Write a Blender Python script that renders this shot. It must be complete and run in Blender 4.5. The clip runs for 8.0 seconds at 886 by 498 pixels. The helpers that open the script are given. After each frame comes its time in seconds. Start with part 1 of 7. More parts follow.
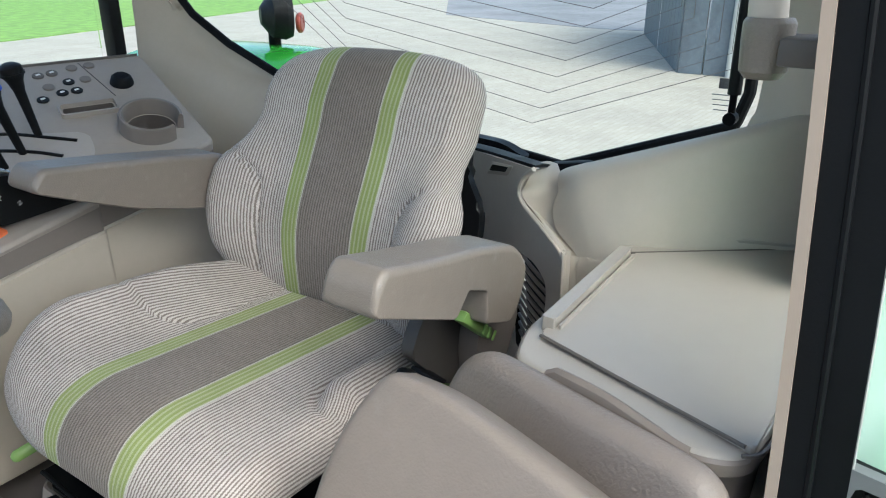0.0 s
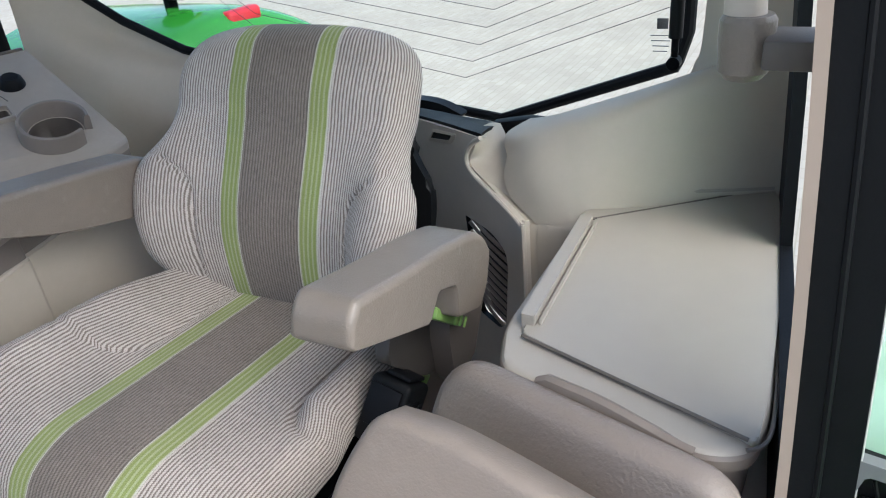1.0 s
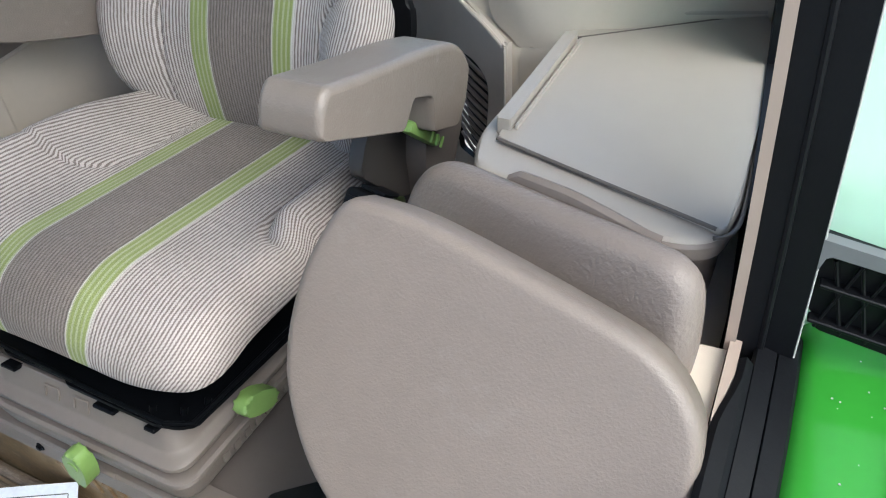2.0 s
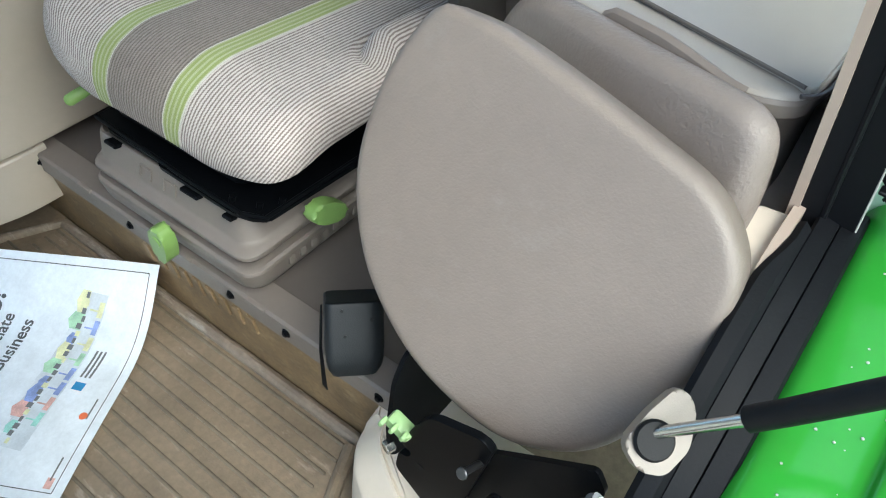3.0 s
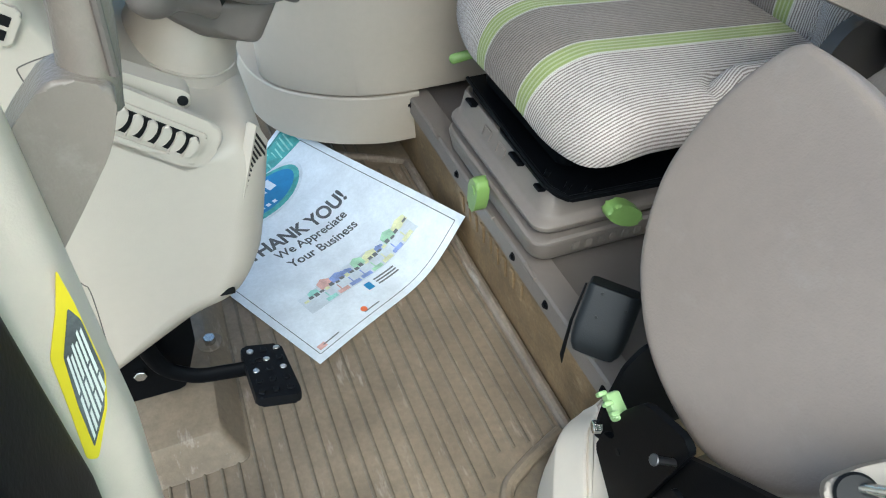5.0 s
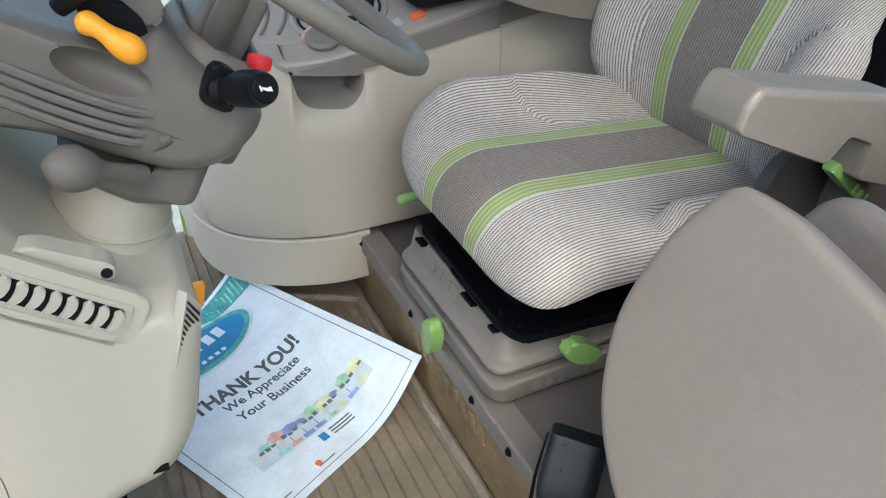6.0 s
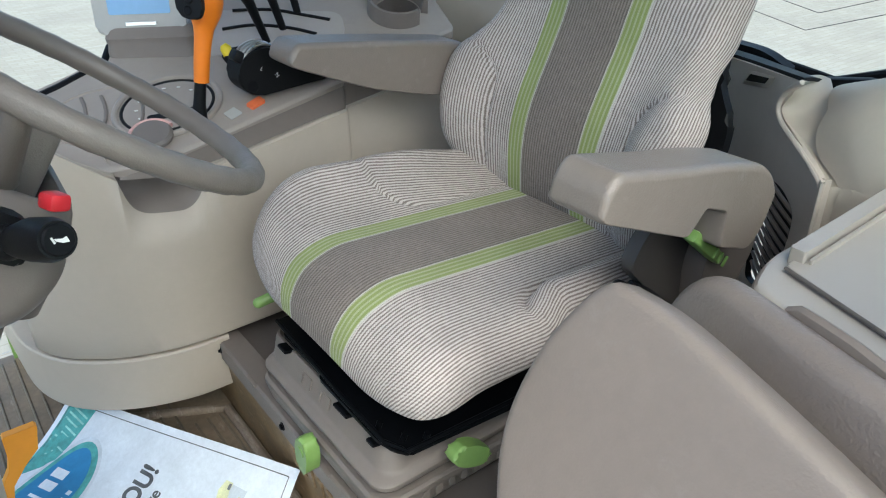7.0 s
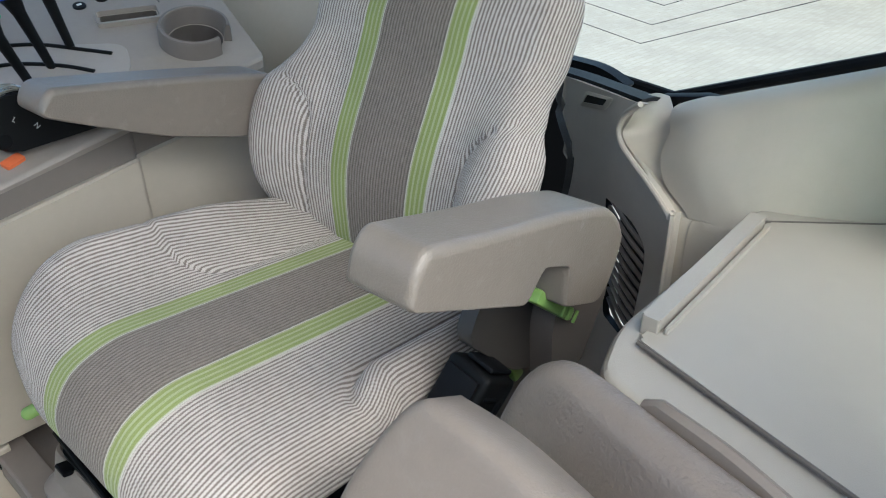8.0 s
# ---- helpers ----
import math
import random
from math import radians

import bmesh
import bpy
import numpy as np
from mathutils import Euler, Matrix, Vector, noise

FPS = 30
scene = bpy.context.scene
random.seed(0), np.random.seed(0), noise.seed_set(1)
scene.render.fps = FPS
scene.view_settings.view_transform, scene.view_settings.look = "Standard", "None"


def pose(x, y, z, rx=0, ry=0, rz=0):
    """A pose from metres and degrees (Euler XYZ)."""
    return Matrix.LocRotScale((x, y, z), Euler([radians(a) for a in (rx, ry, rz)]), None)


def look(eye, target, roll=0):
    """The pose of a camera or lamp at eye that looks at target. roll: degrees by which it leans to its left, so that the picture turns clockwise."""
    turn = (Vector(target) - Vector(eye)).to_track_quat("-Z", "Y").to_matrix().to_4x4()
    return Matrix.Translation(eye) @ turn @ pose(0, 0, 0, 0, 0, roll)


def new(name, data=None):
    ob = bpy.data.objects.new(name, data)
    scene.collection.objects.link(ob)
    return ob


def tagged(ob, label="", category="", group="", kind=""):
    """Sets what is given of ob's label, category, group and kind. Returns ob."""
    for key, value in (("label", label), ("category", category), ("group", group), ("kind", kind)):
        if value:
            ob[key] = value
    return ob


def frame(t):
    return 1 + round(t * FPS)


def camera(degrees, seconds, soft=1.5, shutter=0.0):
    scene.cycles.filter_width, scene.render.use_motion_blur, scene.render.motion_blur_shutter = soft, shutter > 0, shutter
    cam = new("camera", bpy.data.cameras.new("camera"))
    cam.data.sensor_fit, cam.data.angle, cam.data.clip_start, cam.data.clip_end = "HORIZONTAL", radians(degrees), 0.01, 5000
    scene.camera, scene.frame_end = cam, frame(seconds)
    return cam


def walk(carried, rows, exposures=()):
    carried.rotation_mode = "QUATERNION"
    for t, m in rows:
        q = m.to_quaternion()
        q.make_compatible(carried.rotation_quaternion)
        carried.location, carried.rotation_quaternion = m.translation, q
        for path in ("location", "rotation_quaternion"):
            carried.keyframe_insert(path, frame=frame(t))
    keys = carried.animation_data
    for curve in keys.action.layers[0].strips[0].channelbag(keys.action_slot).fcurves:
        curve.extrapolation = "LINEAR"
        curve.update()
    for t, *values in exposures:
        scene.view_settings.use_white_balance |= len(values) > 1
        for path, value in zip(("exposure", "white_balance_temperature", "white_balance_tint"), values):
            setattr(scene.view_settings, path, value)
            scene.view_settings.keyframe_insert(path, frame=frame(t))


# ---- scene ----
cam = camera(63.0, 8.0, 1.1)
PATH = [
    (0, (-0.383, -0.812, 1.113), (1.148, 0.243, 0.375), 0.0),
    (0.5, (-0.372, -0.768, 1.193), (1.192, 0.176, 0.38), -3.5),
    (1, (-0.328, -0.736, 1.192), (1.212, 0.119, 0.245), -5.5),
    (1.5, (-0.332, -0.746, 1.146), (1.136, 0.048, 0.044), -5.7),
    (1.7, (-0.341, -0.752, 1.126), (1.097, 0.025, -0.026), -5.0),
    (2.8, (-0.402, -0.794, 1.061), (0.801, 0.019, -0.315), -0.1),
    (3, (-0.414, -0.81, 1.054), (0.708, 0.043, -0.366), 0.5),
    (3.5, (-0.455, -0.85, 1.037), (0.443, 0.089, -0.484), 2.7),
    (4, (-0.486, -0.905, 1.017), (0.17, 0.141, -0.557), 3.2),
    (4.5, (-0.496, -0.926, 1.036), (0.053, 0.278, -0.463), 2.4),
    (5, (-0.49, -0.912, 1.058), (0.072, 0.458, -0.285), 1.3),
    (5.2, (-0.484, -0.901, 1.068), (0.098, 0.518, -0.215), 0.7),
    (6.3, (-0.432, -0.849, 1.073), (0.384, 0.653, 0.035), -0.0),
    (6.5, (-0.421, -0.831, 1.078), (0.468, 0.646, 0.064), -0.4),
    (7, (-0.378, -0.783, 1.091), (0.678, 0.614, 0.123), -0.4),
    (7.5, (-0.323, -0.718, 1.107), (0.897, 0.559, 0.169), -0.2),
    (8, (-0.186, -0.697, 1.069), (1.123, 0.49, 0.131), -0.5),
]
EXPOSURE = [(0, 1.37, 5900, 0), (1.0, 1.35, 5900, 5), (2.8, 1.50, 5800, -1), (3.5, 1.47, 5750, -6), (5.0, 1.42, 5650, -3), (6.5, 1.30, 5800, -1), (8, 1.35, 5800, 0)]
walk(cam, [(t, look(eye, target, roll)) for t, eye, target, roll in PATH], EXPOSURE)


# ---- light ----
world = bpy.data.worlds.new("sky")
scene.world = world
world.use_nodes = True
wn = world.node_tree
sky = wn.nodes.new("ShaderNodeTexSky")
sky.sky_type = "NISHITA"
sky.sun_disc = False
sky.sun_elevation = radians(50)
sky.sun_rotation = radians(200)
sky.air_density, sky.dust_density = 1.0, 4.0
bg = wn.nodes["Background"]
bg.inputs[1].default_value = 0.15
wn.links.new(sky.outputs[0], bg.inputs[0])
sun_data = bpy.data.lights.new("sun", "SUN")
sun_data.energy, sun_data.angle, sun_data.color = 0.6, radians(50), (1.0, 0.98, 0.95)
sun = new("sun", sun_data)
sun.matrix_world = look((-3, -8, 9), (0, 0, 0))


# ---- materials ----
def mat(name, color, rough=0.5, metal=0.0, grain=0.0, scale=400.0, vary=0.12, stain=6.0, spec=0.5):
    """A surface with a fine grain in the relief and a slow change of tone."""
    m = bpy.data.materials.new(name)
    m.use_nodes = True
    n, l = m.node_tree.nodes, m.node_tree.links
    b = n["Principled BSDF"]
    b.inputs["Roughness"].default_value = rough
    b.inputs["Metallic"].default_value = metal
    b.inputs["Specular IOR Level"].default_value = spec
    tc = n.new("ShaderNodeTexCoord")
    big = n.new("ShaderNodeTexNoise")
    big.inputs["Scale"].default_value = stain
    big.inputs["Detail"].default_value = 5
    l.new(tc.outputs["Object"], big.inputs["Vector"])
    ramp = n.new("ShaderNodeMapRange")
    ramp.inputs["From Min"].default_value, ramp.inputs["From Max"].default_value = 0.3, 0.7
    ramp.inputs["To Min"].default_value, ramp.inputs["To Max"].default_value = 1 - vary, 1 + vary
    l.new(big.outputs["Fac"], ramp.inputs["Value"])
    mul = n.new("ShaderNodeVectorMath")
    mul.operation = "SCALE"
    mul.inputs[0].default_value = color[:3]
    mid = n.new("ShaderNodeTexNoise")
    mid.inputs["Scale"].default_value = stain * 9
    mid.inputs["Detail"].default_value = 6
    mid.inputs["Roughness"].default_value = 0.7
    l.new(tc.outputs["Object"], mid.inputs["Vector"])
    ramp2 = n.new("ShaderNodeMapRange")
    ramp2.inputs["From Min"].default_value, ramp2.inputs["From Max"].default_value = 0.3, 0.7
    ramp2.inputs["To Min"].default_value, ramp2.inputs["To Max"].default_value = 1 - vary * 0.7, 1 + vary * 0.7
    l.new(mid.outputs["Fac"], ramp2.inputs["Value"])
    both = n.new("ShaderNodeMath")
    both.operation = "MULTIPLY"
    l.new(ramp.outputs[0], both.inputs[0])
    l.new(ramp2.outputs[0], both.inputs[1])
    l.new(both.outputs[0], mul.inputs["Scale"])
    l.new(mul.outputs[0], b.inputs["Base Color"])
    r2 = n.new("ShaderNodeMapRange")
    r2.inputs["From Min"].default_value, r2.inputs["From Max"].default_value = 0.3, 0.7
    r2.inputs["To Min"].default_value, r2.inputs["To Max"].default_value = max(0.02, rough - 0.06), min(1, rough + 0.08)
    l.new(big.outputs["Fac"], r2.inputs["Value"])
    l.new(r2.outputs[0], b.inputs["Roughness"])
    if grain:
        fine = n.new("ShaderNodeTexNoise")
        fine.inputs["Scale"].default_value = scale
        fine.inputs["Detail"].default_value = 3
        l.new(tc.outputs["Object"], fine.inputs["Vector"])
        bump = n.new("ShaderNodeBump")
        bump.inputs["Strength"].default_value = grain
        bump.inputs["Distance"].default_value = 0.002
        l.new(fine.outputs["Fac"], bump.inputs["Height"])
        l.new(bump.outputs[0], b.inputs["Normal"])
    return m


BEIGE = mat("beige_plastic", (0.445, 0.392, 0.322), 0.5, grain=0.12, scale=700, vary=0.03)
CREAM = mat("cream_plastic", (0.75, 0.655, 0.54), 0.5, grain=0.12, scale=700, vary=0.03)
# Pillar cream shifted pink to offset the green light bounced onto it.
CREAM_BOUNCE_OFFSET = mat("pinkish_cream_against_green_bounce", (0.64, 0.525, 0.445), 0.5, grain=0.12, scale=700, vary=0.04)
PALE_BEIGE = mat("pale_beige_plastic", (0.49, 0.437, 0.365), 0.5, grain=0.12, scale=700, vary=0.03)
TAUPE = mat("taupe_plastic", (0.182, 0.156, 0.137), 0.5, grain=0.15, scale=700, vary=0.05)
BROWN = mat("brown_plastic", (0.11, 0.094, 0.084), 0.5, grain=0.15, scale=700, vary=0.05)
# One taupe plastic: sides darkened for shade, top paled for its sheen.
TABLE_SHADED = mat("taupe_plastic_shaded", (0.205, 0.170, 0.146), 0.45, grain=0.15, scale=700, vary=0.06)
TABLE_LIT = mat("taupe_plastic_lit", (0.338, 0.304, 0.262), 0.36, grain=0.15, scale=900, vary=0.03, stain=3)
VINYL = mat("taupe_vinyl", (0.211, 0.174, 0.149), 0.46, grain=0.32, scale=330, vary=0.05)
VINYL_DARK = mat("dark_taupe_vinyl", (0.198, 0.166, 0.145), 0.46, grain=0.6, scale=230, vary=0.06)
ARMREST = mat("moulded_foam_skin", (0.200, 0.169, 0.143), 0.36, grain=0.3, scale=420, vary=0.06)
RUBBER_MAT = mat("brown_rubber", (0.200, 0.156, 0.108), 0.5, grain=0.2, scale=300, vary=0.22, stain=9)
MAT_DUST = mat("dusty_brown_rubber", (0.215, 0.174, 0.134), 0.5, grain=0.2, scale=300, vary=0.3, stain=7)
# Brown of the bare floor; on the ribs it stands in for their shadows.
RIB = mat("brown_rubber_floor_and_rib_shade", (0.155, 0.126, 0.090), 0.5, grain=0.2, scale=300, vary=0.3, stain=9)
MUD = mat("worn_brown_rubber", (0.20, 0.135, 0.07), 0.55, grain=0.2, scale=200, vary=0.3, stain=14)


def scuffed(m, color, stretch, lo, hi):
    """Adds pale rubbed flecks, drawn out along one axis, to a surface."""
    n, l = m.node_tree.nodes, m.node_tree.links
    b = n["Principled BSDF"]
    old = b.inputs["Base Color"].links[0].from_socket
    tc = n.new("ShaderNodeTexCoord")
    mp = n.new("ShaderNodeMapping")
    mp.inputs["Scale"].default_value = stretch
    l.new(tc.outputs["Object"], mp.inputs[0])
    no = n.new("ShaderNodeTexNoise")
    no.inputs["Scale"].default_value, no.inputs["Detail"].default_value, no.inputs["Roughness"].default_value = 1.0, 8, 0.72
    l.new(mp.outputs[0], no.inputs["Vector"])
    mr = n.new("ShaderNodeMapRange")
    mr.inputs["From Min"].default_value, mr.inputs["From Max"].default_value = lo, hi
    l.new(no.outputs["Fac"], mr.inputs["Value"])
    mx = n.new("ShaderNodeMix")
    mx.data_type = "RGBA"
    l.new(mr.outputs[0], mx.inputs[0])
    l.new(old, mx.inputs[6])
    mx.inputs[7].default_value = (*color, 1)
    l.new(mx.outputs[2], b.inputs["Base Color"])


scuffed(RUBBER_MAT, (0.39, 0.340, 0.285), (34, 8, 20), 0.585, 0.72)
scuffed(MAT_DUST, (0.40, 0.36, 0.31), (40, 8, 20), 0.52, 0.66)
scuffed(MUD, (0.30, 0.22, 0.13), (20, 20, 40), 0.55, 0.7)
scuffed(VINYL, (0.245, 0.22, 0.20), (18, 14, 18), 0.60, 0.90)
scuffed(ARMREST, (0.29, 0.265, 0.24), (22, 14, 22), 0.58, 0.88)
BLACK = mat("black_plastic", (0.0045, 0.005, 0.006), 0.5, grain=0.1, scale=500, vary=0.1, spec=0.2)
BLACK_STEEL = mat("black_painted_steel", (0.0035, 0.004, 0.005), 0.42, grain=0.05, scale=300, vary=0.15, spec=0.06)
HINGE = mat("dark_brown_plastic", (0.045, 0.040, 0.037), 0.5, grain=0.15, scale=700, vary=0.08)
REEL = mat("blue_black_plastic", (0.0085, 0.0105, 0.0125), 0.55, grain=0.15, scale=500, vary=0.1, spec=0.3)
PALE_GREEN = mat("pale_green_plastic", (0.30, 0.46, 0.20), 0.45, vary=0.08)
RUBBER = mat("black_rubber", (0.004, 0.0045, 0.006), 0.55, grain=0.1, scale=300, vary=0.15, spec=0.16)
GREEN = mat("green_paint", (0.042, 0.26, 0.028), 0.08, grain=0.55, scale=7, vary=0.05)
LEVER_GREEN = mat("green_plastic", (0.20, 0.33, 0.09), 0.4, vary=0.08)
ORANGE = mat("orange_plastic", (0.85, 0.22, 0.01), 0.4, vary=0.04)
AMBER = mat("amber_plastic", (0.9, 0.36, 0.02), 0.4, vary=0.04)
YELLOW = mat("yellow_plastic", (0.8, 0.62, 0.02), 0.4, vary=0.04)
RED = mat("red_plastic", (0.55, 0.02, 0.03), 0.4, vary=0.05)
DULL_RED = mat("dull_red_lens", (0.28, 0.06, 0.04), 0.3, vary=0.1)
STEEL = mat("bright_steel", (0.6, 0.6, 0.58), 0.25, 1.0, vary=0.1)
DARK_STEEL = mat("dark_steel", (0.09, 0.09, 0.095), 0.35, 0.8, vary=0.2)
ZINC = mat("yellow_zinc_steel", (0.55, 0.45, 0.25), 0.35, 0.9, vary=0.15)
GREY = mat("grey_plastic", (0.15, 0.155, 0.16), 0.45, vary=0.05)
PALE = mat("pale_grey_plastic", (0.42, 0.42, 0.40), 0.45, vary=0.04)
WHITE = mat("white_print", (0.75, 0.75, 0.72), 0.6, vary=0.03)
SCREEN = mat("blue_display", (0.22, 0.42, 0.68), 0.2, vary=0.05)
TRIM = mat("pinkish_trim", (0.36, 0.285, 0.235), 0.5, vary=0.03)
PAPER = mat("printed_paper", (0.71, 0.755, 0.805), 0.7, vary=0.10, stain=13)
INK = mat("black_ink", (0.095, 0.10, 0.105), 0.7, vary=0.4, stain=30)
INK_BLUE = mat("blue_ink", (0.04, 0.22, 0.45), 0.6)
INK_TEAL = mat("teal_ink", (0.10, 0.36, 0.33), 0.6, vary=0.25, stain=60)
# Console taupe again, paled because the plate catches more light.
PLATE_LIT = mat("taupe_plate_lit", (0.385, 0.342, 0.303), 0.38, grain=0.1, scale=700, vary=0.05)
MOUNT = mat("beige_nylon", (0.25, 0.213, 0.175), 0.45, grain=0.1, scale=700, vary=0.05)
# Taupe of the console raised: light from above is put into the colour.
CONSOLE_TOP_LIT = mat("taupe_plastic_lit_top", (0.315, 0.277, 0.244), 0.42, grain=0.12, scale=700, vary=0.05)
PALE_TAUPE = mat("pale_taupe_plastic", (0.52, 0.462, 0.40), 0.42, grain=0.1, scale=700, vary=0.04)
WHEEL = mat("steering_wheel_skin", (0.150, 0.130, 0.115), 0.42, grain=0.2, scale=600, vary=0.06)
COWL = mat("column_plastic", (0.145, 0.124, 0.109), 0.5, grain=0.15, scale=700, vary=0.05)
RING_GREEN = mat("green_ring", (0.02, 0.35, 0.12), 0.4)
RING_BLUE = mat("blue_ring", (0.02, 0.08, 0.55), 0.4)
TAG = mat("orange_red_print", (0.75, 0.17, 0.06), 0.5)
INK_PALE_RED = mat("pale_red_ink", (0.66, 0.40, 0.36), 0.6, vary=0.25, stain=40)
INK_YELLOW = mat("pale_yellow_ink", (0.68, 0.69, 0.42), 0.6, vary=0.2, stain=40)
INK_BLUE2 = mat("pale_blue_ink", (0.26, 0.34, 0.64), 0.6, vary=0.3, stain=40)
INK_PALE_GREEN = mat("pale_green_ink", (0.38, 0.60, 0.42), 0.6, vary=0.25, stain=40)
INK_TEAL2 = mat("pale_teal_ink", (0.32, 0.60, 0.54), 0.6, vary=0.25, stain=40)
INK_HAZE = mat("grey_ink_haze", (0.60, 0.65, 0.70), 0.7, vary=0.12, stain=30)


def paving():
    """Pale block paving with dusty joints."""
    m = mat("pale_block_paving", (0.52, 0.48, 0.40), 0.85, grain=0.4, scale=20, vary=0.12, stain=0.6)
    n, l = m.node_tree.nodes, m.node_tree.links
    tc = n.new("ShaderNodeTexCoord")
    br = n.new("ShaderNodeTexBrick")
    br.inputs["Scale"].default_value = 1.0
    br.inputs["Brick Width"].default_value, br.inputs["Row Height"].default_value = 0.22, 0.11
    br.inputs["Mortar Size"].default_value = 0.006
    br.inputs["Color1"].default_value, br.inputs["Color2"].default_value = (0.47, 0.435, 0.365, 1), (0.42, 0.385, 0.315, 1)
    br.inputs["Mortar"].default_value = (0.37, 0.345, 0.27, 1)
    l.new(tc.outputs["Object"], br.inputs["Vector"])
    big = n.new("ShaderNodeTexNoise")
    big.inputs["Scale"].default_value, big.inputs["Detail"].default_value = 0.7, 6
    l.new(tc.outputs["Object"], big.inputs["Vector"])
    mx = n.new("ShaderNodeMix")
    mx.data_type = "RGBA"
    mx.blend_type = "MULTIPLY"
    mx.inputs[0].default_value = 0.35
    l.new(br.outputs["Color"], mx.inputs[6])
    l.new(big.outputs["Fac"], mx.inputs[7])
    l.new(mx.outputs[2], n["Principled BSDF"].inputs["Base Color"])
    return m


CONCRETE = paving()
ASPHALT = mat("grey_asphalt", (0.20, 0.20, 0.205), 0.8, grain=0.3, scale=60, vary=0.25, stain=0.25)
GRASS = mat("grass", (0.17, 0.30, 0.06), 0.9, grain=0.6, scale=40, vary=0.3, stain=2)
SHED = mat("blue_grey_sheet", (0.10, 0.12, 0.14), 0.6, vary=0.25, stain=0.8)


def fabric():
    """Woven seat cloth: fine stripes along the seat, two lime bands round a dark middle; u runs across in metres."""
    m = bpy.data.materials.new("striped_seat_cloth")
    m.use_nodes = True
    n, l = m.node_tree.nodes, m.node_tree.links
    b = n["Principled BSDF"]
    b.inputs["Roughness"].default_value = 0.95
    b.inputs["Specular IOR Level"].default_value = 0.15
    b.inputs["Sheen Weight"].default_value = 0.15
    uv = n.new("ShaderNodeUVMap")
    sep = n.new("ShaderNodeSeparateXYZ")
    l.new(uv.outputs[0], sep.inputs[0])

    def op(kind, a, c=None, clamp=False):
        node = n.new("ShaderNodeMath")
        node.operation = kind
        node.use_clamp = clamp
        for i, v in enumerate((a, c)):
            if v is None:
                continue
            if isinstance(v, (int, float)):
                node.inputs[i].default_value = v
            else:
                l.new(v, node.inputs[i])
        return node.outputs[0]

    wob = n.new("ShaderNodeTexNoise")
    wob.inputs["Scale"].default_value = 25
    l.new(uv.outputs[0], wob.inputs["Vector"])
    u = op("ADD", sep.outputs[0], op("MULTIPLY", op("SUBTRACT", wob.outputs["Fac"], 0.5), 0.0022))
    au = op("ABSOLUTE", u)

    def band(lo, hi, e=0.0008):
        a = op("MULTIPLY", op("SUBTRACT", au, lo), 1 / e, True)
        c = op("MULTIPLY", op("SUBTRACT", hi, au), 1 / e, True)
        return op("MULTIPLY", a, c)

    def wave(period, phase=0.0):
        s = op("SINE", op("ADD", op("MULTIPLY", u, 2 * math.pi / period), phase))
        return op("ADD", op("MULTIPLY", s, 0.5), 0.5)

    yarn = n.new("ShaderNodeTexNoise")
    yarn.inputs["Scale"].default_value = 900
    yarn.inputs["Detail"].default_value = 2
    l.new(uv.outputs[0], yarn.inputs["Vector"])
    blot = n.new("ShaderNodeTexNoise")
    blot.inputs["Scale"].default_value = 9
    blot.inputs["Detail"].default_value = 4
    l.new(uv.outputs[0], blot.inputs["Vector"])

    def mix(f, c1, c2):
        node = n.new("ShaderNodeMix")
        node.data_type = "RGBA"
        for i, v in ((0, f), (6, c1), (7, c2)):
            if isinstance(v, (tuple, float)):
                node.inputs[i].default_value = (*v, 1) if isinstance(v, tuple) else v
            else:
                l.new(v, node.inputs[i])
        return node.outputs[2]

    streak = n.new("ShaderNodeTexNoise")
    streak.inputs["Scale"].default_value = 1.0
    streak.inputs["Detail"].default_value = 4
    long = n.new("ShaderNodeMapping")
    long.inputs["Scale"].default_value = (420, 90, 1)
    l.new(uv.outputs[0], long.inputs[0])
    l.new(long.outputs[0], streak.inputs["Vector"])
    bead = op("MULTIPLY", op("SINE", op("ADD", op("MULTIPLY", sep.outputs[1], 2 * math.pi / 0.0030), op("MULTIPLY", u, 900.0))), 0.16)
    sharp = op("MULTIPLY", op("SUBTRACT", op("ADD", op("ADD", wave(0.0062), bead), op("MULTIPLY", op("SUBTRACT", streak.outputs["Fac"], 0.5), 1.1)), 0.20), 2.1, True)
    outer = mix(sharp, (0.202, 0.168, 0.150), (0.540, 0.486, 0.448))
    mid = mix(op("ADD", op("MULTIPLY", op("ADD", wave(0.0062), bead), 0.55), op("MULTIPLY", op("SUBTRACT", streak.outputs["Fac"], 0.40), 0.9), True), (0.120, 0.099, 0.085), (0.327, 0.281, 0.246))
    lime = mix(op("MULTIPLY", op("SUBTRACT", wave(0.0092, 1.2), 0.25), 4, True), (0.37, 0.41, 0.22), (0.262, 0.305, 0.105))
    edge = (0.54, 0.52, 0.45)
    col = mix(band(-1, 0.068), outer, mid)
    col = mix(band(0.068, 0.105), col, lime)
    col = mix(band(0.105, 0.1085), col, edge)
    col = mix(band(0.0655, 0.068), col, edge)
    tone = op("ADD", op("MULTIPLY", yarn.outputs["Fac"], 0.9), op("ADD", op("MULTIPLY", blot.outputs["Fac"], 0.5), 0.29))
    sc = n.new("ShaderNodeVectorMath")
    sc.operation = "SCALE"
    l.new(col, sc.inputs[0])
    l.new(tone, sc.inputs["Scale"])
    l.new(sc.outputs[0], b.inputs["Base Color"])
    bump = n.new("ShaderNodeBump")
    bump.inputs["Strength"].default_value = 0.5
    bump.inputs["Distance"].default_value = 0.0015
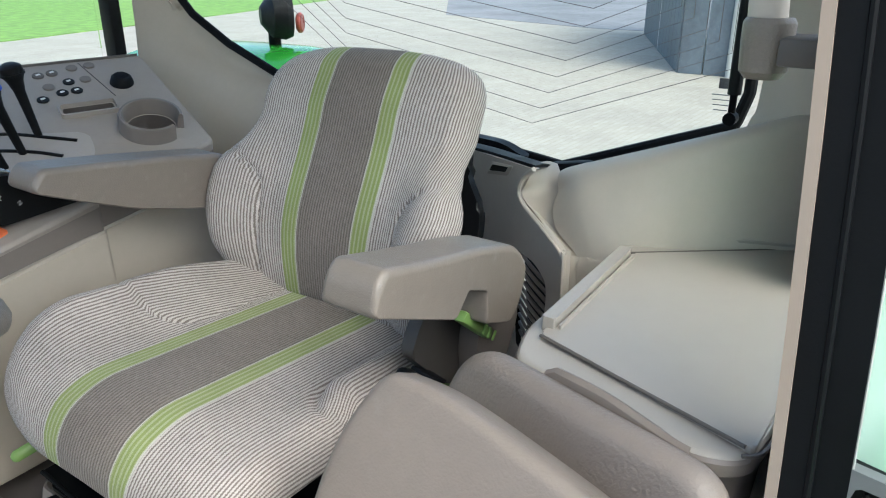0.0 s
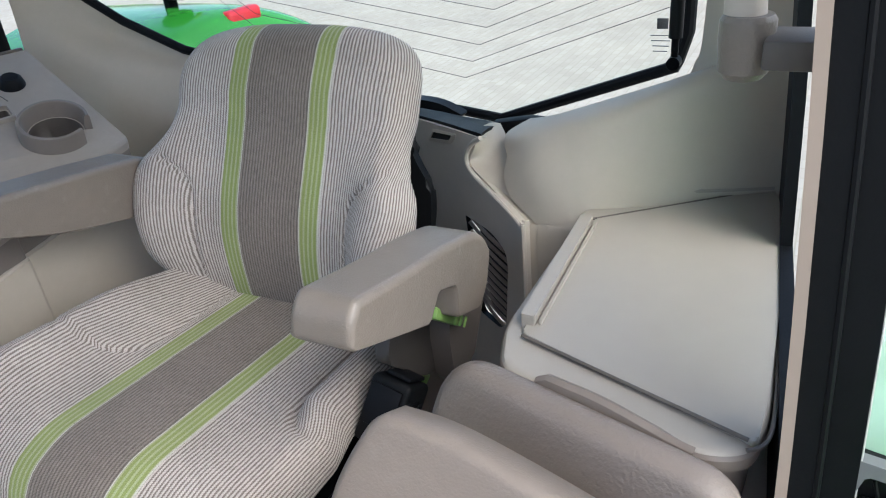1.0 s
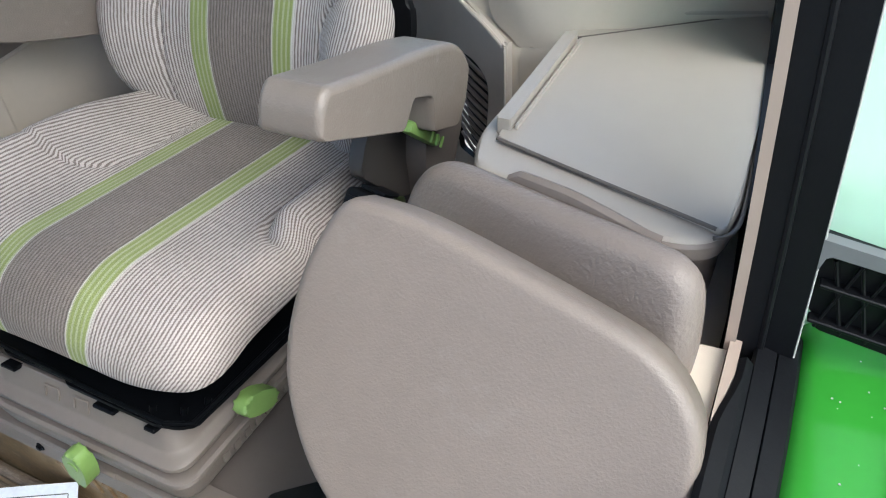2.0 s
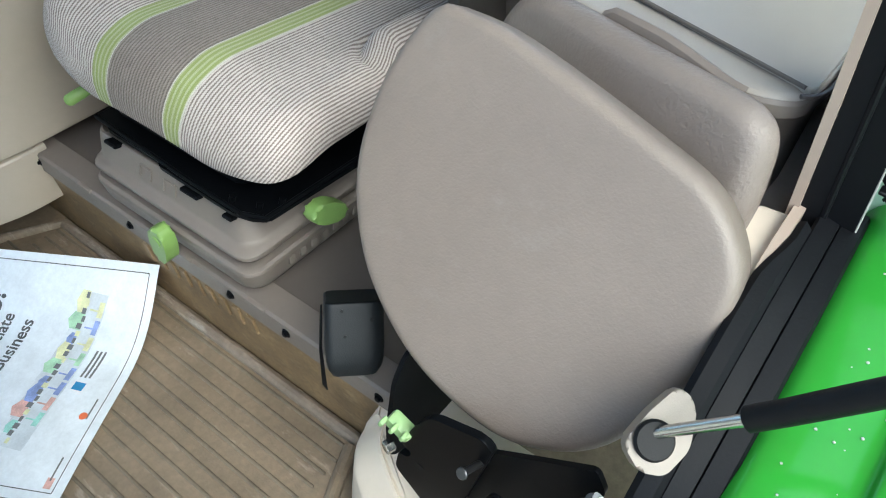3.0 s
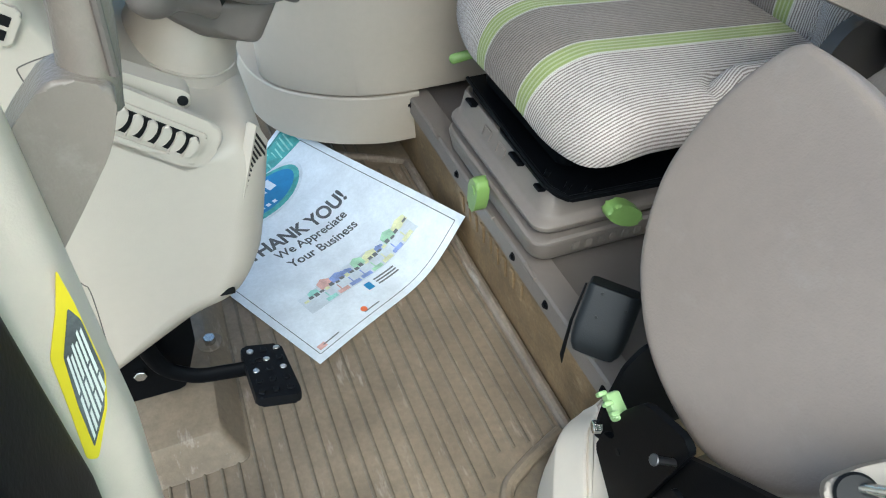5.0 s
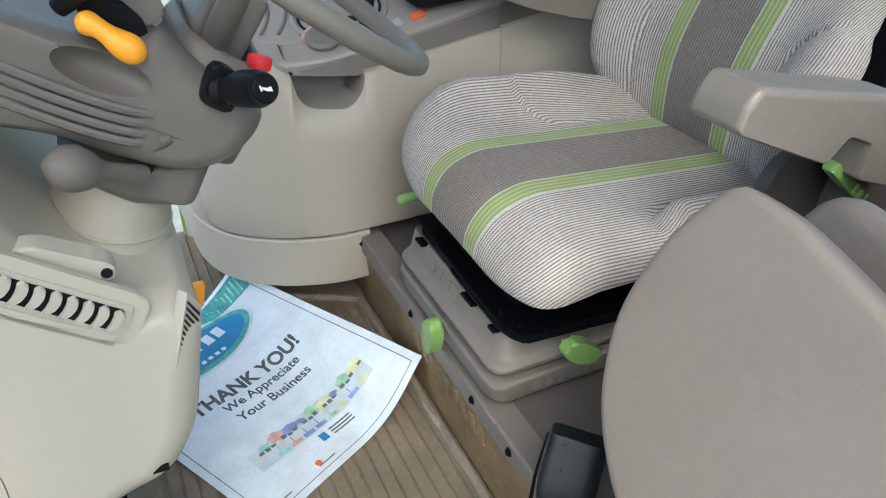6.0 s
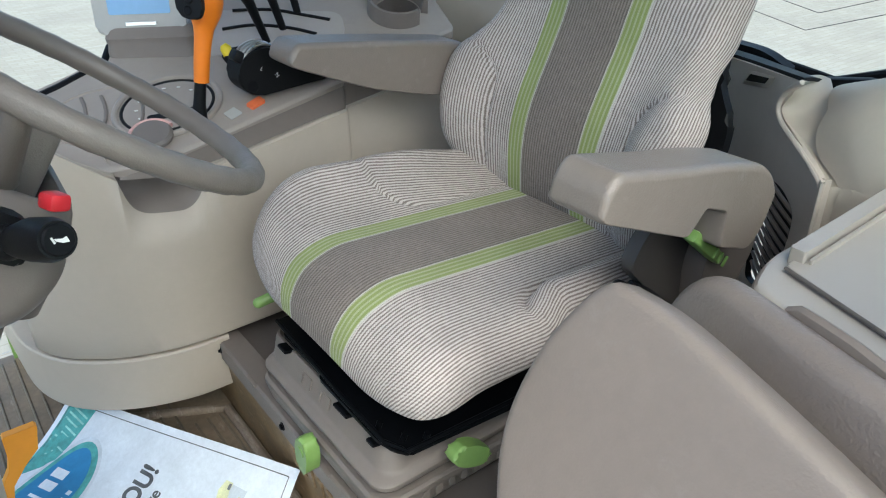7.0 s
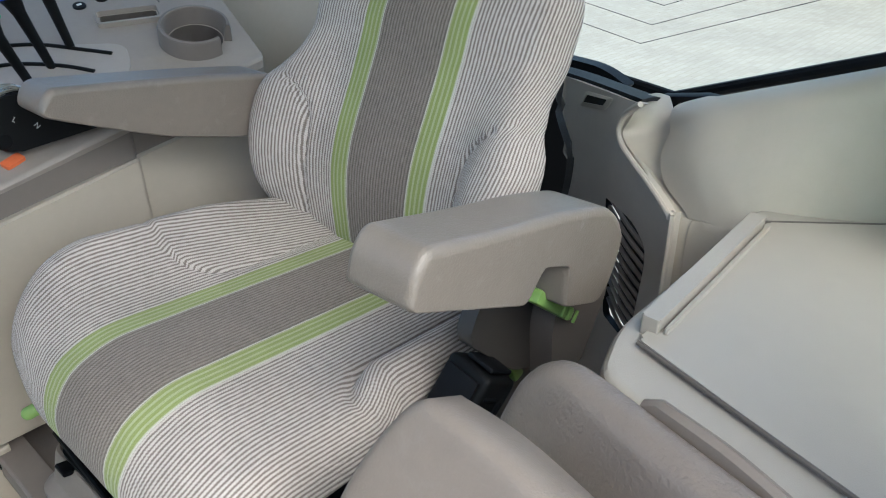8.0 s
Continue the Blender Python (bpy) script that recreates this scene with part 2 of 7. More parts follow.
    l.new(op("ADD", op("MULTIPLY", sharp, 0.6), yarn.outputs["Fac"]), bump.inputs["Height"])
    l.new(bump.outputs[0], b.inputs["Normal"])
    return m


FABRIC = fabric()


def glass():
    m = bpy.data.materials.new("window_glass")
    m.use_nodes = True
    b = m.node_tree.nodes["Principled BSDF"]
    b.inputs["Base Color"].default_value = (0.97, 1.0, 0.98, 1)
    b.inputs["Roughness"].default_value = 0.0
    b.inputs["IOR"].default_value = 1.1
    b.inputs["Transmission Weight"].default_value = 1.0
    return m


GLASS = glass()
HAZED_TINT = glass()
HAZED_TINT.name = "hazed_green_glass"
# Pale and half opaque: hazy sky reflection is put into the glass itself.
HAZED_TINT.node_tree.nodes["Principled BSDF"].inputs["Base Color"].default_value = (0.76, 0.95, 0.83, 1)
HAZED_TINT.node_tree.nodes["Principled BSDF"].inputs["Transmission Weight"].default_value = 0.5
HAZED_TINT.node_tree.nodes["Principled BSDF"].inputs["Roughness"].default_value = 0.15


# ---- mesh helpers ----
def finish(name, bm, material, smooth=35):
    bmesh.ops.recalc_face_normals(bm, faces=bm.faces)
    me = bpy.data.meshes.new(name)
    bm.to_mesh(me)
    bm.free()
    me.materials.append(material)
    if smooth:
        for p in me.polygons:
            p.use_smooth = True
        me.set_sharp_from_angle(angle=radians(smooth))
        if len(me.polygons) < 1500 and any(len(p.vertices) > 5 for p in me.polygons):
            steady(me, math.cos(radians(smooth)))
    return me


def steady(me, limit):
    """Lets large flat faces keep their own normal beside small rounded edges."""
    around = [[] for _ in me.vertices]
    for p in me.polygons:
        for v in p.vertices:
            around[v].append(p.index)
    face = [(p.normal.copy(), p.area) for p in me.polygons]
    out = []
    for p in me.polygons:
        for v in p.vertices:
            t = Vector((0, 0, 0))
            for k in around[v]:
                if face[k][0].dot(face[p.index][0]) >= limit:
                    t += face[k][0] * face[k][1]
            out.append(t.normalized() if t.length > 1e-12 else face[p.index][0])
    me.normals_split_custom_set(out)


def part(name, bm, material, parent=None, label="", smooth=35):
    """Links a bmesh as one mesh object, under a thing or a part."""
    ob = new(name, finish(name, bm, material, smooth))
    if parent:
        ob.parent = parent
        ob.matrix_parent_inverse = Matrix() if parent.parent else parent.matrix_basis.inverted()
    if label:
        tagged(ob, label)
    return ob


def thing(name, at, label, category, group=""):
    ob = new(name)
    ob.empty_display_size = 0.05
    ob.matrix_basis = Matrix.Translation(at)
    return tagged(ob, label, category, group)


def setting(name, bm, material, label, category, smooth=35):
    return tagged(part(name, bm, material, None, "", smooth), label, category, "", "structure")


def rbox(bm, c, s, r=0.004, seg=2, m=None):
    """A box of size s round c, with rounded edges."""
    t = bmesh.new()
    bmesh.ops.create_cube(t, size=1)
    bmesh.ops.scale(t, vec=s, verts=t.verts)
    if r:
        bmesh.ops.bevel(t, geom=t.edges[:], offset=min(r, min(s) * 0.45), segments=seg, affect="EDGES", profile=0.5)
    bmesh.ops.transform(t, matrix=Matrix.Translation(c) @ (m or Matrix()), verts=t.verts)
    merge(bm, t)


def merge(bm, t):
    me = bpy.data.meshes.new("t")
    t.to_mesh(me)
    t.free()
    bm.from_mesh(me)
    bpy.data.meshes.remove(me)


def rounded(pts, r, n=5):
    """A closed outline with rounded corners; r is one radius or a list."""
    out = []
    k = len(pts)
    for i, p in enumerate(pts):
        rr = r[i] if isinstance(r, (list, tuple)) else r
        p, a, b = Vector(p), Vector(pts[i - 1]), Vector(pts[(i + 1) % k])
        da, db = (a - p), (b - p)
        q = min(rr, da.length * 0.49, db.length * 0.49)
        if q < 1e-5:
            out.append(p)
            continue
        s, e = p + da.normalized() * q, p + db.normalized() * q
        for j in range(n + 1):
            t = j / n
            out.append(s * (1 - t) ** 2 + p * 2 * t * (1 - t) + e * t * t)
    return out


def prism(bm, pts, frame_m, depth, r=0.004, seg=2):
    """An outline in the first two axes of frame_m, drawn out along the third from 0 to depth."""
    t = bmesh.new()
    lo = [t.verts.new((p[0], p[1], 0)) for p in pts]
    hi = [t.verts.new((p[0], p[1], depth)) for p in pts]
    f1, f2 = t.faces.new(lo[::-1]), t.faces.new(hi)
    for i in range(len(pts)):
        j = (i + 1) % len(pts)
        t.faces.new((lo[i], lo[j], hi[j], hi[i]))
    if r:
        es = list({e for f in (f1, f2) for e in f.edges})
        bmesh.ops.bevel(t, geom=es, offset=r, segments=seg, affect="EDGES", profile=0.5)
    bmesh.ops.transform(t, matrix=frame_m, verts=t.verts)
    merge(bm, t)


def axes(o, x, y, z):
    """A frame from its origin and its three axes."""
    m = Matrix.Identity(4)
    for i, v in enumerate((x, y, z)):
        m.col[i][:3] = Vector(v)
    m.col[3][:3] = Vector(o)
    return m


XZ = lambda y: axes((0, y, 0), (1, 0, 0), (0, 0, 1), (0, 1, 0))
XY = lambda z: axes((0, 0, z), (1, 0, 0), (0, 1, 0), (0, 0, 1))
YZ = lambda x: axes((x, 0, 0), (0, 1, 0), (0, 0, 1), (1, 0, 0))


def loft(bm, rings, caps=True):
    """Skins a row of closed rings of one length."""
    vs = [[bm.verts.new(p) for p in ring] for ring in rings]
    n = len(rings[0])
    for a, b in zip(vs, vs[1:]):
        for i in range(n):
            j = (i + 1) % n
            bm.faces.new((a[i], a[j], b[j], b[i]))
    if caps:
        bm.faces.new(vs[0][::-1])
        bm.faces.new(vs[-1])
    return vs


def spline(pts, n=8):
    """A smooth line through points."""
    p = [Vector(q) for q in pts]
    out = []
    for i in range(len(p) - 1):
        a, b, c, d = p[max(i - 1, 0)], p[i], p[i + 1], p[min(i + 2, len(p) - 1)]
        for j in range(n):
            t = j / n
            out.append(0.5 * ((2 * b) + (c - a) * t + (2 * a - 5 * b + 4 * c - d) * t * t + (3 * b - a - 3 * c + d) * t ** 3))
    out.append(p[-1])
    return out


def tube(bm, pts, r, n=12, closed=False, flat=1.0):
    """A round bar along a line; r is one radius or one for each point."""
    p = [Vector(q) for q in pts]
    k = len(p)
    rings = []
    ref = Vector((0.13, 0.27, 0.95))
    for i in range(k):
        if closed:
            d = p[(i + 1) % k] - p[i - 1]
        else:
            d = p[min(i + 1, k - 1)] - p[max(i - 1, 0)]
        d.normalize()
        if i == 0 and abs(d.dot(ref)) > 0.9:
            ref = Vector((0.95, 0.2, 0.1))
        s = (ref - d * ref.dot(d)).normalized()
        q = d.cross(s)
        ref = s
        rr = r[i] if isinstance(r, (list, tuple)) else r
        rings.append([p[i] + (s * math.cos(a) + q * math.sin(a) * flat) * rr for a in (2 * math.pi * j / n for j in range(n))])
    if closed:
        rings.append(rings[0])
    loft(bm, rings, not closed)
    if closed:
        bmesh.ops.remove_doubles(bm, verts=bm.verts, dist=1e-6)


def disc(bm, c, axis, r, depth, n=24, bevel=0.001):
    """A round plug with its foot at c."""
    z = Vector(axis).normalized()
    x = z.orthogonal().normalized()
    pts = [(r * math.cos(2 * math.pi * i / n), r * math.sin(2 * math.pi * i / n)) for i in range(n)]
    prism(bm, pts, axes(c, x, z.cross(x), z), depth, bevel, 1)


def patch(bm, rows, nu=24, nv=16):
    """A smooth sheet through rows of points."""
    lines = [spline(r, max(1, nu // (len(r) - 1))) for r in rows]
    cols = list(zip(*lines))
    grid = [spline(c, max(1, nv // (len(rows) - 1))) for c in cols]
    vs = [[bm.verts.new(p) for p in g] for g in grid]
    for a, b in zip(vs, vs[1:]):
        for i in range(len(a) - 1):
            bm.faces.new((a[i], b[i], b[i + 1], a[i + 1]))


def thicken(bm, d):
    """Gives a sheet depth."""
    bmesh.ops.recalc_face_normals(bm, faces=bm.faces)
    bm.normal_update()
    vs, fs, rim = bm.verts[:], bm.faces[:], [e for e in bm.edges if e.is_boundary]
    back = {v: bm.verts.new(v.co - v.normal * d) for v in vs}
    for f in fs:
        bm.faces.new([back[v] for v in reversed(f.verts)])
    for e in rim:
        a, c = e.verts
        bm.faces.new((a, c, back[c], back[a]))


def even(pts, n):
    """A closed outline drawn anew with n points at even steps."""
    k = len(pts)
    legs = [(pts[(i + 1) % k] - pts[i]).length for i in range(k)]
    step, out, i, gone = sum(legs) / n, [], 0, 0.0
    for j in range(n):
        s = j * step
        while gone + legs[i] < s and i < k - 1:
            gone += legs[i]
            i += 1
        out.append(pts[i].lerp(pts[(i + 1) % k], (s - gone) / max(legs[i], 1e-9)))
    return out


def pillow(bm, outline, fr, R, thick, h, rings=26, su=0.0, c=(0, 0), turn=None):
    """A padded shape: outline in the frame's first two axes, its face raised by h(u, v), its rim rolled over by R."""
    uvl = bm.loops.layers.uv.new("UVMap")
    c = Vector(c)
    outline = even(outline, 176)
    plan = []
    steps = [(0.012, -thick), (0.0, -thick + 0.012), (0.0, -R)]
    steps += [(R * (1 - math.cos(a)), -R * (1 - math.sin(a))) for a in (radians(15 * k) for k in range(1, 7))]
    rows = []
    for ins, dz in steps:
        rows.append([((p - c) * (1 - ins / max((p - c).length, 1e-6)) + c, dz) for p in outline])
    last = rows[-1]
    for k in range(1, rings):
        f = 1 - k / rings
        rows.append([((q - c) * f + c, 0.0) for q, _ in last])
    vs, uvs = [], {}
    for row in rows:
        ring = []
        for (q, dz), o in zip(row, outline):
            edge = o
            hh = h(q.x, q.y)
            v = bm.verts.new(fr @ Vector((q.x, q.y, hh + dz)))
            uvs[v] = ((turn(q.x, q.y) if turn else q.x) - su + (0.9 * -dz if q.x > su else 0.9 * dz) * min(1, abs(q.x - su) * 5) ** 2, q.y)
            ring.append(v)
        vs.append(ring)
    n = len(outline)
    for a, b in zip(vs, vs[1:]):
        for i in range(n):
            j = (i + 1) % n
            bm.faces.new((a[i], a[j], b[j], b[i]))
    mid = bm.verts.new(fr @ Vector((c.x, c.y, h(c.x, c.y))))
    uvs[mid] = (c.x - su, c.y)
    for i in range(n):
        bm.faces.new((vs[-1][i], vs[-1][(i + 1) % n], mid))
    bm.faces.new(vs[0][::-1])
    for f in bm.faces:
        for lo in f.loops:
            lo[uvl].uv = uvs[lo.vert]


def along(h, u, v, n=14):
    """How far across a padded face a point lies, measured over its rise and fall."""
    s, last = 0.0, h(0.0, v)
    for i in range(1, n + 1):
        z = h(u * i / n, v)
        s += math.hypot(u / n, z - last)
        last = z
    return s if u > 0 else -s


def smooth01(a, b, x):
    t = min(1, max(0, (x - a) / (b - a)))
    return t * t * (3 - 2 * t)


def cut(ob, bm, material):
    """Cuts a shape out of a part; the cut faces take the material."""
    tool = bpy.data.objects.new("tool", finish("tool", bm, material, 0))
    scene.collection.objects.link(tool)
    mod = ob.modifiers.new("cut", "BOOLEAN")
    mod.object, mod.operation, mod.solver, mod.material_mode = tool, "DIFFERENCE", "EXACT", "TRANSFER"
    me = bpy.data.meshes.new_from_object(ob.evaluated_get(bpy.context.evaluated_depsgraph_get()))
    ob.modifiers.remove(mod)
    ob.data = me
    bpy.data.objects.remove(tool)
    me.set_sharp_from_angle(angle=radians(35))


# ---- ground and surroundings ----
def yard():
    bm = bmesh.new()
    rbox(bm, (0, 0, -1.6), (900, 900, 0.2), 0)
    setting("ground", bm, CONCRETE, "pale weathered concrete yard", "ground")
    bm = bmesh.new()
    pts = [(-60, 22), (4, 24.5), (13, 27), (27, 32), (60, 46), (60, 400), (-200, 400), (-200, 22)]
    prism(bm, pts, XY(-1.5), 0.03, 0)
    road = bmesh.new()
    prism(road, [(28.5, -60), (60, -60), (60, 40), (33, 22), (29.5, 12)], XY(-1.5), 0.012, 0)
    setting("road", road, ASPHALT, "grey asphalt road beyond the paved yard", "road")
    tagged(part("grass", bm, GRASS), "mown green lawn beside the yard", "grass", "", "stuff")


def shed():
    base = thing("shed", (18.4, 4.9, -1.5), "dark blue-grey sheet metal shed at the edge of the yard", "building")
    for i in range(18):
        bm = bmesh.new()
        rbox(bm, (18.4, 4.6 - 0.62 * i, 0.6), (0.05, 0.585, 4.2), 0.01, 1)
        part("wall_panel", bm, SHED, base)
    side = Vector((10.0, 4.5, 0)).normalized()
    for i in range(14):
        bm = bmesh.new()
        c = Vector((18.4, 4.92, 0.6)) + side * (0.4 + 0.78 * i)
        rbox(bm, c, (0.74, 0.05, 4.2), 0.01, 1, pose(0, 0, 0, 0, 0, math.degrees(math.atan2(side.y, side.x))))
        part("wall_panel", bm, SHED, base)
    for c in ((18.3, 3.6), (23.2, 7.0)):
        bm = bmesh.new()
        tube(bm, [(c[0], c[1], -1.5), (c[0], c[1], 2.6)], 0.11)
        part("downpipe", bm, PALE, base, "pale grey downpipe")
    bm = bmesh.new()
    prism(bm, [(18.1, -6.6), (29.0, -6.6), (29.0, 10.0), (18.1, 5.1)], XY(2.7), 0.2, 0.02)
    part("roof", bm, SHED, base)


yard()
shed()


# ---- cab shell ----
def floor_pan():
    bm = bmesh.new()
    rbox(bm, (0.1, 0.1, -0.045), (1.9, 1.75, 0.06), 0.004)
    setting("floor", bm, RIB, "brown cab floor under the rubber mat", "floor")


def floor_mat():
    bm = bmesh.new()
    out = rounded([(-0.86, -0.62), (-0.24, -0.62), (-0.20, -0.50), (-0.165, -0.40), (-0.06, -0.34), (0.0, -0.34), (0.0, 0.62), (-0.30, 1.02), (-0.86, 1.02)], 0.02)
    prism(bm, out, XY(-0.014), 0.012, 0.002)
    base = setting("floor_mat", bm, RUBBER_MAT, "ribbed brown rubber floor mat, dusty and worn", "floor mat")
    x = -0.85
    while x < -0.03:
        lo, hi = -0.60, 0.99
        if x > -0.24:
            lo = -0.36 - 0.9 * (-0.155 - x) if x < -0.155 else -0.335
        if x > -0.29:
            hi = 0.62 - 1.25 * (x + 0.02) - 0.02
        if x > -0.09:
            hi = 0.50
        if -0.53 > x:
            lo = -0.60
        t = bmesh.new()
        # Rib in a darker brown than the mat, its shadow put into the colour.
        rbox(t, (x, (lo + hi) / 2, -0.0015), (0.006, hi - lo, 0.005), 0.002, 1)
        part("rib", t, RIB, base)
        x += 0.0272
    bm = bmesh.new()
    tube(bm, [(-0.014, -0.34, 0.0), (-0.014, 0.50, 0.0), (-0.09, 0.545, 0.0), (-0.30, 0.66, 0.0)], 0.011, 10)
    part("rim", bm, MAT_DUST, base)
    bm = bmesh.new()
    tube(bm, spline([(-0.03, -0.335, 0.0), (-0.12, -0.375, 0.0), (-0.165, -0.41, 0.0), (-0.185, -0.49, 0.0), (-0.235, -0.61, 0.0)]), 0.012, 10)
    part("rim", bm, RUBBER_MAT, base)


def platform():
    bm = bmesh.new()
    pts = [(0.0, 0.0), (-0.002, 0.05), (-0.013, 0.19), (-0.008, 0.2), (1.0, 0.2), (1.0, 0.0)]
    prism(bm, pts, XZ(-0.46), 1.06, 0)
    base = setting("seat_platform", bm, MUD, "worn brown rubber covered seat platform with raised lettering bars", "platform")
    for i in range(9):
        t = bmesh.new()
        y = 0.16 - 0.034 * i
        rbox(t, (-0.009, y, 0.125), (0.006, 0.018, 0.045), 0.002, 1, pose(0, 0, 0, 0, -5, 0))
        part("raised_bar", t, MUD, base)
    bm = bmesh.new()
    rbox(bm, (0.45, 0.07, 0.201), (0.86, 1.05, 0.006), 0.002)
    part("cover", bm, BROWN, base)
    rail = thing("mounting_rail", (0, 0, 0.2), "grey-brown painted steel rail bolted along the seat platform", "rail")
    bm = bmesh.new()
    pts = [(-0.0195, 0.172), (-0.0185, 0.207), (-0.014, 0.211), (0.030, 0.211), (0.030, 0.205), (-0.011, 0.205), (-0.0145, 0.172)]
    prism(bm, pts, XZ(-0.46), 0.96, 0)
    part("plate", bm, TAUPE, rail)
    for y in (0.455, 0.17, -0.09, -0.215, -0.40):
        bm = bmesh.new()
        disc(bm, (-0.0185, y, 0.192), (-1, 0, 0.05), 0.0055, 0.006, 6)
        disc(bm, (-0.0185, y, 0.192), (-1, 0, 0.05), 0.0085, 0.002, 16)
        part("bolt", bm, BLACK_STEEL, rail)
    for y in (0.30, 0.02, -0.15, -0.31):
        bm = bmesh.new()
        rbox(bm, (-0.0165, y, 0.208), (0.010, 0.040, 0.008), 0.003, 2)
        part("lug", bm, TAUPE, rail)


def roof():
    bm = bmesh.new()
    out = rounded([(-0.75, -0.80), (1.1, -0.80), (1.1, 1.0), (-0.75, 1.0)], 0.15)
    prism(bm, out, XY(1.72), 0.12, 0.02)
    setting("ceiling", bm, BEIGE, "beige cab roof lining", "ceiling")
    for name, x, y in (("pillar_1", -0.66, 0.95), ("pillar_2", 0.72, 0.97)):
        bm = bmesh.new()
        rbox(bm, (x, y, 1.22), (0.035, 0.05, 1.02), 0.010)
        setting(name, bm, BLACK, "black cab pillar", "pillar")


def right_wall():
    bm = bmesh.new()
    rbox(bm, (0.31, 1.0, 0.27), (1.32, 0.04, 0.66), 0.01)
    setting("wall_right", bm, BEIGE, "beige lower side wall of the cab", "wall")
    bm = bmesh.new()
    prism(bm, [(-0.84, 0.02), (-0.36, 0.02), (-0.36, 0.605), (0.70, 0.605), (0.70, 1.70), (-0.84, 1.70)], XZ(1.0), 0.006, 0)
    w = setting("window_right", bm, GLASS, "tall side door window with green glass edge", "window")
    w.visible_shadow = False
    bm = bmesh.new()
    rbox(bm, (-0.352, 1.003, 0.11), (0.012, 0.008, 0.24), 0.001, 1)
    part("glass_edge", bm, LEVER_GREEN, w, "bright green glass edge")


floor_pan()
platform()
floor_mat()
roof()
right_wall()


# ---- rear wall, table and window ----
def rear_wall():
    ex, ez = Vector((-0.562, -0.827, 0)), Vector((0, 0, 1))
    en = Vector((-0.827, 0.562, 0))
    o = Vector((0.79, -0.14, 0))
    face = axes(o - en * 0.012, ex, ez, en)
    edge = [(v.x, v.y) for v in spline([(0.132, 0.777, 0), (0.107, 0.763, 0), (0.085, 0.744, 0), (0.077, 0.722, 0), (0.093, 0.704, 0), (0.130, 0.692, 0), (0.172, 0.681, 0), (0.215, 0.668, 0), (0.243, 0.654, 0), (0.249, 0.625, 0), (0.249, 0.20, 0)], 4)]
    bm = bmesh.new()
    prism(bm, [(-0.13, 0.20), (-0.13, 0.750)] + edge, face, 0.012, 0)
    base = setting("wall_rear", bm, PALE_TAUPE, "taupe moulded rear wall panel under the window", "wall")
    bm = bmesh.new()
    prism(bm, [(0.863, -0.032), (0.90, 0.10), (0.94, 0.62), (0.955, 0.62), (0.915, 0.10), (0.875, -0.036)], XY(0.20), 0.550, 0.002)
    part("side_panel", bm, PALE_TAUPE, base)
    bm = bmesh.new()
    patch(bm, [[(0.94, 0.62, 0.750), (0.90, 0.10, 0.750), (0.863, -0.032, 0.751), (0.80, -0.135, 0.762), (0.718, -0.248, 0.777)],
               [(0.97, 0.62, 0.742), (0.95, 0.10, 0.738), (0.92, -0.035, 0.742), (0.88, -0.13, 0.744), (0.83, -0.22, 0.750)],
               [(1.02, 0.62, 0.735), (1.01, 0.10, 0.705), (1.01, -0.035, 0.70), (1.0, -0.13, 0.698), (0.98, -0.20, 0.695)]], 16, 8)
    thicken(bm, -0.006)
    part("ledge", bm, RUBBER, base, "black rubber ledge under the window")
    out = rounded([(0.058, 0.606), (0.150, 0.606), (0.192, 0.585), (0.196, 0.555), (0.182, 0.428), (0.160, 0.408), (0.09, 0.408)], [0.004, 0.03, 0.02, 0.03, 0.012, 0.01, 0.01], 5)
    t = bmesh.new()
    prism(t, out, axes(o - en * 0.05, ex, ez, en), 0.08, 0)
    cut(base, t, BLACK)
    t = bmesh.new()
    prism(t, [(p.x, p.y) for p in out], axes(o - en * 0.03, ex, ez, en), 0.004, 0)
    part("outlet", t, BLACK, base, "black air outlet recess")
    for i in range(11):
        t = bmesh.new()
        z = 0.604 - 0.0168 * i
        a0, a1 = 0.060 + 0.0032 * i, 0.194 - 0.0010 * i
        pts = [o + ex * (a0 + (a1 - a0) * k / 8) + ez * (z + 0.004 - 0.030 * (k / 8) ** 1.4) + en * (-0.006 + 0.006 * math.sin(k / 8 * math.pi)) for k in range(9)]
        tube(t, pts, 0.0036, 8, flat=1.0)
        part("louvre", t, TAUPE, base)
    t = bmesh.new()
    tube(t, [o + ex * x + ez * z + en * 0.001 for x, z in edge], 0.0042, 8)
    part("bead", t, PALE_TAUPE, base)
    slot = axes(o, ex, ez, en)
    t = bmesh.new()
    q = rounded([(-0.066, 0.718), (0.030, 0.738), (0.050, 0.762), (-0.046, 0.748)], 0.009)
    p = rounded([(-0.052, 0.728), (0.022, 0.743), (0.034, 0.756), (-0.038, 0.744)], 0.004)
    loft(t, [[slot @ Vector((v.x, v.y, z)) for v in w] for w, z in ((q, -0.002), (q, 0.001), (p, 0.003), (p, -0.002))], False)
    part("slot_rim", t, BEIGE, base)
    t = bmesh.new()
    prism(t, p, slot @ Matrix.Translation((0, 0, -0.001)), 0.002, 0)
    part("slot", t, BLACK, base)

    bm = bmesh.new()
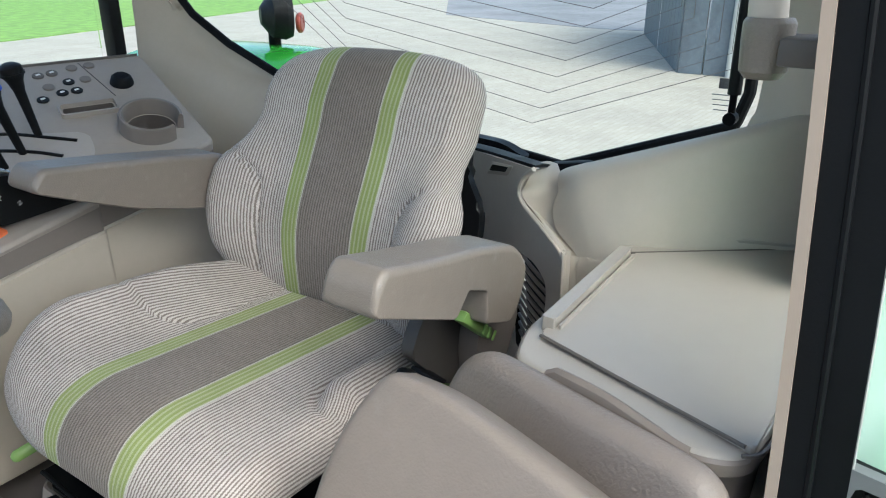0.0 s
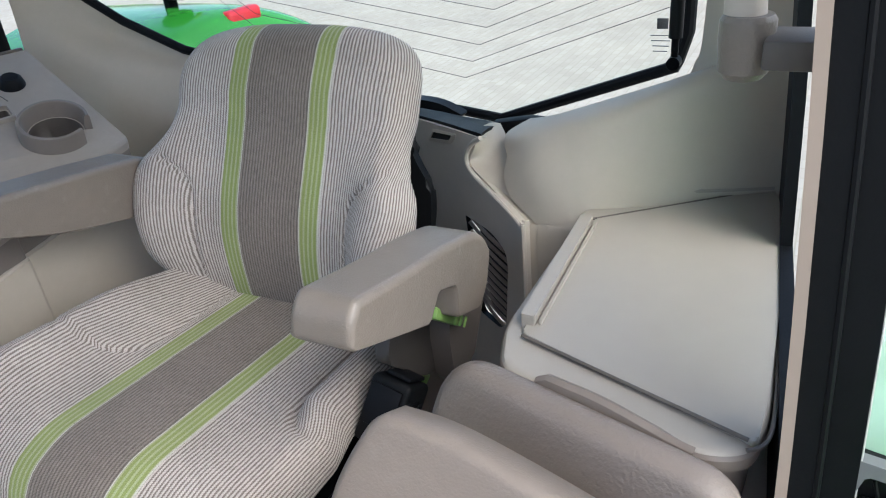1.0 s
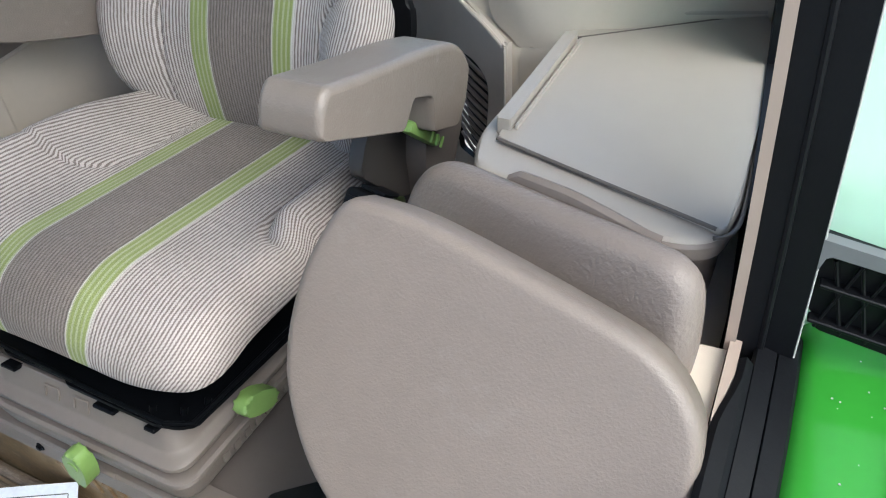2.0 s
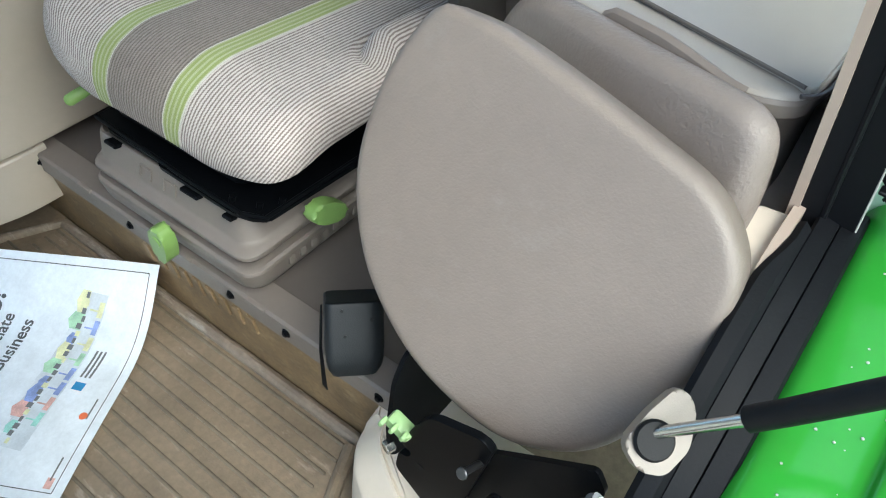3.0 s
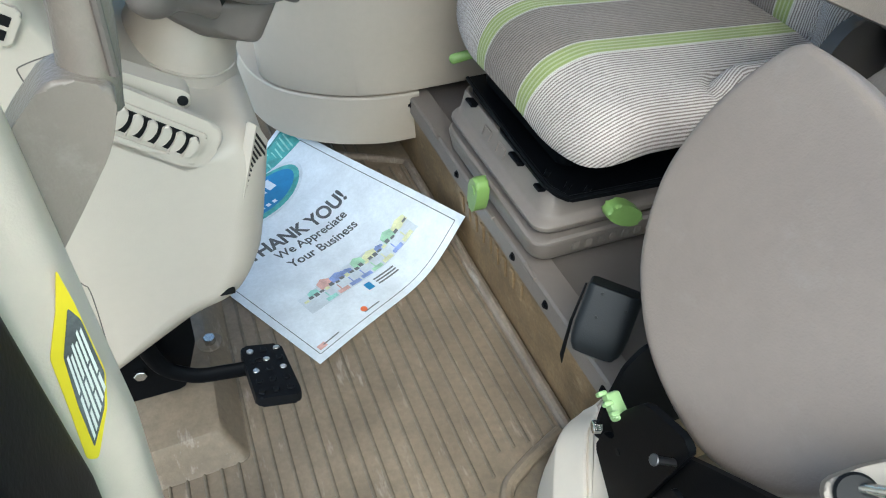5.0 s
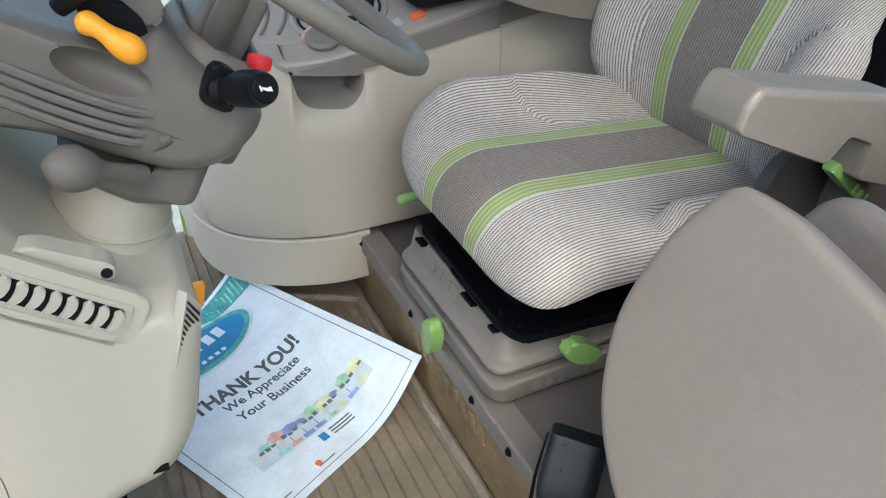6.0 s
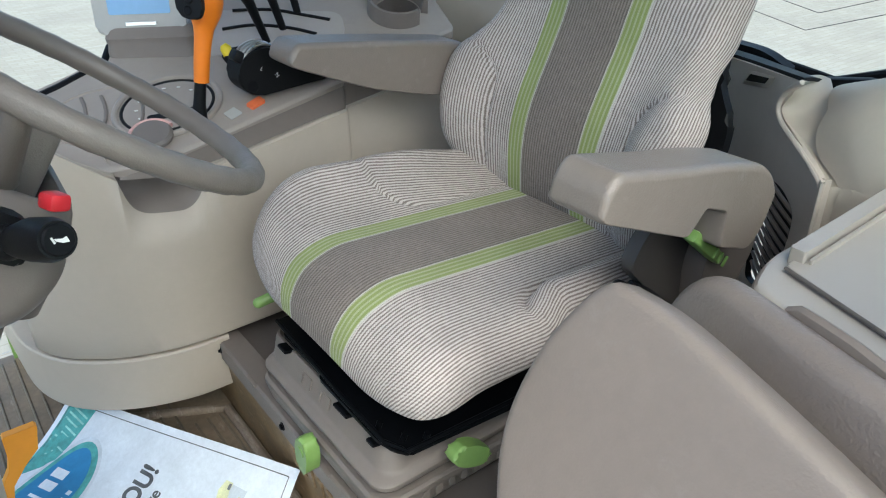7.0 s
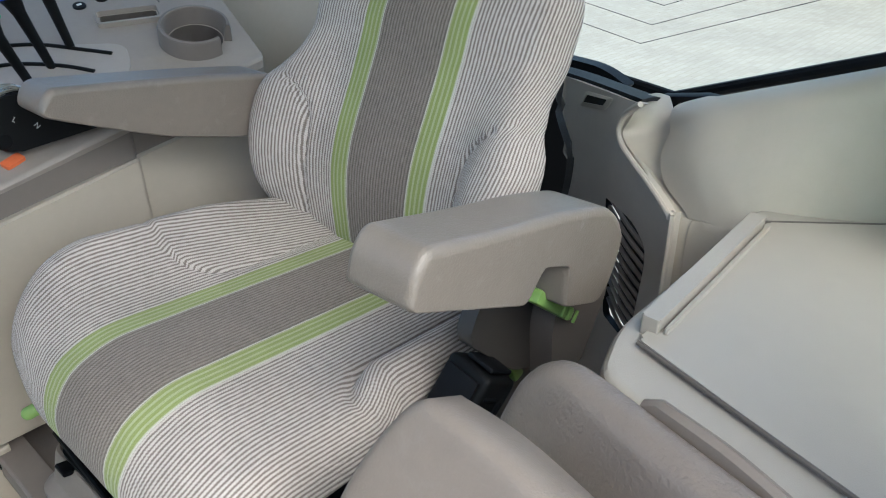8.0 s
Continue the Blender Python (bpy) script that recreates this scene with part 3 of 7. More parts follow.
    rows = [[(0.6795, -0.362, 0.20), (0.675, -0.40, 0.20), (0.676, -0.445, 0.20), (0.72, -0.55, 0.20), (0.82, -0.712, 0.20)],
            [(0.6795, -0.362, 0.60), (0.675, -0.40, 0.60), (0.676, -0.445, 0.60), (0.72, -0.55, 0.60), (0.82, -0.712, 0.62)],
            [(0.684, -0.360, 0.648), (0.677, -0.40, 0.66), (0.680, -0.445, 0.67), (0.725, -0.545, 0.67), (0.82, -0.712, 0.70)],
            [(0.712, -0.310, 0.676), (0.692, -0.37, 0.712), (0.696, -0.445, 0.742), (0.735, -0.545, 0.765), (0.82, -0.710, 0.79)],
            [(0.730, -0.290, 0.704), (0.710, -0.355, 0.746), (0.712, -0.445, 0.780), (0.745, -0.55, 0.81), (0.82, -0.708, 0.83)],
            [(0.762, -0.284, 0.729), (0.732, -0.345, 0.768), (0.724, -0.445, 0.808), (0.752, -0.555, 0.845), (0.82, -0.706, 0.87)],
            [(0.785, -0.270, 0.744), (0.756, -0.332, 0.776), (0.748, -0.447, 0.820), (0.768, -0.562, 0.862), (0.823, -0.703, 0.90)],
            [(0.815, -0.264, 0.748), (0.80, -0.325, 0.774), (0.79, -0.45, 0.822), (0.80, -0.565, 0.864), (0.85, -0.702, 0.91)],
            [(0.90, -0.270, 0.742), (0.89, -0.320, 0.755), (0.87, -0.45, 0.806), (0.87, -0.56, 0.848), (0.90, -0.700, 0.90)]]
    patch(bm, rows, 40, 48)
    thicken(bm, -0.010)
    base = setting("wall_rear_left", bm, BEIGE, "beige moulded corner panel behind the side table", "wall")
    bm = bmesh.new()
    rows = [[(0.672, -0.335, 0.20), (0.674, -0.350, 0.20), (0.682, -0.372, 0.20)],
            [(0.672, -0.335, 0.60), (0.674, -0.350, 0.60), (0.682, -0.372, 0.60)],
            [(0.674, -0.332, 0.648), (0.680, -0.348, 0.644), (0.688, -0.372, 0.650)],
            [(0.706, -0.272, 0.680), (0.716, -0.296, 0.670), (0.718, -0.325, 0.680)],
            [(0.740, -0.222, 0.702), (0.735, -0.258, 0.692), (0.742, -0.296, 0.702)],
            [(0.752, -0.206, 0.722), (0.775, -0.238, 0.712), (0.795, -0.270, 0.720)],
            [(0.750, -0.216, 0.752), (0.810, -0.222, 0.742), (0.838, -0.240, 0.734)],
            [(0.768, -0.206, 0.762), (0.835, -0.208, 0.756), (0.868, -0.216, 0.744)]]
    patch(bm, rows, 24, 44)
    thicken(bm, -0.006)
    part("scoop", bm, BEIGE, base)
    bm = bmesh.new()
    prism(bm, [(-0.190, 0.700), (-0.190, 0.738), (-0.262, 0.752), (-0.300, 0.750), (-0.27, 0.700)], YZ(0.893), 0.03, 0.003)
    setting("window_seal_corner", bm, RUBBER, "black rubber corner of the rear window seal", "seal")
    bm = bmesh.new()
    rows = [[(0.85, -0.545, 0.835), (0.815, -0.63, 0.80), (0.805, -0.700, 0.80)],
            [(0.86, -0.560, 0.875), (0.815, -0.635, 0.90), (0.805, -0.698, 0.93)],
            [(0.86, -0.570, 0.94), (0.815, -0.635, 1.0), (0.805, -0.690, 1.03)],
            [(0.86, -0.572, 1.30), (0.82, -0.635, 1.30), (0.805, -0.665, 1.30)],
            [(0.86, -0.572, 1.74), (0.82, -0.620, 1.74), (0.805, -0.630, 1.74)]]
    patch(bm, rows, 16, 20)
    thicken(bm, -0.02)
    setting("pillar_rear_left", bm, BEIGE, "beige trimmed rear corner pillar", "pillar")
    bm = bmesh.new()
    rows = [[(0.96, 0.36, 0.18), (0.86, 0.58, 0.18), (0.76, 0.99, 0.18)],
            [(0.95, 0.38, 0.60), (0.86, 0.58, 0.62), (0.77, 0.99, 0.70)],
            [(0.99, 0.50, 0.775), (0.90, 0.66, 0.78), (0.79, 0.99, 0.84)],
            [(0.978, 0.62, 0.822), (0.92, 0.80, 0.86), (0.80, 0.995, 0.94)],
            [(0.933, 0.786, 0.905), (0.885, 0.90, 0.96), (0.805, 1.0, 1.02)],
            [(0.896, 0.897, 1.0), (0.86, 0.95, 1.06), (0.81, 1.0, 1.12)],
            [(0.887, 0.93, 1.07), (0.85, 0.965, 1.2), (0.81, 1.0, 1.3)],
            [(0.88, 0.945, 1.74), (0.85, 0.97, 1.74), (0.81, 1.0, 1.74)]]
    patch(bm, rows, 16, 40)
    thicken(bm, -0.02)
    setting("pillar_rear_right", bm, BEIGE, "beige trimmed rear corner pillar", "pillar")


def win_x(y):
    return 1.02 - 0.20 * (y - 0.05) ** 2


def window():
    low = [(-0.53, 1.72), (-0.53, 0.90), (-0.512, 0.838), (-0.155, 0.700), (0.06, 0.722), (0.20, 0.738), (0.40, 0.775), (0.647, 0.838), (0.786, 0.912), (0.882, 0.985), (0.915, 1.03), (0.93, 1.09), (0.94, 1.20), (0.945, 1.72)]
    line = [(win_x(y) + 0.02, y, z) for y, z in low]
    bm = bmesh.new()
    fine = []
    for a, b in zip(line, line[1:]):
        for j in range(6):
            fine.append(Vector(a).lerp(Vector(b), j / 6))
    fine.append(Vector(line[-1]))
    tube(bm, fine, 0.011, 10)
    base = setting("window_rear", bm, RUBBER, "rear window in a black rubber seal, lower corners cut away", "window")
    bm = bmesh.new()
    n = 30
    lo, hi = [], []
    for i in range(n + 1):
        y = -0.53 + 1.475 * i / n
        z = 0.705
        for (a, za), (b, zb) in zip(low[1:-1], low[2:-1]):
            if a <= y <= b and b > a:
                z = za + (zb - za) * (y - a) / (b - a)
        lo.append(bm.verts.new((win_x(y) + 0.02, y, z)))
        hi.append(bm.verts.new((win_x(y) + 0.02, y, 1.72)))
    for i in range(n):
        bm.faces.new((lo[i], lo[i + 1], hi[i + 1], hi[i]))
    thicken(bm, 0.004)
    pane = part("pane", bm, GLASS, base)
    pane.visible_shadow = False
    for i in range(11):
        bm = bmesh.new()
        y0, z0 = -0.075 - 0.0185 * i, 0.783 + 0.035 * i
        ye = -0.515 + 0.026 * i
        pts = [(0.86, z0 + 0.46), (0.435, z0 + 0.36 * 0.3 - 0.01), (y0, z0), (ye, z0 + 0.37 * (y0 - ye))]
        if i:
            pts.append((ye, 1.66))
        tube(bm, [(win_x(y) + 0.016, y, z) for y, z in pts], 0.0007, 5)
        part("heating_wire", bm, BROWN, base)
    bm = bmesh.new()
    prism(bm, rounded([(0.20, 0.722), (0.20, 0.756), (-0.03, 0.742), (-0.085, 0.716), (-0.075, 0.708)], [0.004, 0.01, 0.03, 0.006, 0.004], 4), YZ(0.985), 0.03, 0.003)
    part("latch", bm, BLACK, base)
    bm = bmesh.new()
    rbox(bm, (win_x(-0.488), -0.488, 0.914), (0.002, 0.019, 0.018), 0.004, 3)
    part("badge", bm, INK, base)
    for i in range(4):
        bm = bmesh.new()
        rbox(bm, (win_x(-0.486), -0.486, 0.894 - 0.009 * i), (0.001, 0.036 - 0.004 * i, 0.0016), 0)
        part("print_line", bm, GREY, base)
    for y, zb, x in ((-0.525, 0.87, 0.88), (0.955, 1.06, 0.845)):
        st = thing("gas_strut", (x, y, 1.1), "black gas strut beside the rear window", "strut")
        bm = bmesh.new()
        tube(bm, [(x, y, zb + 0.04), (x, y, 1.5)], 0.011)
        part("cylinder", bm, BLACK, st)
        bm = bmesh.new()
        tube(bm, [(x, y, zb - 0.01), (x, y, zb + 0.045)], 0.006)
        disc(bm, (x - 0.012, y, zb), (1, 0, 0), 0.011, 0.024, 14)
        part("joint", bm, BLACK_STEEL, st)


def side_table():
    t = thing("side_table", (0.45, -0.6, 0.69), "taupe plastic side table over the wheel arch with raised lip", "side table")
    out = rounded([(0.335, -0.440), (0.258, -0.466), (0.242, -0.515), (0.226, -0.600), (0.203, -0.696), (0.222, -0.736), (0.28, -0.745), (0.50, -0.744), (0.80, -0.716), (0.80, -0.66), (0.70, -0.44)], [0.03, 0.03, 0.02, 0.05, 0.025, 0.025, 0.02, 0.1, 0.015, 0.03, 0.03], 6)
    mid = Vector((0.45, -0.60))

    def level(z, ins):
        return [((p - mid) * (1 - ins / (p - mid).length) + mid).to_3d() + Vector((0, 0, z)) for p in out]

    # Body, rim side and ridge carry the shaded colour, top and lips the lit one.
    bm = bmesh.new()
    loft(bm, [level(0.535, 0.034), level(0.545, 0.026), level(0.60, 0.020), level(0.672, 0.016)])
    part("body", bm, TABLE_SHADED, t, "rounded taupe side below the rim, shade put into its colour")
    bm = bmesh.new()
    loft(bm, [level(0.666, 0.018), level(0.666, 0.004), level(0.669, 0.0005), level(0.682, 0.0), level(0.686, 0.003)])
    part("rim", bm, TABLE_SHADED, t)
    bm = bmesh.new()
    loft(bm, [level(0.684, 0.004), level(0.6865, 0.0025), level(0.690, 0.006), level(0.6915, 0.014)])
    part("rim", bm, TABLE_LIT, t)
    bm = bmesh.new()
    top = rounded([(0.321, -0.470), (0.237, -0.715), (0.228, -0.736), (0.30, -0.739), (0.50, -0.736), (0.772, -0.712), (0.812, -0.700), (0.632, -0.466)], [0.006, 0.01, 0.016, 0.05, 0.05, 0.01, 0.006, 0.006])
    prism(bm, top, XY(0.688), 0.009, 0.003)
    part("top", bm, TABLE_LIT, t)
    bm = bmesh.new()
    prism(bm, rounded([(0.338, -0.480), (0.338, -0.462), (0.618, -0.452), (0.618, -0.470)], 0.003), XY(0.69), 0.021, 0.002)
    part("lip", bm, TABLE_LIT, t)
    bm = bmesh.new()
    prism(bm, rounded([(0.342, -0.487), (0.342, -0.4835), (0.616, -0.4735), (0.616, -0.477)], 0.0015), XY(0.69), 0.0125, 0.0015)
    part("lip", bm, TABLE_LIT, t)
    # low raised lip along the front edge
    bm = bmesh.new()
    rings = []
    for k in range(13):
        s = k / 12
        c = Vector((0.254, -0.512, 0)).lerp(Vector((0.211, -0.685, 0)), s)
        hh = 0.013 * smooth01(-0.01, 0.02, s) * (1 - smooth01(0.35, 1.0, s))
        d = Vector((-0.977, 0.212, 0))
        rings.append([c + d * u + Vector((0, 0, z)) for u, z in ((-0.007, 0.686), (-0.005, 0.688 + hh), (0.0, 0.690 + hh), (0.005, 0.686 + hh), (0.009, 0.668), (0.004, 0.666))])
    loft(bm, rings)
    part("ridge", bm, TABLE_SHADED, t)
    bm = bmesh.new()
    tube(bm, [(0.708, -0.482, 0.700), (0.711, -0.492, 0.706), (0.75, -0.60, 0.709), (0.806, -0.70, 0.702)], 0.0050, 8)
    part("lip", bm, TABLE_LIT, t)
    for line in ([(0.317, -0.472), (0.232, -0.728)], [(0.632, -0.464), (0.812, -0.696)]):
        bm = bmesh.new()
        tube(bm, [(x, y, 0.6958) for x, y in line], 0.0024, 6)
        part("groove", bm, BROWN, t)
    bm = bmesh.new()
    tube(bm, spline([(0.764, -0.714, 0.6925), (0.60, -0.728, 0.6925), (0.42, -0.740, 0.6925), (0.28, -0.747, 0.6925), (0.236, -0.742, 0.692), (0.222, -0.728, 0.692)], 5), 0.0024, 6)
    part("groove", bm, BROWN, t)


def far_fender():
    f = thing("right_fender", (1.5, 1.2, 0.5), "glossy green wheel arch behind the rear window with red lamp", "fender")
    bm = bmesh.new()
    rows = []
    for k in range(11):
        x = 1.12 + 0.09 * k
        z = 0.83 - 0.55 * (x - 1.45) ** 2
        rows.append([(x, 0.93, z - 0.22), (x, 0.95, z - 0.06), (x, 1.03, z), (x, 1.3, z + 0.01), (x, 1.7, z)])
    patch(bm, rows, 16, 30)
    thicken(bm, 0.01)
    part("shell", bm, GREEN, f)
    bm = bmesh.new()
    rbox(bm, (1.56, 0.985, 0.795), (0.16, 0.05, 0.05), 0.015, 3)
    part("tail_lamp", bm, RED, f, "red tail lamp")
    bm = bmesh.new()
    tube(bm, [(1.5, 1.45, 0.82), (1.5, 1.45, -1.5)], 0.05, 12)
    part("support", bm, BLACK_STEEL, f)
    l = thing("work_lamp", (1.5, 1.2, 0.84), "round black work lamp with dull red lens on the wheel arch", "lamp")
    bm = bmesh.new()
    tube(bm, [(1.52, 1.15, 0.94), (1.50, 1.165, 0.94), (1.46, 1.19, 0.94), (1.43, 1.21, 0.94)], [0.075, 0.085, 0.075, 0.03], 24)
    part("housing", bm, BLACK, l)
    bm = bmesh.new()
    disc(bm, (1.515, 1.118, 0.915), (0.5, -0.8, 0), 0.035, 0.02, 24, 0.006)
    part("lens", bm, DULL_RED, l, "dull red lens")
    bm = bmesh.new()
    tube(bm, [(1.48, 1.20, 0.82), (1.48, 1.20, 0.90)], 0.022, 12)
    part("bracket", bm, BLACK_STEEL, l)


rear_wall()
window()
side_table()
far_fender()


# ---- door opening ----
def door_side():
    bm = bmesh.new()
    loft(bm, [[Vector((x, y, z)) for x, y in ((0.202 + g, -0.755), (0.196 + g, -0.70), (0.26, -0.46), (0.60, -0.46), (0.60, -0.755))] for z, g in ((0.2, -0.05), (0.50, 0.0), (0.532, 0.008), (0.54, 0.02))])
    setting("wall_panel", bm, CREAM, "cream plastic panel below the side table", "panel")
    bm = bmesh.new()

    def slab(pts, ws):
        rings = []
        for (x, y, z), (w, d) in zip(pts, ws):
            rings.append([Vector((x, y, z)), Vector((x, y - w, z)), Vector((x + d, y - w, z)), Vector((x + d, y, z))])
        return rings

    line = [(0.19, 0.036 * z * z - 0.7725, z) for z in (0.531, 0.72, 0.85, 1.0, 1.15, 1.3, 1.5, 1.73)]
    k = len(line)
    loft(bm, slab(line, [(0.0095, 0.010)] * k))
    setting("trim", bm, TRIM, "pinkish beige edge trim of the door opening", "trim")
    bm = bmesh.new()
    loft(bm, slab([(x + 0.004, y - 0.0095, z) for x, y, z in line], [(0.020, 0.05)] * k))
    loft(bm, slab([(x + 0.009, y - 0.030, z) for x, y, z in line], [(0.030, 0.05)] * k))
    setting("door_post", bm, RUBBER, "black rubber sealed door post", "door frame")
    bm = bmesh.new()
    tube(bm, [(x + 0.006, y - 0.031, z) for x, y, z in line], 0.0035, 8)
    setting("door_seal_rib", bm, RUBBER, "raised rib of the black rubber door seal", "door seal")
    bm = bmesh.new()
    tube(bm, [(x + 0.012, y - 0.0605, z) for x, y, z in line], 0.0014, 6)
    setting("glass_trim", bm, PALE, "pale edge of the door glass behind the post", "trim")
    bm = bmesh.new()
    rings = []
    for z in (0.30, 0.50, 0.70):
        o = 0.036 * z * z - 0.0230
        rings.append([Vector((x, y + o, z)) for x, y in ((0.205, -0.750), (0.86, -0.700), (0.86, -0.715), (0.205, -0.768))])
    loft(bm, rings)
    rings = []
    for z in (0.69, 0.90, 1.10, 1.35, 1.60):
        o = 0.036 * z * z - 0.0230
        rings.append([Vector((x, y + o, z)) for x, y in ((0.62, -0.7185), (0.86, -0.700), (0.86, -0.715), (0.62, -0.734))])
    loft(bm, rings)
    setting("wall_left", bm, RUBBER, "black inner side panel behind the door post", "wall")
    bm = bmesh.new()
    low = [(0.235, 0, 0.604), (0.17, 0, 0.606), (0.09, 0, 0.60), (0.0, 0, 0.572), (-0.08, 0, 0.52), (-0.14, 0, 0.46), (-0.20, 0, 0.39), (-0.26, 0, 0.28), (-0.30, 0, 0.14), (-0.32, 0, 0.0), (-0.33, 0, -0.3)]
    strips = ((low[1:], [(-0.764, -0.05), (-0.764, -0.002), (-0.770, 0.002), (-0.783, 0.0), (-0.790, -0.008), (-0.790, -0.05)]),
              (low, [(-0.786, -0.06), (-0.786, -0.008), (-0.789, -0.005), (-0.806, -0.010), (-0.8065, -0.0125), (-0.808, -0.0105), (-0.825, -0.013), (-0.828, -0.018), (-0.828, -0.06)]))
    for pts, prof in strips:
        line = spline(pts, 5)
        rings = []
        for i, p in enumerate(line):
            d = (line[min(i + 1, len(line) - 1)] - line[max(i - 1, 0)]).normalized()
            nn = Vector((d.z, 0, -d.x))
            if nn.z < 0:
                nn = -nn
            rings.append([Vector((p.x, y - (0.011 * smooth01(0.08, 0.15, p.x) if y > -0.78 else 0), p.z)) + nn * h for y, h in prof])
        loft(bm, rings)
    seal = setting("door_seal", bm, RUBBER, "black rubber seal along the lower door opening", "door seal")
    rnd = random.Random(8)
    for x, z in ((0.12, 0.598), (0.06, 0.588), (0.045, 0.583), (-0.01, 0.563), (-0.06, 0.529), (-0.12, 0.478), (-0.17, 0.42)):
        bm = bmesh.new()
        disc(bm, (x, -0.797 - 0.004 * rnd.random(), z - 0.0085), (0, -0.25, 1), 0.0016, 0.0012, 8, 0)
        part("hole", bm, BLACK, seal)
    bm = bmesh.new()
    loft(bm, [[Vector((x, -0.764, z - 0.05)), Vector((x, -0.764, z - 0.002)), Vector((x, y, z - 0.003)), Vector((x, y, z - 0.05))] for x, y, z in ((0.092, -0.7655, 0.600), (0.11, -0.769, 0.603), (0.15, -0.7745, 0.606), (0.205, -0.7745, 0.606))])
    setting("sill_trim", bm, TRIM, "pinkish beige trim along the door sill", "trim")
    bm = bmesh.new()
    loft(bm, [[Vector((x, -0.715, z - 0.06)), Vector((x, -0.715, z - 0.022)), Vector((x, -0.74, z - 0.014)), Vector((x, -0.763, z - 0.012)), Vector((x, -0.763, z - 0.06))] for x, z in ((0.062, 0.588), (0.09, 0.597), (0.13, 0.602), (0.19, 0.603))])
    setting("sill_panel", bm, CREAM, "cream plastic panel inside the door sill", "panel")


def open_door():
    d = thing("cab_door", (0.16, -0.84, 1.0), "open glass cab door with black frame and ribbed latch bracket", "door")
    bm = bmesh.new()
    prism(bm, [(0.26, -0.80), (0.266, -0.80), (0.266, -1.60), (0.26, -1.60)], XY(0.53), 1.21, 0)
    p = part("pane", bm, HAZED_TINT, d, "green tinted glass with a painted pale haze")
    p.visible_shadow = False
    br = bmesh.new()
    prism(br, rounded([(-0.785, 0.735), (-0.86, 0.722), (-0.99, 0.700), (-0.99, 0.600), (-0.83, 0.625), (-0.822, 0.645), (-0.79, 0.668)], 0.004), YZ(0.212), 0.006, 0.001)
    b = part("bracket", br, BLACK, d, "black ribbed plastic latch bracket")
    bm = bmesh.new()
    prism(bm, rounded([(-0.782, 0.738), (-0.815, 0.730), (-0.99, 0.706), (-0.99, 0.694), (-0.82, 0.715), (-0.815, 0.695), (-0.785, 0.700)], 0.003), YZ(0.200), 0.012, 0.001)
    part("flange", bm, GREY, b, "grey top flange")
    for k in range(8):
        bm = bmesh.new()
        y = -0.838 - 0.021 * k
        for q in (1, -1):
            tube(bm, [(0.206, y - 0.0105 * q, 0.633 - 0.010 * k * 0.3), (0.206, y + 0.0105 * q, 0.708 - 0.010 * k * 0.3)], 0.0018, 6)
        part("rib", bm, BLACK, b)
    for z in (0.672, 0.632):
        bm = bmesh.new()
        rbox(bm, (0.206, -0.905, z), (0.012, 0.17, 0.004), 0.001, 1, pose(0, 0, 0, 7, 0, 0))
        part("rib", bm, BLACK, b)
    g = thing("grab_handle", (0.27, -0.69, 1.1), "beige vertical grab handle on a bracket", "handle")
    bm = bmesh.new()
    tube(bm, [(0.268, -0.682, 1.045), (0.268, -0.682, 1.06), (0.268, -0.679, 1.106), (0.268, -0.679, 1.111), (0.268, -0.679, 1.114)], [0.0145, 0.0155, 0.0150, 0.0135, 0.009], 24)
    part("tube", bm, PALE_TAUPE, g)
    bm = bmesh.new()
    tube(bm, [(0.266, -0.684, 1.024), (0.266, -0.684, 1.030), (0.266, -0.684, 1.055), (0.266, -0.684, 1.068), (0.266, -0.684, 1.072)], [0.014, 0.019, 0.0205, 0.0205, 0.018], 22)
    part("socket", bm, ARMREST, g)
    bm = bmesh.new()
    rbox(bm, (0.262, -0.728, 1.048), (0.05, 0.06, 0.022), 0.003)
    part("bracket", bm, BROWN, g, "dark brown bracket")
    st = thing("door_strut", (-0.07, -0.77, 0.53), "black gas strut of the door on a beige mount", "strut")
    bm = bmesh.new()
    tube(bm, [(-0.074, -0.763, 0.549), (-0.062, -0.820, 0.612)], 0.0050, 14)
    disc(bm, (-0.0735, -0.7635, 0.5465), (-0.45, -0.45, 0.77), 0.006, 0.006, 14)
    part("rod", bm, STEEL, st)
    bm = bmesh.new()
    tube(bm, [(-0.063, -0.816, 0.608), (-0.060, -0.833, 0.629), (0.008, -1.15, 1.03)], 0.0098, 16)
    part("cylinder", bm, BLACK, st)
    bm = bmesh.new()
    mm = axes((-0.0726, -0.760, 0.5376), (0.86, -0.24, 0.36), (-0.25, -0.86, -0.44), (-0.45, -0.45, 0.77))
    prism(bm, rounded([(-0.024, -0.015), (0.010, -0.018), (0.044, -0.016), (0.048, 0.004), (0.020, 0.025), (-0.010, 0.026), (-0.026, 0.010)], 0.008), mm @ Matrix.Translation((0, 0, -0.004)), 0.014, 0.003)
    part("mount", bm, MOUNT, st, "beige plastic mount")
    bm = bmesh.new()
    disc(bm, mm @ Vector((-0.001, 0, 0.009)), (-0.45, -0.45, 0.77), 0.0170, 0.006, 24, 0.002)
    part("socket", bm, BLACK, st)


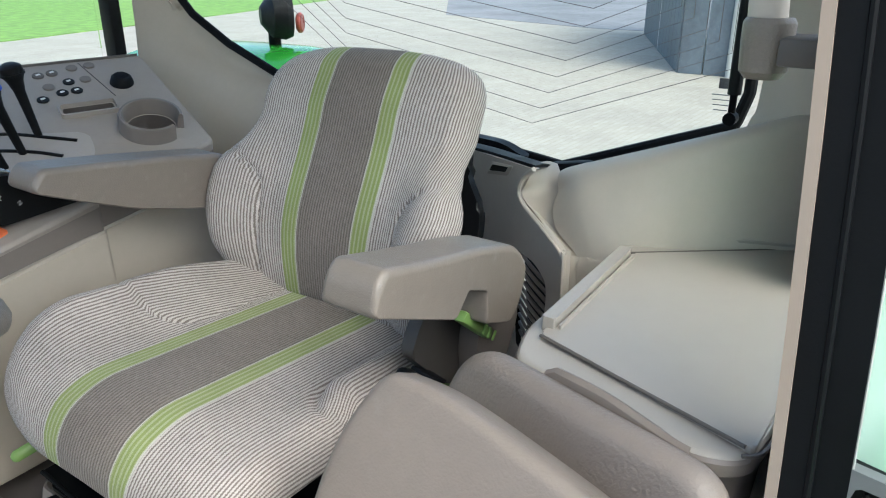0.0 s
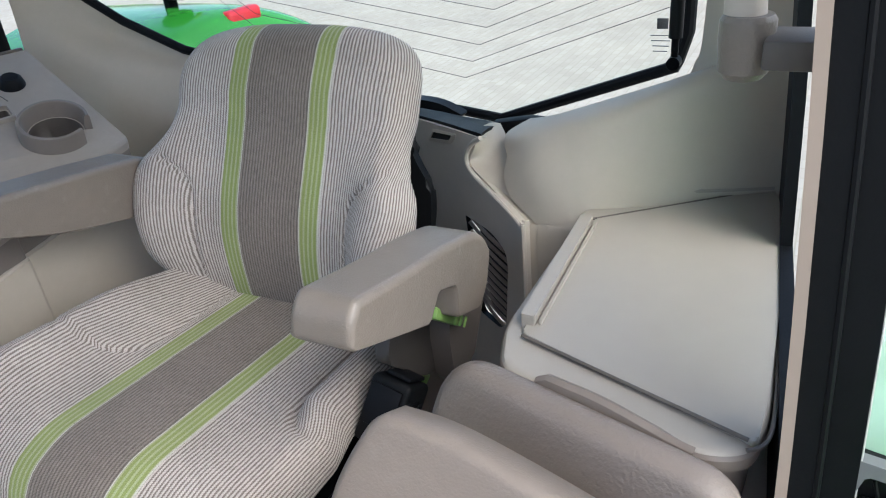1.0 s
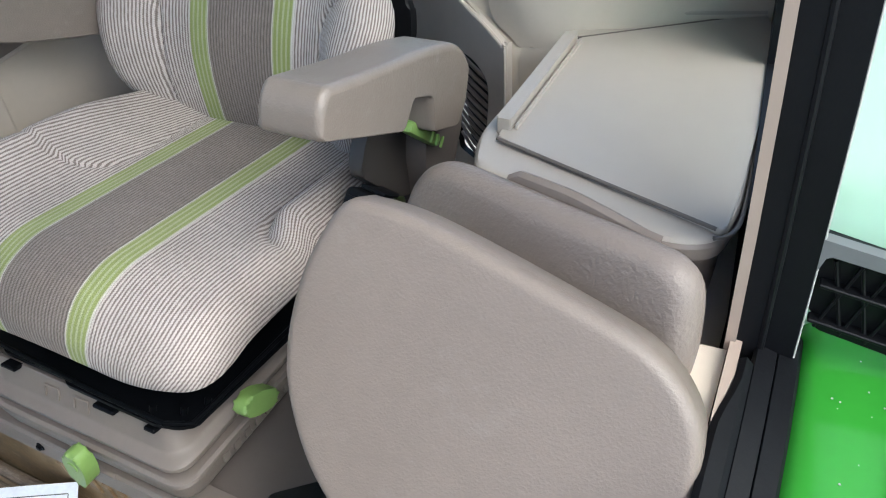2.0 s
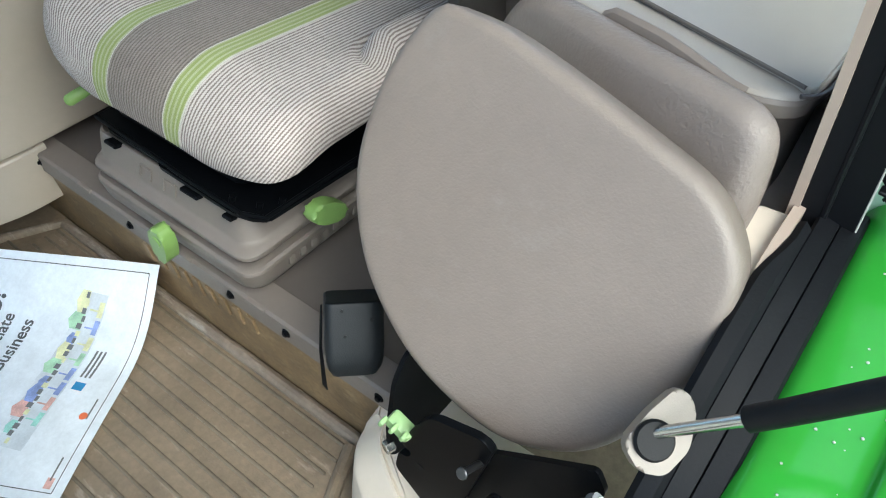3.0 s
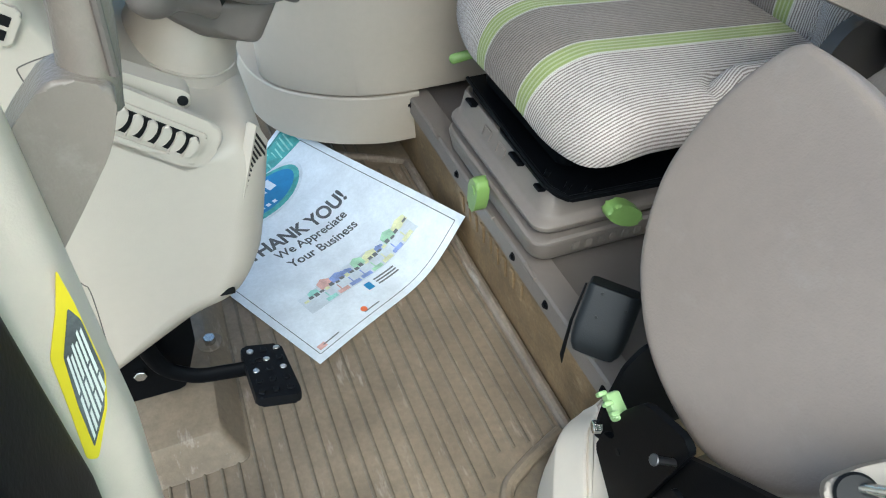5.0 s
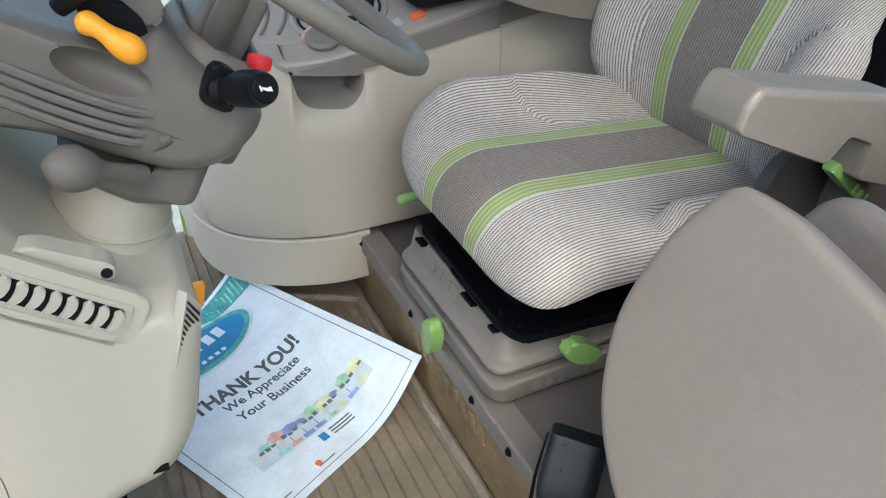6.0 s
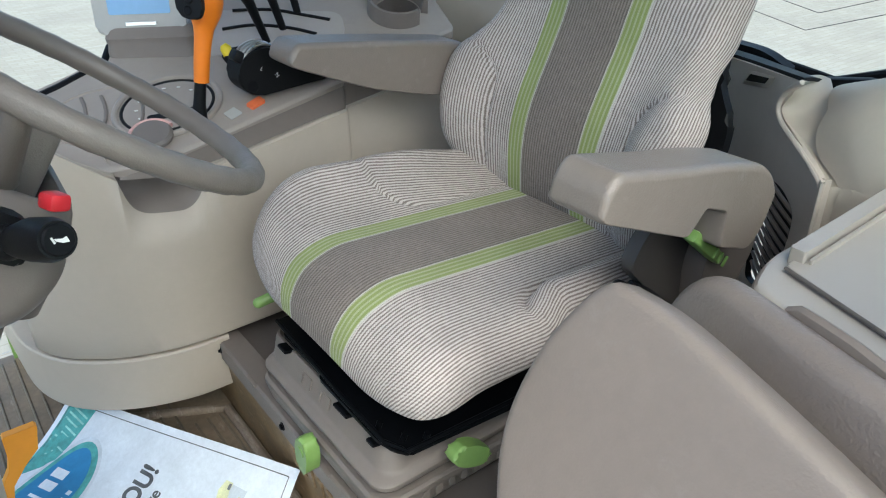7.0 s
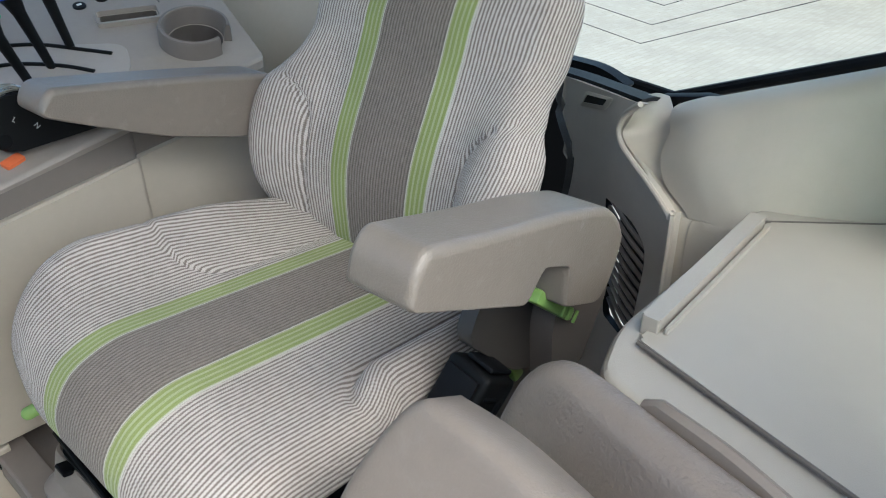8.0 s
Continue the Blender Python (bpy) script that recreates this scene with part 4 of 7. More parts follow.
def fender():
    f = thing("left_fender", (0.3, -0.95, 0.3), "glossy green painted wheel arch outside the door, wet with drops", "fender")
    bm = bmesh.new()
    rows = []
    c = Vector((0.30, 0, -0.35))
    for k in range(19):
        a = radians(190 - 9 * k)
        p = c + Vector((math.cos(a), 0, math.sin(a))) * 0.95
        rows.append([(p.x, -0.818, p.z - 0.03), (p.x, -0.832, p.z - 0.006), (p.x, -0.86, p.z), (p.x, -0.905, p.z + 0.001), (p.x, -0.918, p.z + 0.012), (p.x, -0.96, p.z + 0.015), (p.x, -1.06, p.z + 0.014), (p.x, -1.075, p.z + 0.004), (p.x, -1.25, p.z), (p.x + 0.01, -1.36, p.z - 0.05)])
    patch(bm, rows, 36, 54)
    thicken(bm, 0.008)
    shell = part("shell", bm, GREEN, f)
    rnd = random.Random(5)
    drops = bmesh.new()
    for k in range(700):
        a = radians(rnd.uniform(95, 160))
        y = rnd.uniform(-1.3, -0.85)
        p = c + Vector((math.cos(a), 0, math.sin(a))) * (0.951 if y > -0.91 or y < -1.07 else 0.964)
        r = rnd.uniform(0.0006, 0.0017)
        bmesh.ops.create_icosphere(drops, subdivisions=1, radius=r, matrix=Matrix.Translation((p.x, y, p.z)) @ Matrix.Diagonal((1, 1, 0.6, 1)))
    tagged(part("water_drops", drops, PALE, f, "clear water drops"), kind="stuff")


def front_post():
    def upright(pts, r):
        q = rounded(pts, r)
        bm = bmesh.new()
        loft(bm, [[Vector((p.x - 0.075 * max(0.0, 0.70 - z), p.y, z)) for p in q] for z in (-0.02, 0.20, 0.40, 0.52, 0.62, 0.70, 0.80, 1.72)])
        return bm

    p = setting("pillar_front", upright([(-0.559, -0.606), (-0.5625, -0.632), (-0.63, -0.661), (-0.76, -0.66), (-0.76, -0.56), (-0.66, -0.56)], 0.010), CREAM_BOUNCE_OFFSET, "beige front door pillar with yellow warning sticker", "pillar")
    part("seal", upright([(-0.584, -0.6455), (-0.592, -0.72), (-0.60, -0.73), (-0.78, -0.73), (-0.78, -0.662)], 0.010), RUBBER, p, "black rubber seal")
    st = thing("warning_sticker", (-0.585, -0.645, 0.73), "yellow bordered black warning sticker on the pillar", "sticker")
    fx = Vector((-0.056, -0.024, 0)).normalized()
    m = axes((-0.5735, -0.6370, 0.0), fx, (0, 0, 1), Vector((0.39, -0.92, 0)).normalized())
    bm = bmesh.new()
    prism(bm, rounded([(-0.0118, 0.831), (-0.0128, 0.808), (-0.0124, 0.758), (-0.006, 0.734), (0.0095, 0.700), (0.0145, 0.705), (0.0105, 0.745), (0.0072, 0.784), (-0.0045, 0.810)], 0.003), m, 0.0006, 0)
    part("border", bm, YELLOW, st)
    bm = bmesh.new()
    prism(bm, rounded([(-0.0092, 0.808), (-0.0122, 0.798), (-0.0116, 0.758), (-0.0045, 0.735), (0.0085, 0.711), (0.0062, 0.745), (0.0018, 0.781)], 0.002), m @ Matrix.Translation((0, 0, 0.0007)), 0.0004, 0)
    part("field", bm, INK, st)
    for i in range(6):
        f, e = (i + 0.20) / 6, (i + 0.78) / 6
        top = lambda q: (-0.0112 + 0.0125 * q, 0.797 - 0.018 * q)
        low = lambda q: (-0.0098 + 0.0175 * q, 0.750 - 0.035 * q)
        for a, b in ((0.0, 0.42), (0.47, 1.0)) if i % 2 else ((0.06, 0.7), (0.75, 1.0)):
            bm = bmesh.new()
            quad = [Vector(top(f)).lerp(Vector(low(f)), a), Vector(top(e)).lerp(Vector(low(e)), a), Vector(top(e)).lerp(Vector(low(e)), b), Vector(top(f)).lerp(Vector(low(f)), b)]
            prism(bm, quad, m @ Matrix.Translation((0, 0, 0.0012)), 0.0003, 0)
            part("text_bar", bm, WHITE, st)
    g = thing("front_grab_handle", (-0.53, -0.6, 0.9), "taupe grab handle bolted to the front pillar", "handle")
    bm = bmesh.new()
    tube(bm, spline([(-0.522, -0.592, 1.6), (-0.521, -0.592, 1.1), (-0.521, -0.592, 0.945), (-0.530, -0.594, 0.888)], 5), [0.0125] * 11 + [0.0128, 0.013, 0.0132, 0.0135, 0.014], 16)
    part("bar", bm, ARMREST, g)
    bm = bmesh.new()
    tube(bm, [(-0.513, -0.6035, 1.5), (-0.512, -0.6035, 1.0), (-0.516, -0.6055, 0.905)], 0.0022, 8)
    part("groove", bm, BROWN, g)
    bm = bmesh.new()
    prism(bm, rounded([(-0.516, 0.902), (-0.540, 0.912), (-0.566, 0.886), (-0.590, 0.850), (-0.586, 0.806), (-0.576, 0.804), (-0.548, 0.842), (-0.524, 0.876)], [0.008, 0.01, 0.012, 0.012, 0.006, 0.006, 0.012, 0.012], 4), XZ(-0.612), 0.028, 0.0025, 3)
    part("foot", bm, ARMREST, g)
    l = thing("hook_ring", (-0.56, -0.62, 0.41), "pale plastic ring on the front pillar", "ring")
    bm = bmesh.new()
    tube(bm, [(-0.555 + 0.017 * math.cos(a), -0.625 + 0.012 * math.sin(a), 0.405 + 0.012 * math.sin(a)) for a in (2 * math.pi * i / 24 for i in range(24))], 0.004, 8, True)
    part("loop", bm, BEIGE, l)


door_side()
open_door()
fender()
front_post()


# ---- driver's seat ----
SEAT_Y = 0.05


def driver_seat():
    s = thing("driver_seat", (0.2, SEAT_Y, 0.21), "suspension driver's seat in grey and lime striped cloth", "seat")
    # cushion
    raw = rounded([(-0.002, -0.180), (0.028, -0.282), (0.36, -0.270), (0.56, -0.235), (0.56, 0.245), (0.36, 0.280), (0.028, 0.284), (0.000, 0.16)], [0.11, 0.10, 0.1, 0.06, 0.06, 0.1, 0.12, 0.12], 12)
    out = [Vector((p[1], p[0])) for p in raw]

    def pad(u, v):
        """How far inside the side pad of the cushion a point lies."""
        a, c, r = (-u - 0.200, v - 0.228, 0.05) if u < 0 else (u - 0.122, v - 0.240, 0.085)
        return r - math.hypot(r - a, r - c) if a < r and c < r else min(a, c)

    def hc(u, v, sewn=1.0):
        z = 0.545 - 0.075 * (v - 0.05)
        z -= 0.062 * smooth01(0.13, -0.05, v) ** 1.5
        z += 0.006 * math.cos(u * 9)
        z += 0.072 * min(1.0, max(0.0, u - 0.09) / 0.14) ** 2 * (0.25 + 0.75 * smooth01(0.0, 0.16, v)) * (1 - 0.25 * smooth01(0.32, 0.5, v))
        d = pad(u, v)
        if u < 0:
            out_u = max(0.0, -u - 0.205)
            z += 0.034 * smooth01(-0.004, 0.021 + 0.6 * out_u, d) * (1 - 0.4 * smooth01(0.235, 0.275, -u))
            z -= sewn * 0.0075 * math.exp(-((d + 0.003) / 0.009) ** 2) * smooth01(0.262, 0.225, -u)
        else:
            z += 0.002 * smooth01(0.0, 0.02, d)
            z -= sewn * 0.0035 * math.exp(-(d / 0.005) ** 2)
        return z

    def weave(u, v):
        """Where the cloth's stripes run: turned a little on the two side pads."""
        return along(lambda a, b: hc(a, b, 0.0), u, v, 24) + ((0.16 if u > 0 else 0.0) * (v - 0.3) * smooth01(-0.002, 0.003, pad(u, v)))

    bm = bmesh.new()
    fr = axes((0, SEAT_Y, 0), (0, 1, 0), (1, 0, 0), (0, 0, 1))
    pillow(bm, out, fr, 0.046, 0.072, hc, 72, 0.0, (0, 0.25), weave)
    part("cushion", bm, FABRIC, s, "grey striped cloth cushion with two lime bands", 60)
    # backrest
    half = [(0.0, -0.004), (0.16, -0.004), (0.222, 0.014), (0.258, 0.060), (0.279, 0.115), (0.290, 0.17), (0.292, 0.215), (0.286, 0.25), (0.264, 0.285), (0.249, 0.315), (0.246, 0.36), (0.246, 0.41), (0.237, 0.445), (0.212, 0.472), (0.168, 0.490), (0.10, 0.501), (0.0, 0.504)]
    raw = spline([(*p, 0) for p in half[:-1] + [(-x, y) for x, y in reversed(half[1:])]] + [(*half[0], 0)], 6)[:-1]
    out = [Vector((p.x, p.y)) for p in raw]
    tilt = radians(12.5)
    up = Vector((math.sin(tilt), 0, math.cos(tilt)))
    back_n = Vector((-math.cos(tilt), 0, math.sin(tilt)))
    fr = axes((0.527, SEAT_Y + 0.022, 0.485), (0, 1, 0), up, back_n)

    def hip(u, v):
        """How far inside the hip pad of the backrest a point lies."""
        return abs(u) - 0.163 - 0.11 * (max(0.0, v - 0.19) / 0.108) ** 2.5

    def hb(u, v, sewn=1.0):
        h = 0.052 * math.exp(-((v - 0.15) / 0.17) ** 2)
        h += 0.046 * smooth01(0.12, 0.25, abs(u)) * (1 - smooth01(0.26, 0.37, v)) * (0.45 + 0.55 * smooth01(0.0, 0.11, v))
        h -= 0.03 * smooth01(0.38, 0.52, v)
        d = hip(u, v)
        h += (0.012 if u < 0 else 0.006) * smooth01(0.0, 0.05, d) * (1 - smooth01(0.22, 0.32, v) * 0.5)
        h -= sewn * 0.008 * math.exp(-((d - 0.001) / 0.005) ** 2) * smooth01(0.29, 0.24, abs(u))
        return h

    def slant(u, v):
        k = along(lambda a, b: hb(a, b, 0.0), u, v, 24) * (1 + 0.06 * smooth01(0.2, 0.0, v))
        if u < 0:
            k += 0.3 * (v - 0.2) * smooth01(0.0, 0.004, hip(u, v)) * smooth01(0.29, 0.21, v)
            k -= u * 0.45 * max(0.0, v - 0.25) * smooth01(0.09, 0.27, -u)
        return k

    bm = bmesh.new()
    pillow(bm, out, fr, 0.042, 0.066, hb, 48, 0.0, (0, 0.24), slant)
    part("backrest", bm, FABRIC, s, "grey striped cloth backrest with two lime bands", 60)
    bm = bmesh.new()
    shell = [(p - Vector((0, 0.24))) * 0.90 + Vector((0, 0.24)) for p in out]
    prism(bm, shell[::2], fr @ Matrix.Translation((0, 0, -0.076)), 0.020, 0.006)
    part("back_shell", bm, BLACK, s, "black plastic back shell")

    def arm(prof, radii, y0, y1, R):
        """An armrest: its side outline drawn across, the long edges rolled over by R."""
        pts = rounded(prof, radii, 6)
        k = len(pts)
        side = []
        for i in range(k):
            d = (pts[(i + 1) % k] - pts[i - 1]).normalized()
            side.append(Vector((d.y, -d.x)))
        if sum(a.x * b.y - b.x * a.y for a, b in zip(pts, pts[1:] + pts[:1])) > 0:
            side = [-v for v in side]
        soft = [0.3 + 0.7 * smooth01(-0.1, 0.5, -v.y) for v in side]
        steps = [(R * (1 - math.cos(a)), R * (1 - math.sin(a))) for a in (radians(15 * j) for j in range(7))]
        w = y1 - y0
        rings = []
        for d, ins in steps + [(w - d, ins) for d, ins in reversed(steps)]:
            rings.append([Vector((p.x + q.x * ins * f, y0 + d, p.y + q.y * ins * f)) for p, q, f in zip(pts, side, soft)])
        bm = bmesh.new()
        loft(bm, rings)
        return bm

    pr = [(0.164, 0.742), (0.172, 0.776), (0.190, 0.794), (0.300, 0.770), (0.400, 0.753), (0.492, 0.728), (0.530, 0.690), (0.508, 0.628), (0.480, 0.605), (0.408, 0.632), (0.408, 0.684), (0.362, 0.702), (0.332, 0.670), (0.262, 0.700), (0.188, 0.732)]
    ra = [0.012, 0.010, 0.010, 0.05, 0.05, 0.035, 0.04, 0.018, 0.014, 0.006, 0.006, 0.006, 0.012, 0.03, 0.012]
    part("armrest", arm(pr, ra, -0.342, -0.258, 0.011), ARMREST, s, "taupe moulded foam armrest, folded down", 50)
    pr = [(0.156, 0.768), (0.160, 0.789), (0.176, 0.805), (0.280, 0.793), (0.42, 0.775), (0.54, 0.756), (0.575, 0.72), (0.55, 0.645), (0.460, 0.660), (0.33, 0.695), (0.25, 0.727), (0.180, 0.757)]
    ra = [0.010, 0.010, 0.010, 0.05, 0.06, 0.04, 0.02, 0.02, 0.04, 0.03, 0.03, 0.012]
    part("armrest", arm(pr, ra, 0.350, 0.440, 0.011), ARMREST, s, "taupe moulded foam armrest, folded down", 50)
    bm = bmesh.new()
    prism(bm, rounded([(0.46, 0.46), (0.52, 0.46), (0.58, 0.56), (0.57, 0.66), (0.48, 0.66), (0.45, 0.56)], 0.02), XZ(-0.30), 0.035, 0.006)
    part("arm_bracket", bm, BROWN, s)
    bm = bmesh.new()
    prism(bm, rounded([(0.330, 0.590), (0.348, 0.625), (0.374, 0.650), (0.46, 0.640), (0.49, 0.56), (0.50, 0.47), (0.42, 0.50)], [0.012, 0.012, 0.02, 0.01, 0.01, 0.01, 0.02], 4), XZ(-0.266), 0.022, 0.005, 3)
    part("hinge_cover", bm, HINGE, s, "dark grey plastic hinge cover")
    bm = bmesh.new()
    rbox(bm, (0.435, -0.304, 0.610), (0.10, 0.022, 0.018), 0.005, 2, pose(0, 0, 0, 0, 39, 0))
    latch = part("latch", bm, LEVER_GREEN, s, "green plastic latch under the armrest")
    for k in range(3):
        bm = bmesh.new()
        rbox(bm, (0.447 + 0.014 * k, -0.316, 0.600 - 0.0113 * k), (0.004, 0.004, 0.017), 0.001, 1, pose(0, 0, 0, 0, 39, 0))
        part("rib", bm, LEVER_GREEN, latch)
    # suspension
    def ring(z, x, near, r=0.035):
        q = rounded([(x, near), (0.42, near), (0.42, 0.205), (x, 0.235)], [r, 0.01, 0.01, r], 7)
        return [Vector((p[0], p[1], z)) for p in q]

    bm = bmesh.new()
    loft(bm, [ring(0.2115, 0.004, -0.128), ring(0.220, -0.006, -0.144), ring(0.232, -0.014, -0.152), ring(0.247, -0.018, -0.156), ring(0.262, -0.021, -0.160), ring(0.270, -0.023, -0.163), ring(0.275, -0.022, -0.162), ring(0.278, -0.017, -0.157), ring(0.277, -0.008, -0.148)])
    lower = part("lower_cover", bm, TAUPE, s)
    bm = bmesh.new()
    loft(bm, [ring(0.274, -0.004, -0.142), ring(0.282, -0.006, -0.145), ring(0.290, -0.014, -0.154), ring(0.297, -0.018, -0.158), ring(0.303, -0.018, -0.158), ring(0.307, -0.014, -0.155), ring(0.309, -0.008, -0.150), ring(0.312, -0.003, -0.146), ring(0.316, 0.000, -0.144), ring(0.345, 0.010, -0.136, 0.028), ring(0.350, 0.014, -0.132, 0.026), ring(0.349, 0.019, -0.128, 0.024), ring(0.336, 0.024, -0.122, 0.02)])
    upper = part("upper_cover", bm, TAUPE, s)
    for i in range(7):
        bm = bmesh.new()
        x = 0.060 + 0.024 * i
        rbox(bm, (x, -0.1575, 0.252), (0.013, 0.005, 0.017), 0.001, 1)
        part("raised_bar", bm, TAUPE, lower)
    for y in (0.095, 0.035):
        bm = bmesh.new()
        for dx, dy, w, d in ((0.0, 0.014, 0.020, 0.004), (0.0, -0.014, 0.020, 0.004), (0.009, 0.0, 0.004, 0.028)):
            rbox(bm, (0.0035 + dx * 0.32, y + dy, 0.331 + dx), (w, d, 0.003), 0.001, 1, pose(0, 0, 0, 0, -71, 0))
        part("raised_mark", bm, TAUPE, upper)
    for y, w in ((0.175, 0.03), (-0.02, 0.04), (-0.105, 0.02)):
        bm = bmesh.new()
        rbox(bm, (0.0085, y, 0.3485), (0.018, w, 0.007), 0.002, 1, pose(0, 0, 0, 0, 12, 0))
        part("tab", bm, BLACK_STEEL, s)
    for x, y in ((0.034, -0.142), (0.060, -0.160), (0.020, -0.100)):
        bm = bmesh.new()
        tube(bm, [(x, y, 0.366), (x + 0.002, y - 0.003, 0.378)], 0.005, 10)
        part("stud", bm, BLACK_STEEL, s)
    bm = bmesh.new()
    prism(bm, rounded([(0.030, -0.130), (0.5, -0.130), (0.5, 0.205), (0.030, 0.205)], 0.02), XY(0.335), 0.03, 0.003)
    part("seat_pan", bm, BLACK_STEEL, s, "black steel seat pan")
    bm = bmesh.new()
    prism(bm, rounded([(0.004, -0.118), (0.012, -0.150), (0.026, -0.170), (0.20, -0.184), (0.5, -0.184), (0.5, 0.245), (0.024, 0.238), (0.022, 0.20), (0.014, 0.19), (0.013, 0.06), (0.006, 0.05)], 0.006), XY(0.360), 0.006, 0.002)
    tube(bm, [(0.010, -0.13, 0.366), (0.012, 0.0, 0.367), (0.024, 0.235, 0.366)], 0.004, 8)
    tube(bm, [(0.010, -0.13, 0.366), (0.026, -0.166, 0.367), (0.3, -0.180, 0.366)], 0.004, 8)
    part("pan_plate", bm, BLACK_STEEL, s, "black steel plate")
    bm = bmesh.new()
    prism(bm, rounded([(0.045, -0.10), (0.5, -0.10), (0.5, 0.21), (0.045, 0.21)], 0.02), XY(0.374), 0.10, 0.004)
    part("cushion_base", bm, BLACK_STEEL, s, "black cushion base")
    for c, rz, lie, big in (((-0.040, 0.020, 0.256), 0, 12, 1.12), ((0.112, -0.197, 0.337), -90, 62, 1.05)):
        bm = bmesh.new()
        m = pose(*c, 0, 0, rz) @ pose(0, 0, 0, lie, 0, 0)
        out = rounded([(-0.012, 0.034), (0.0, 0.040), (0.014, 0.032), (0.018, 0.006), (0.010, -0.030), (-0.004, -0.036), (-0.016, -0.020), (-0.018, 0.010)], 0.010, 4)
        prism(bm, [p * big for p in out], m @ axes((0.010, 0, 0), (0, 1, 0), (0, 0, 1), (-1, 0, 0)), 0.022 * big, 0.006, 3)
        knob = part("knob", bm, LEVER_GREEN, s, "green plastic knob")
        bm = bmesh.new()
        disc(bm, m @ (Vector((-0.012, 0.0, 0.014)) * big), m.to_3x3() @ Vector((-1, 0, 0)), 0.010, 0.003, 16, 0.001)
        part("hub", bm, LEVER_GREEN, knob)
    bm = bmesh.new()
    tube(bm, spline([(0.075, 0.25, 0.402), (0.035, 0.262, 0.399), (0.0, 0.272, 0.389)]), [0.007] * 6 + [0.009] * 3 + [0.010] * 6 + [0.008, 0.004], 12, flat=0.7)
    part("slide_lever", bm, LEVER_GREEN, s, "green plastic slide lever")
    bm = bmesh.new()
    tilt_m = pose(0, 0, 0, 10, 32, 0)
    at = Vector((0.330, -0.262, 0.506))
    rbox(bm, at, (0.062, 0.066, 0.10), 0.008, 3, tilt_m)
    buckle = part("belt_buckle", bm, BLACK, s, "black seat belt buckle")
    bm = bmesh.new()
    rbox(bm, at + tilt_m.to_3x3() @ Vector((0, -0.004, 0.056)), (0.044, 0.040, 0.006), 0.002, 2, tilt_m)
    rbox(bm, at + tilt_m.to_3x3() @ Vector((-0.036, 0.0, 0.01)), (0.005, 0.050, 0.06), 0.002, 2, tilt_m)
    for dx, dz, w, h in ((-0.010, 0.025, 0.030, 0.006), (0.012, 0.002, 0.010, 0.040), (-0.016, -0.018, 0.012, 0.020)):
        rbox(bm, at + tilt_m.to_3x3() @ Vector((dx, -0.034, dz)), (w, 0.005, h), 0.002, 1, tilt_m)
    part("cover", bm, RUBBER, buckle)
    bm = bmesh.new()
    rbox(bm, (0.455, -0.240, 0.482), (0.020, 0.012, 0.065), 0.004, 2, pose(0, 0, 0, 0, -20, 0))
    part("release_tab", bm, LEVER_GREEN, s, "green plastic release tab")


driver_seat()


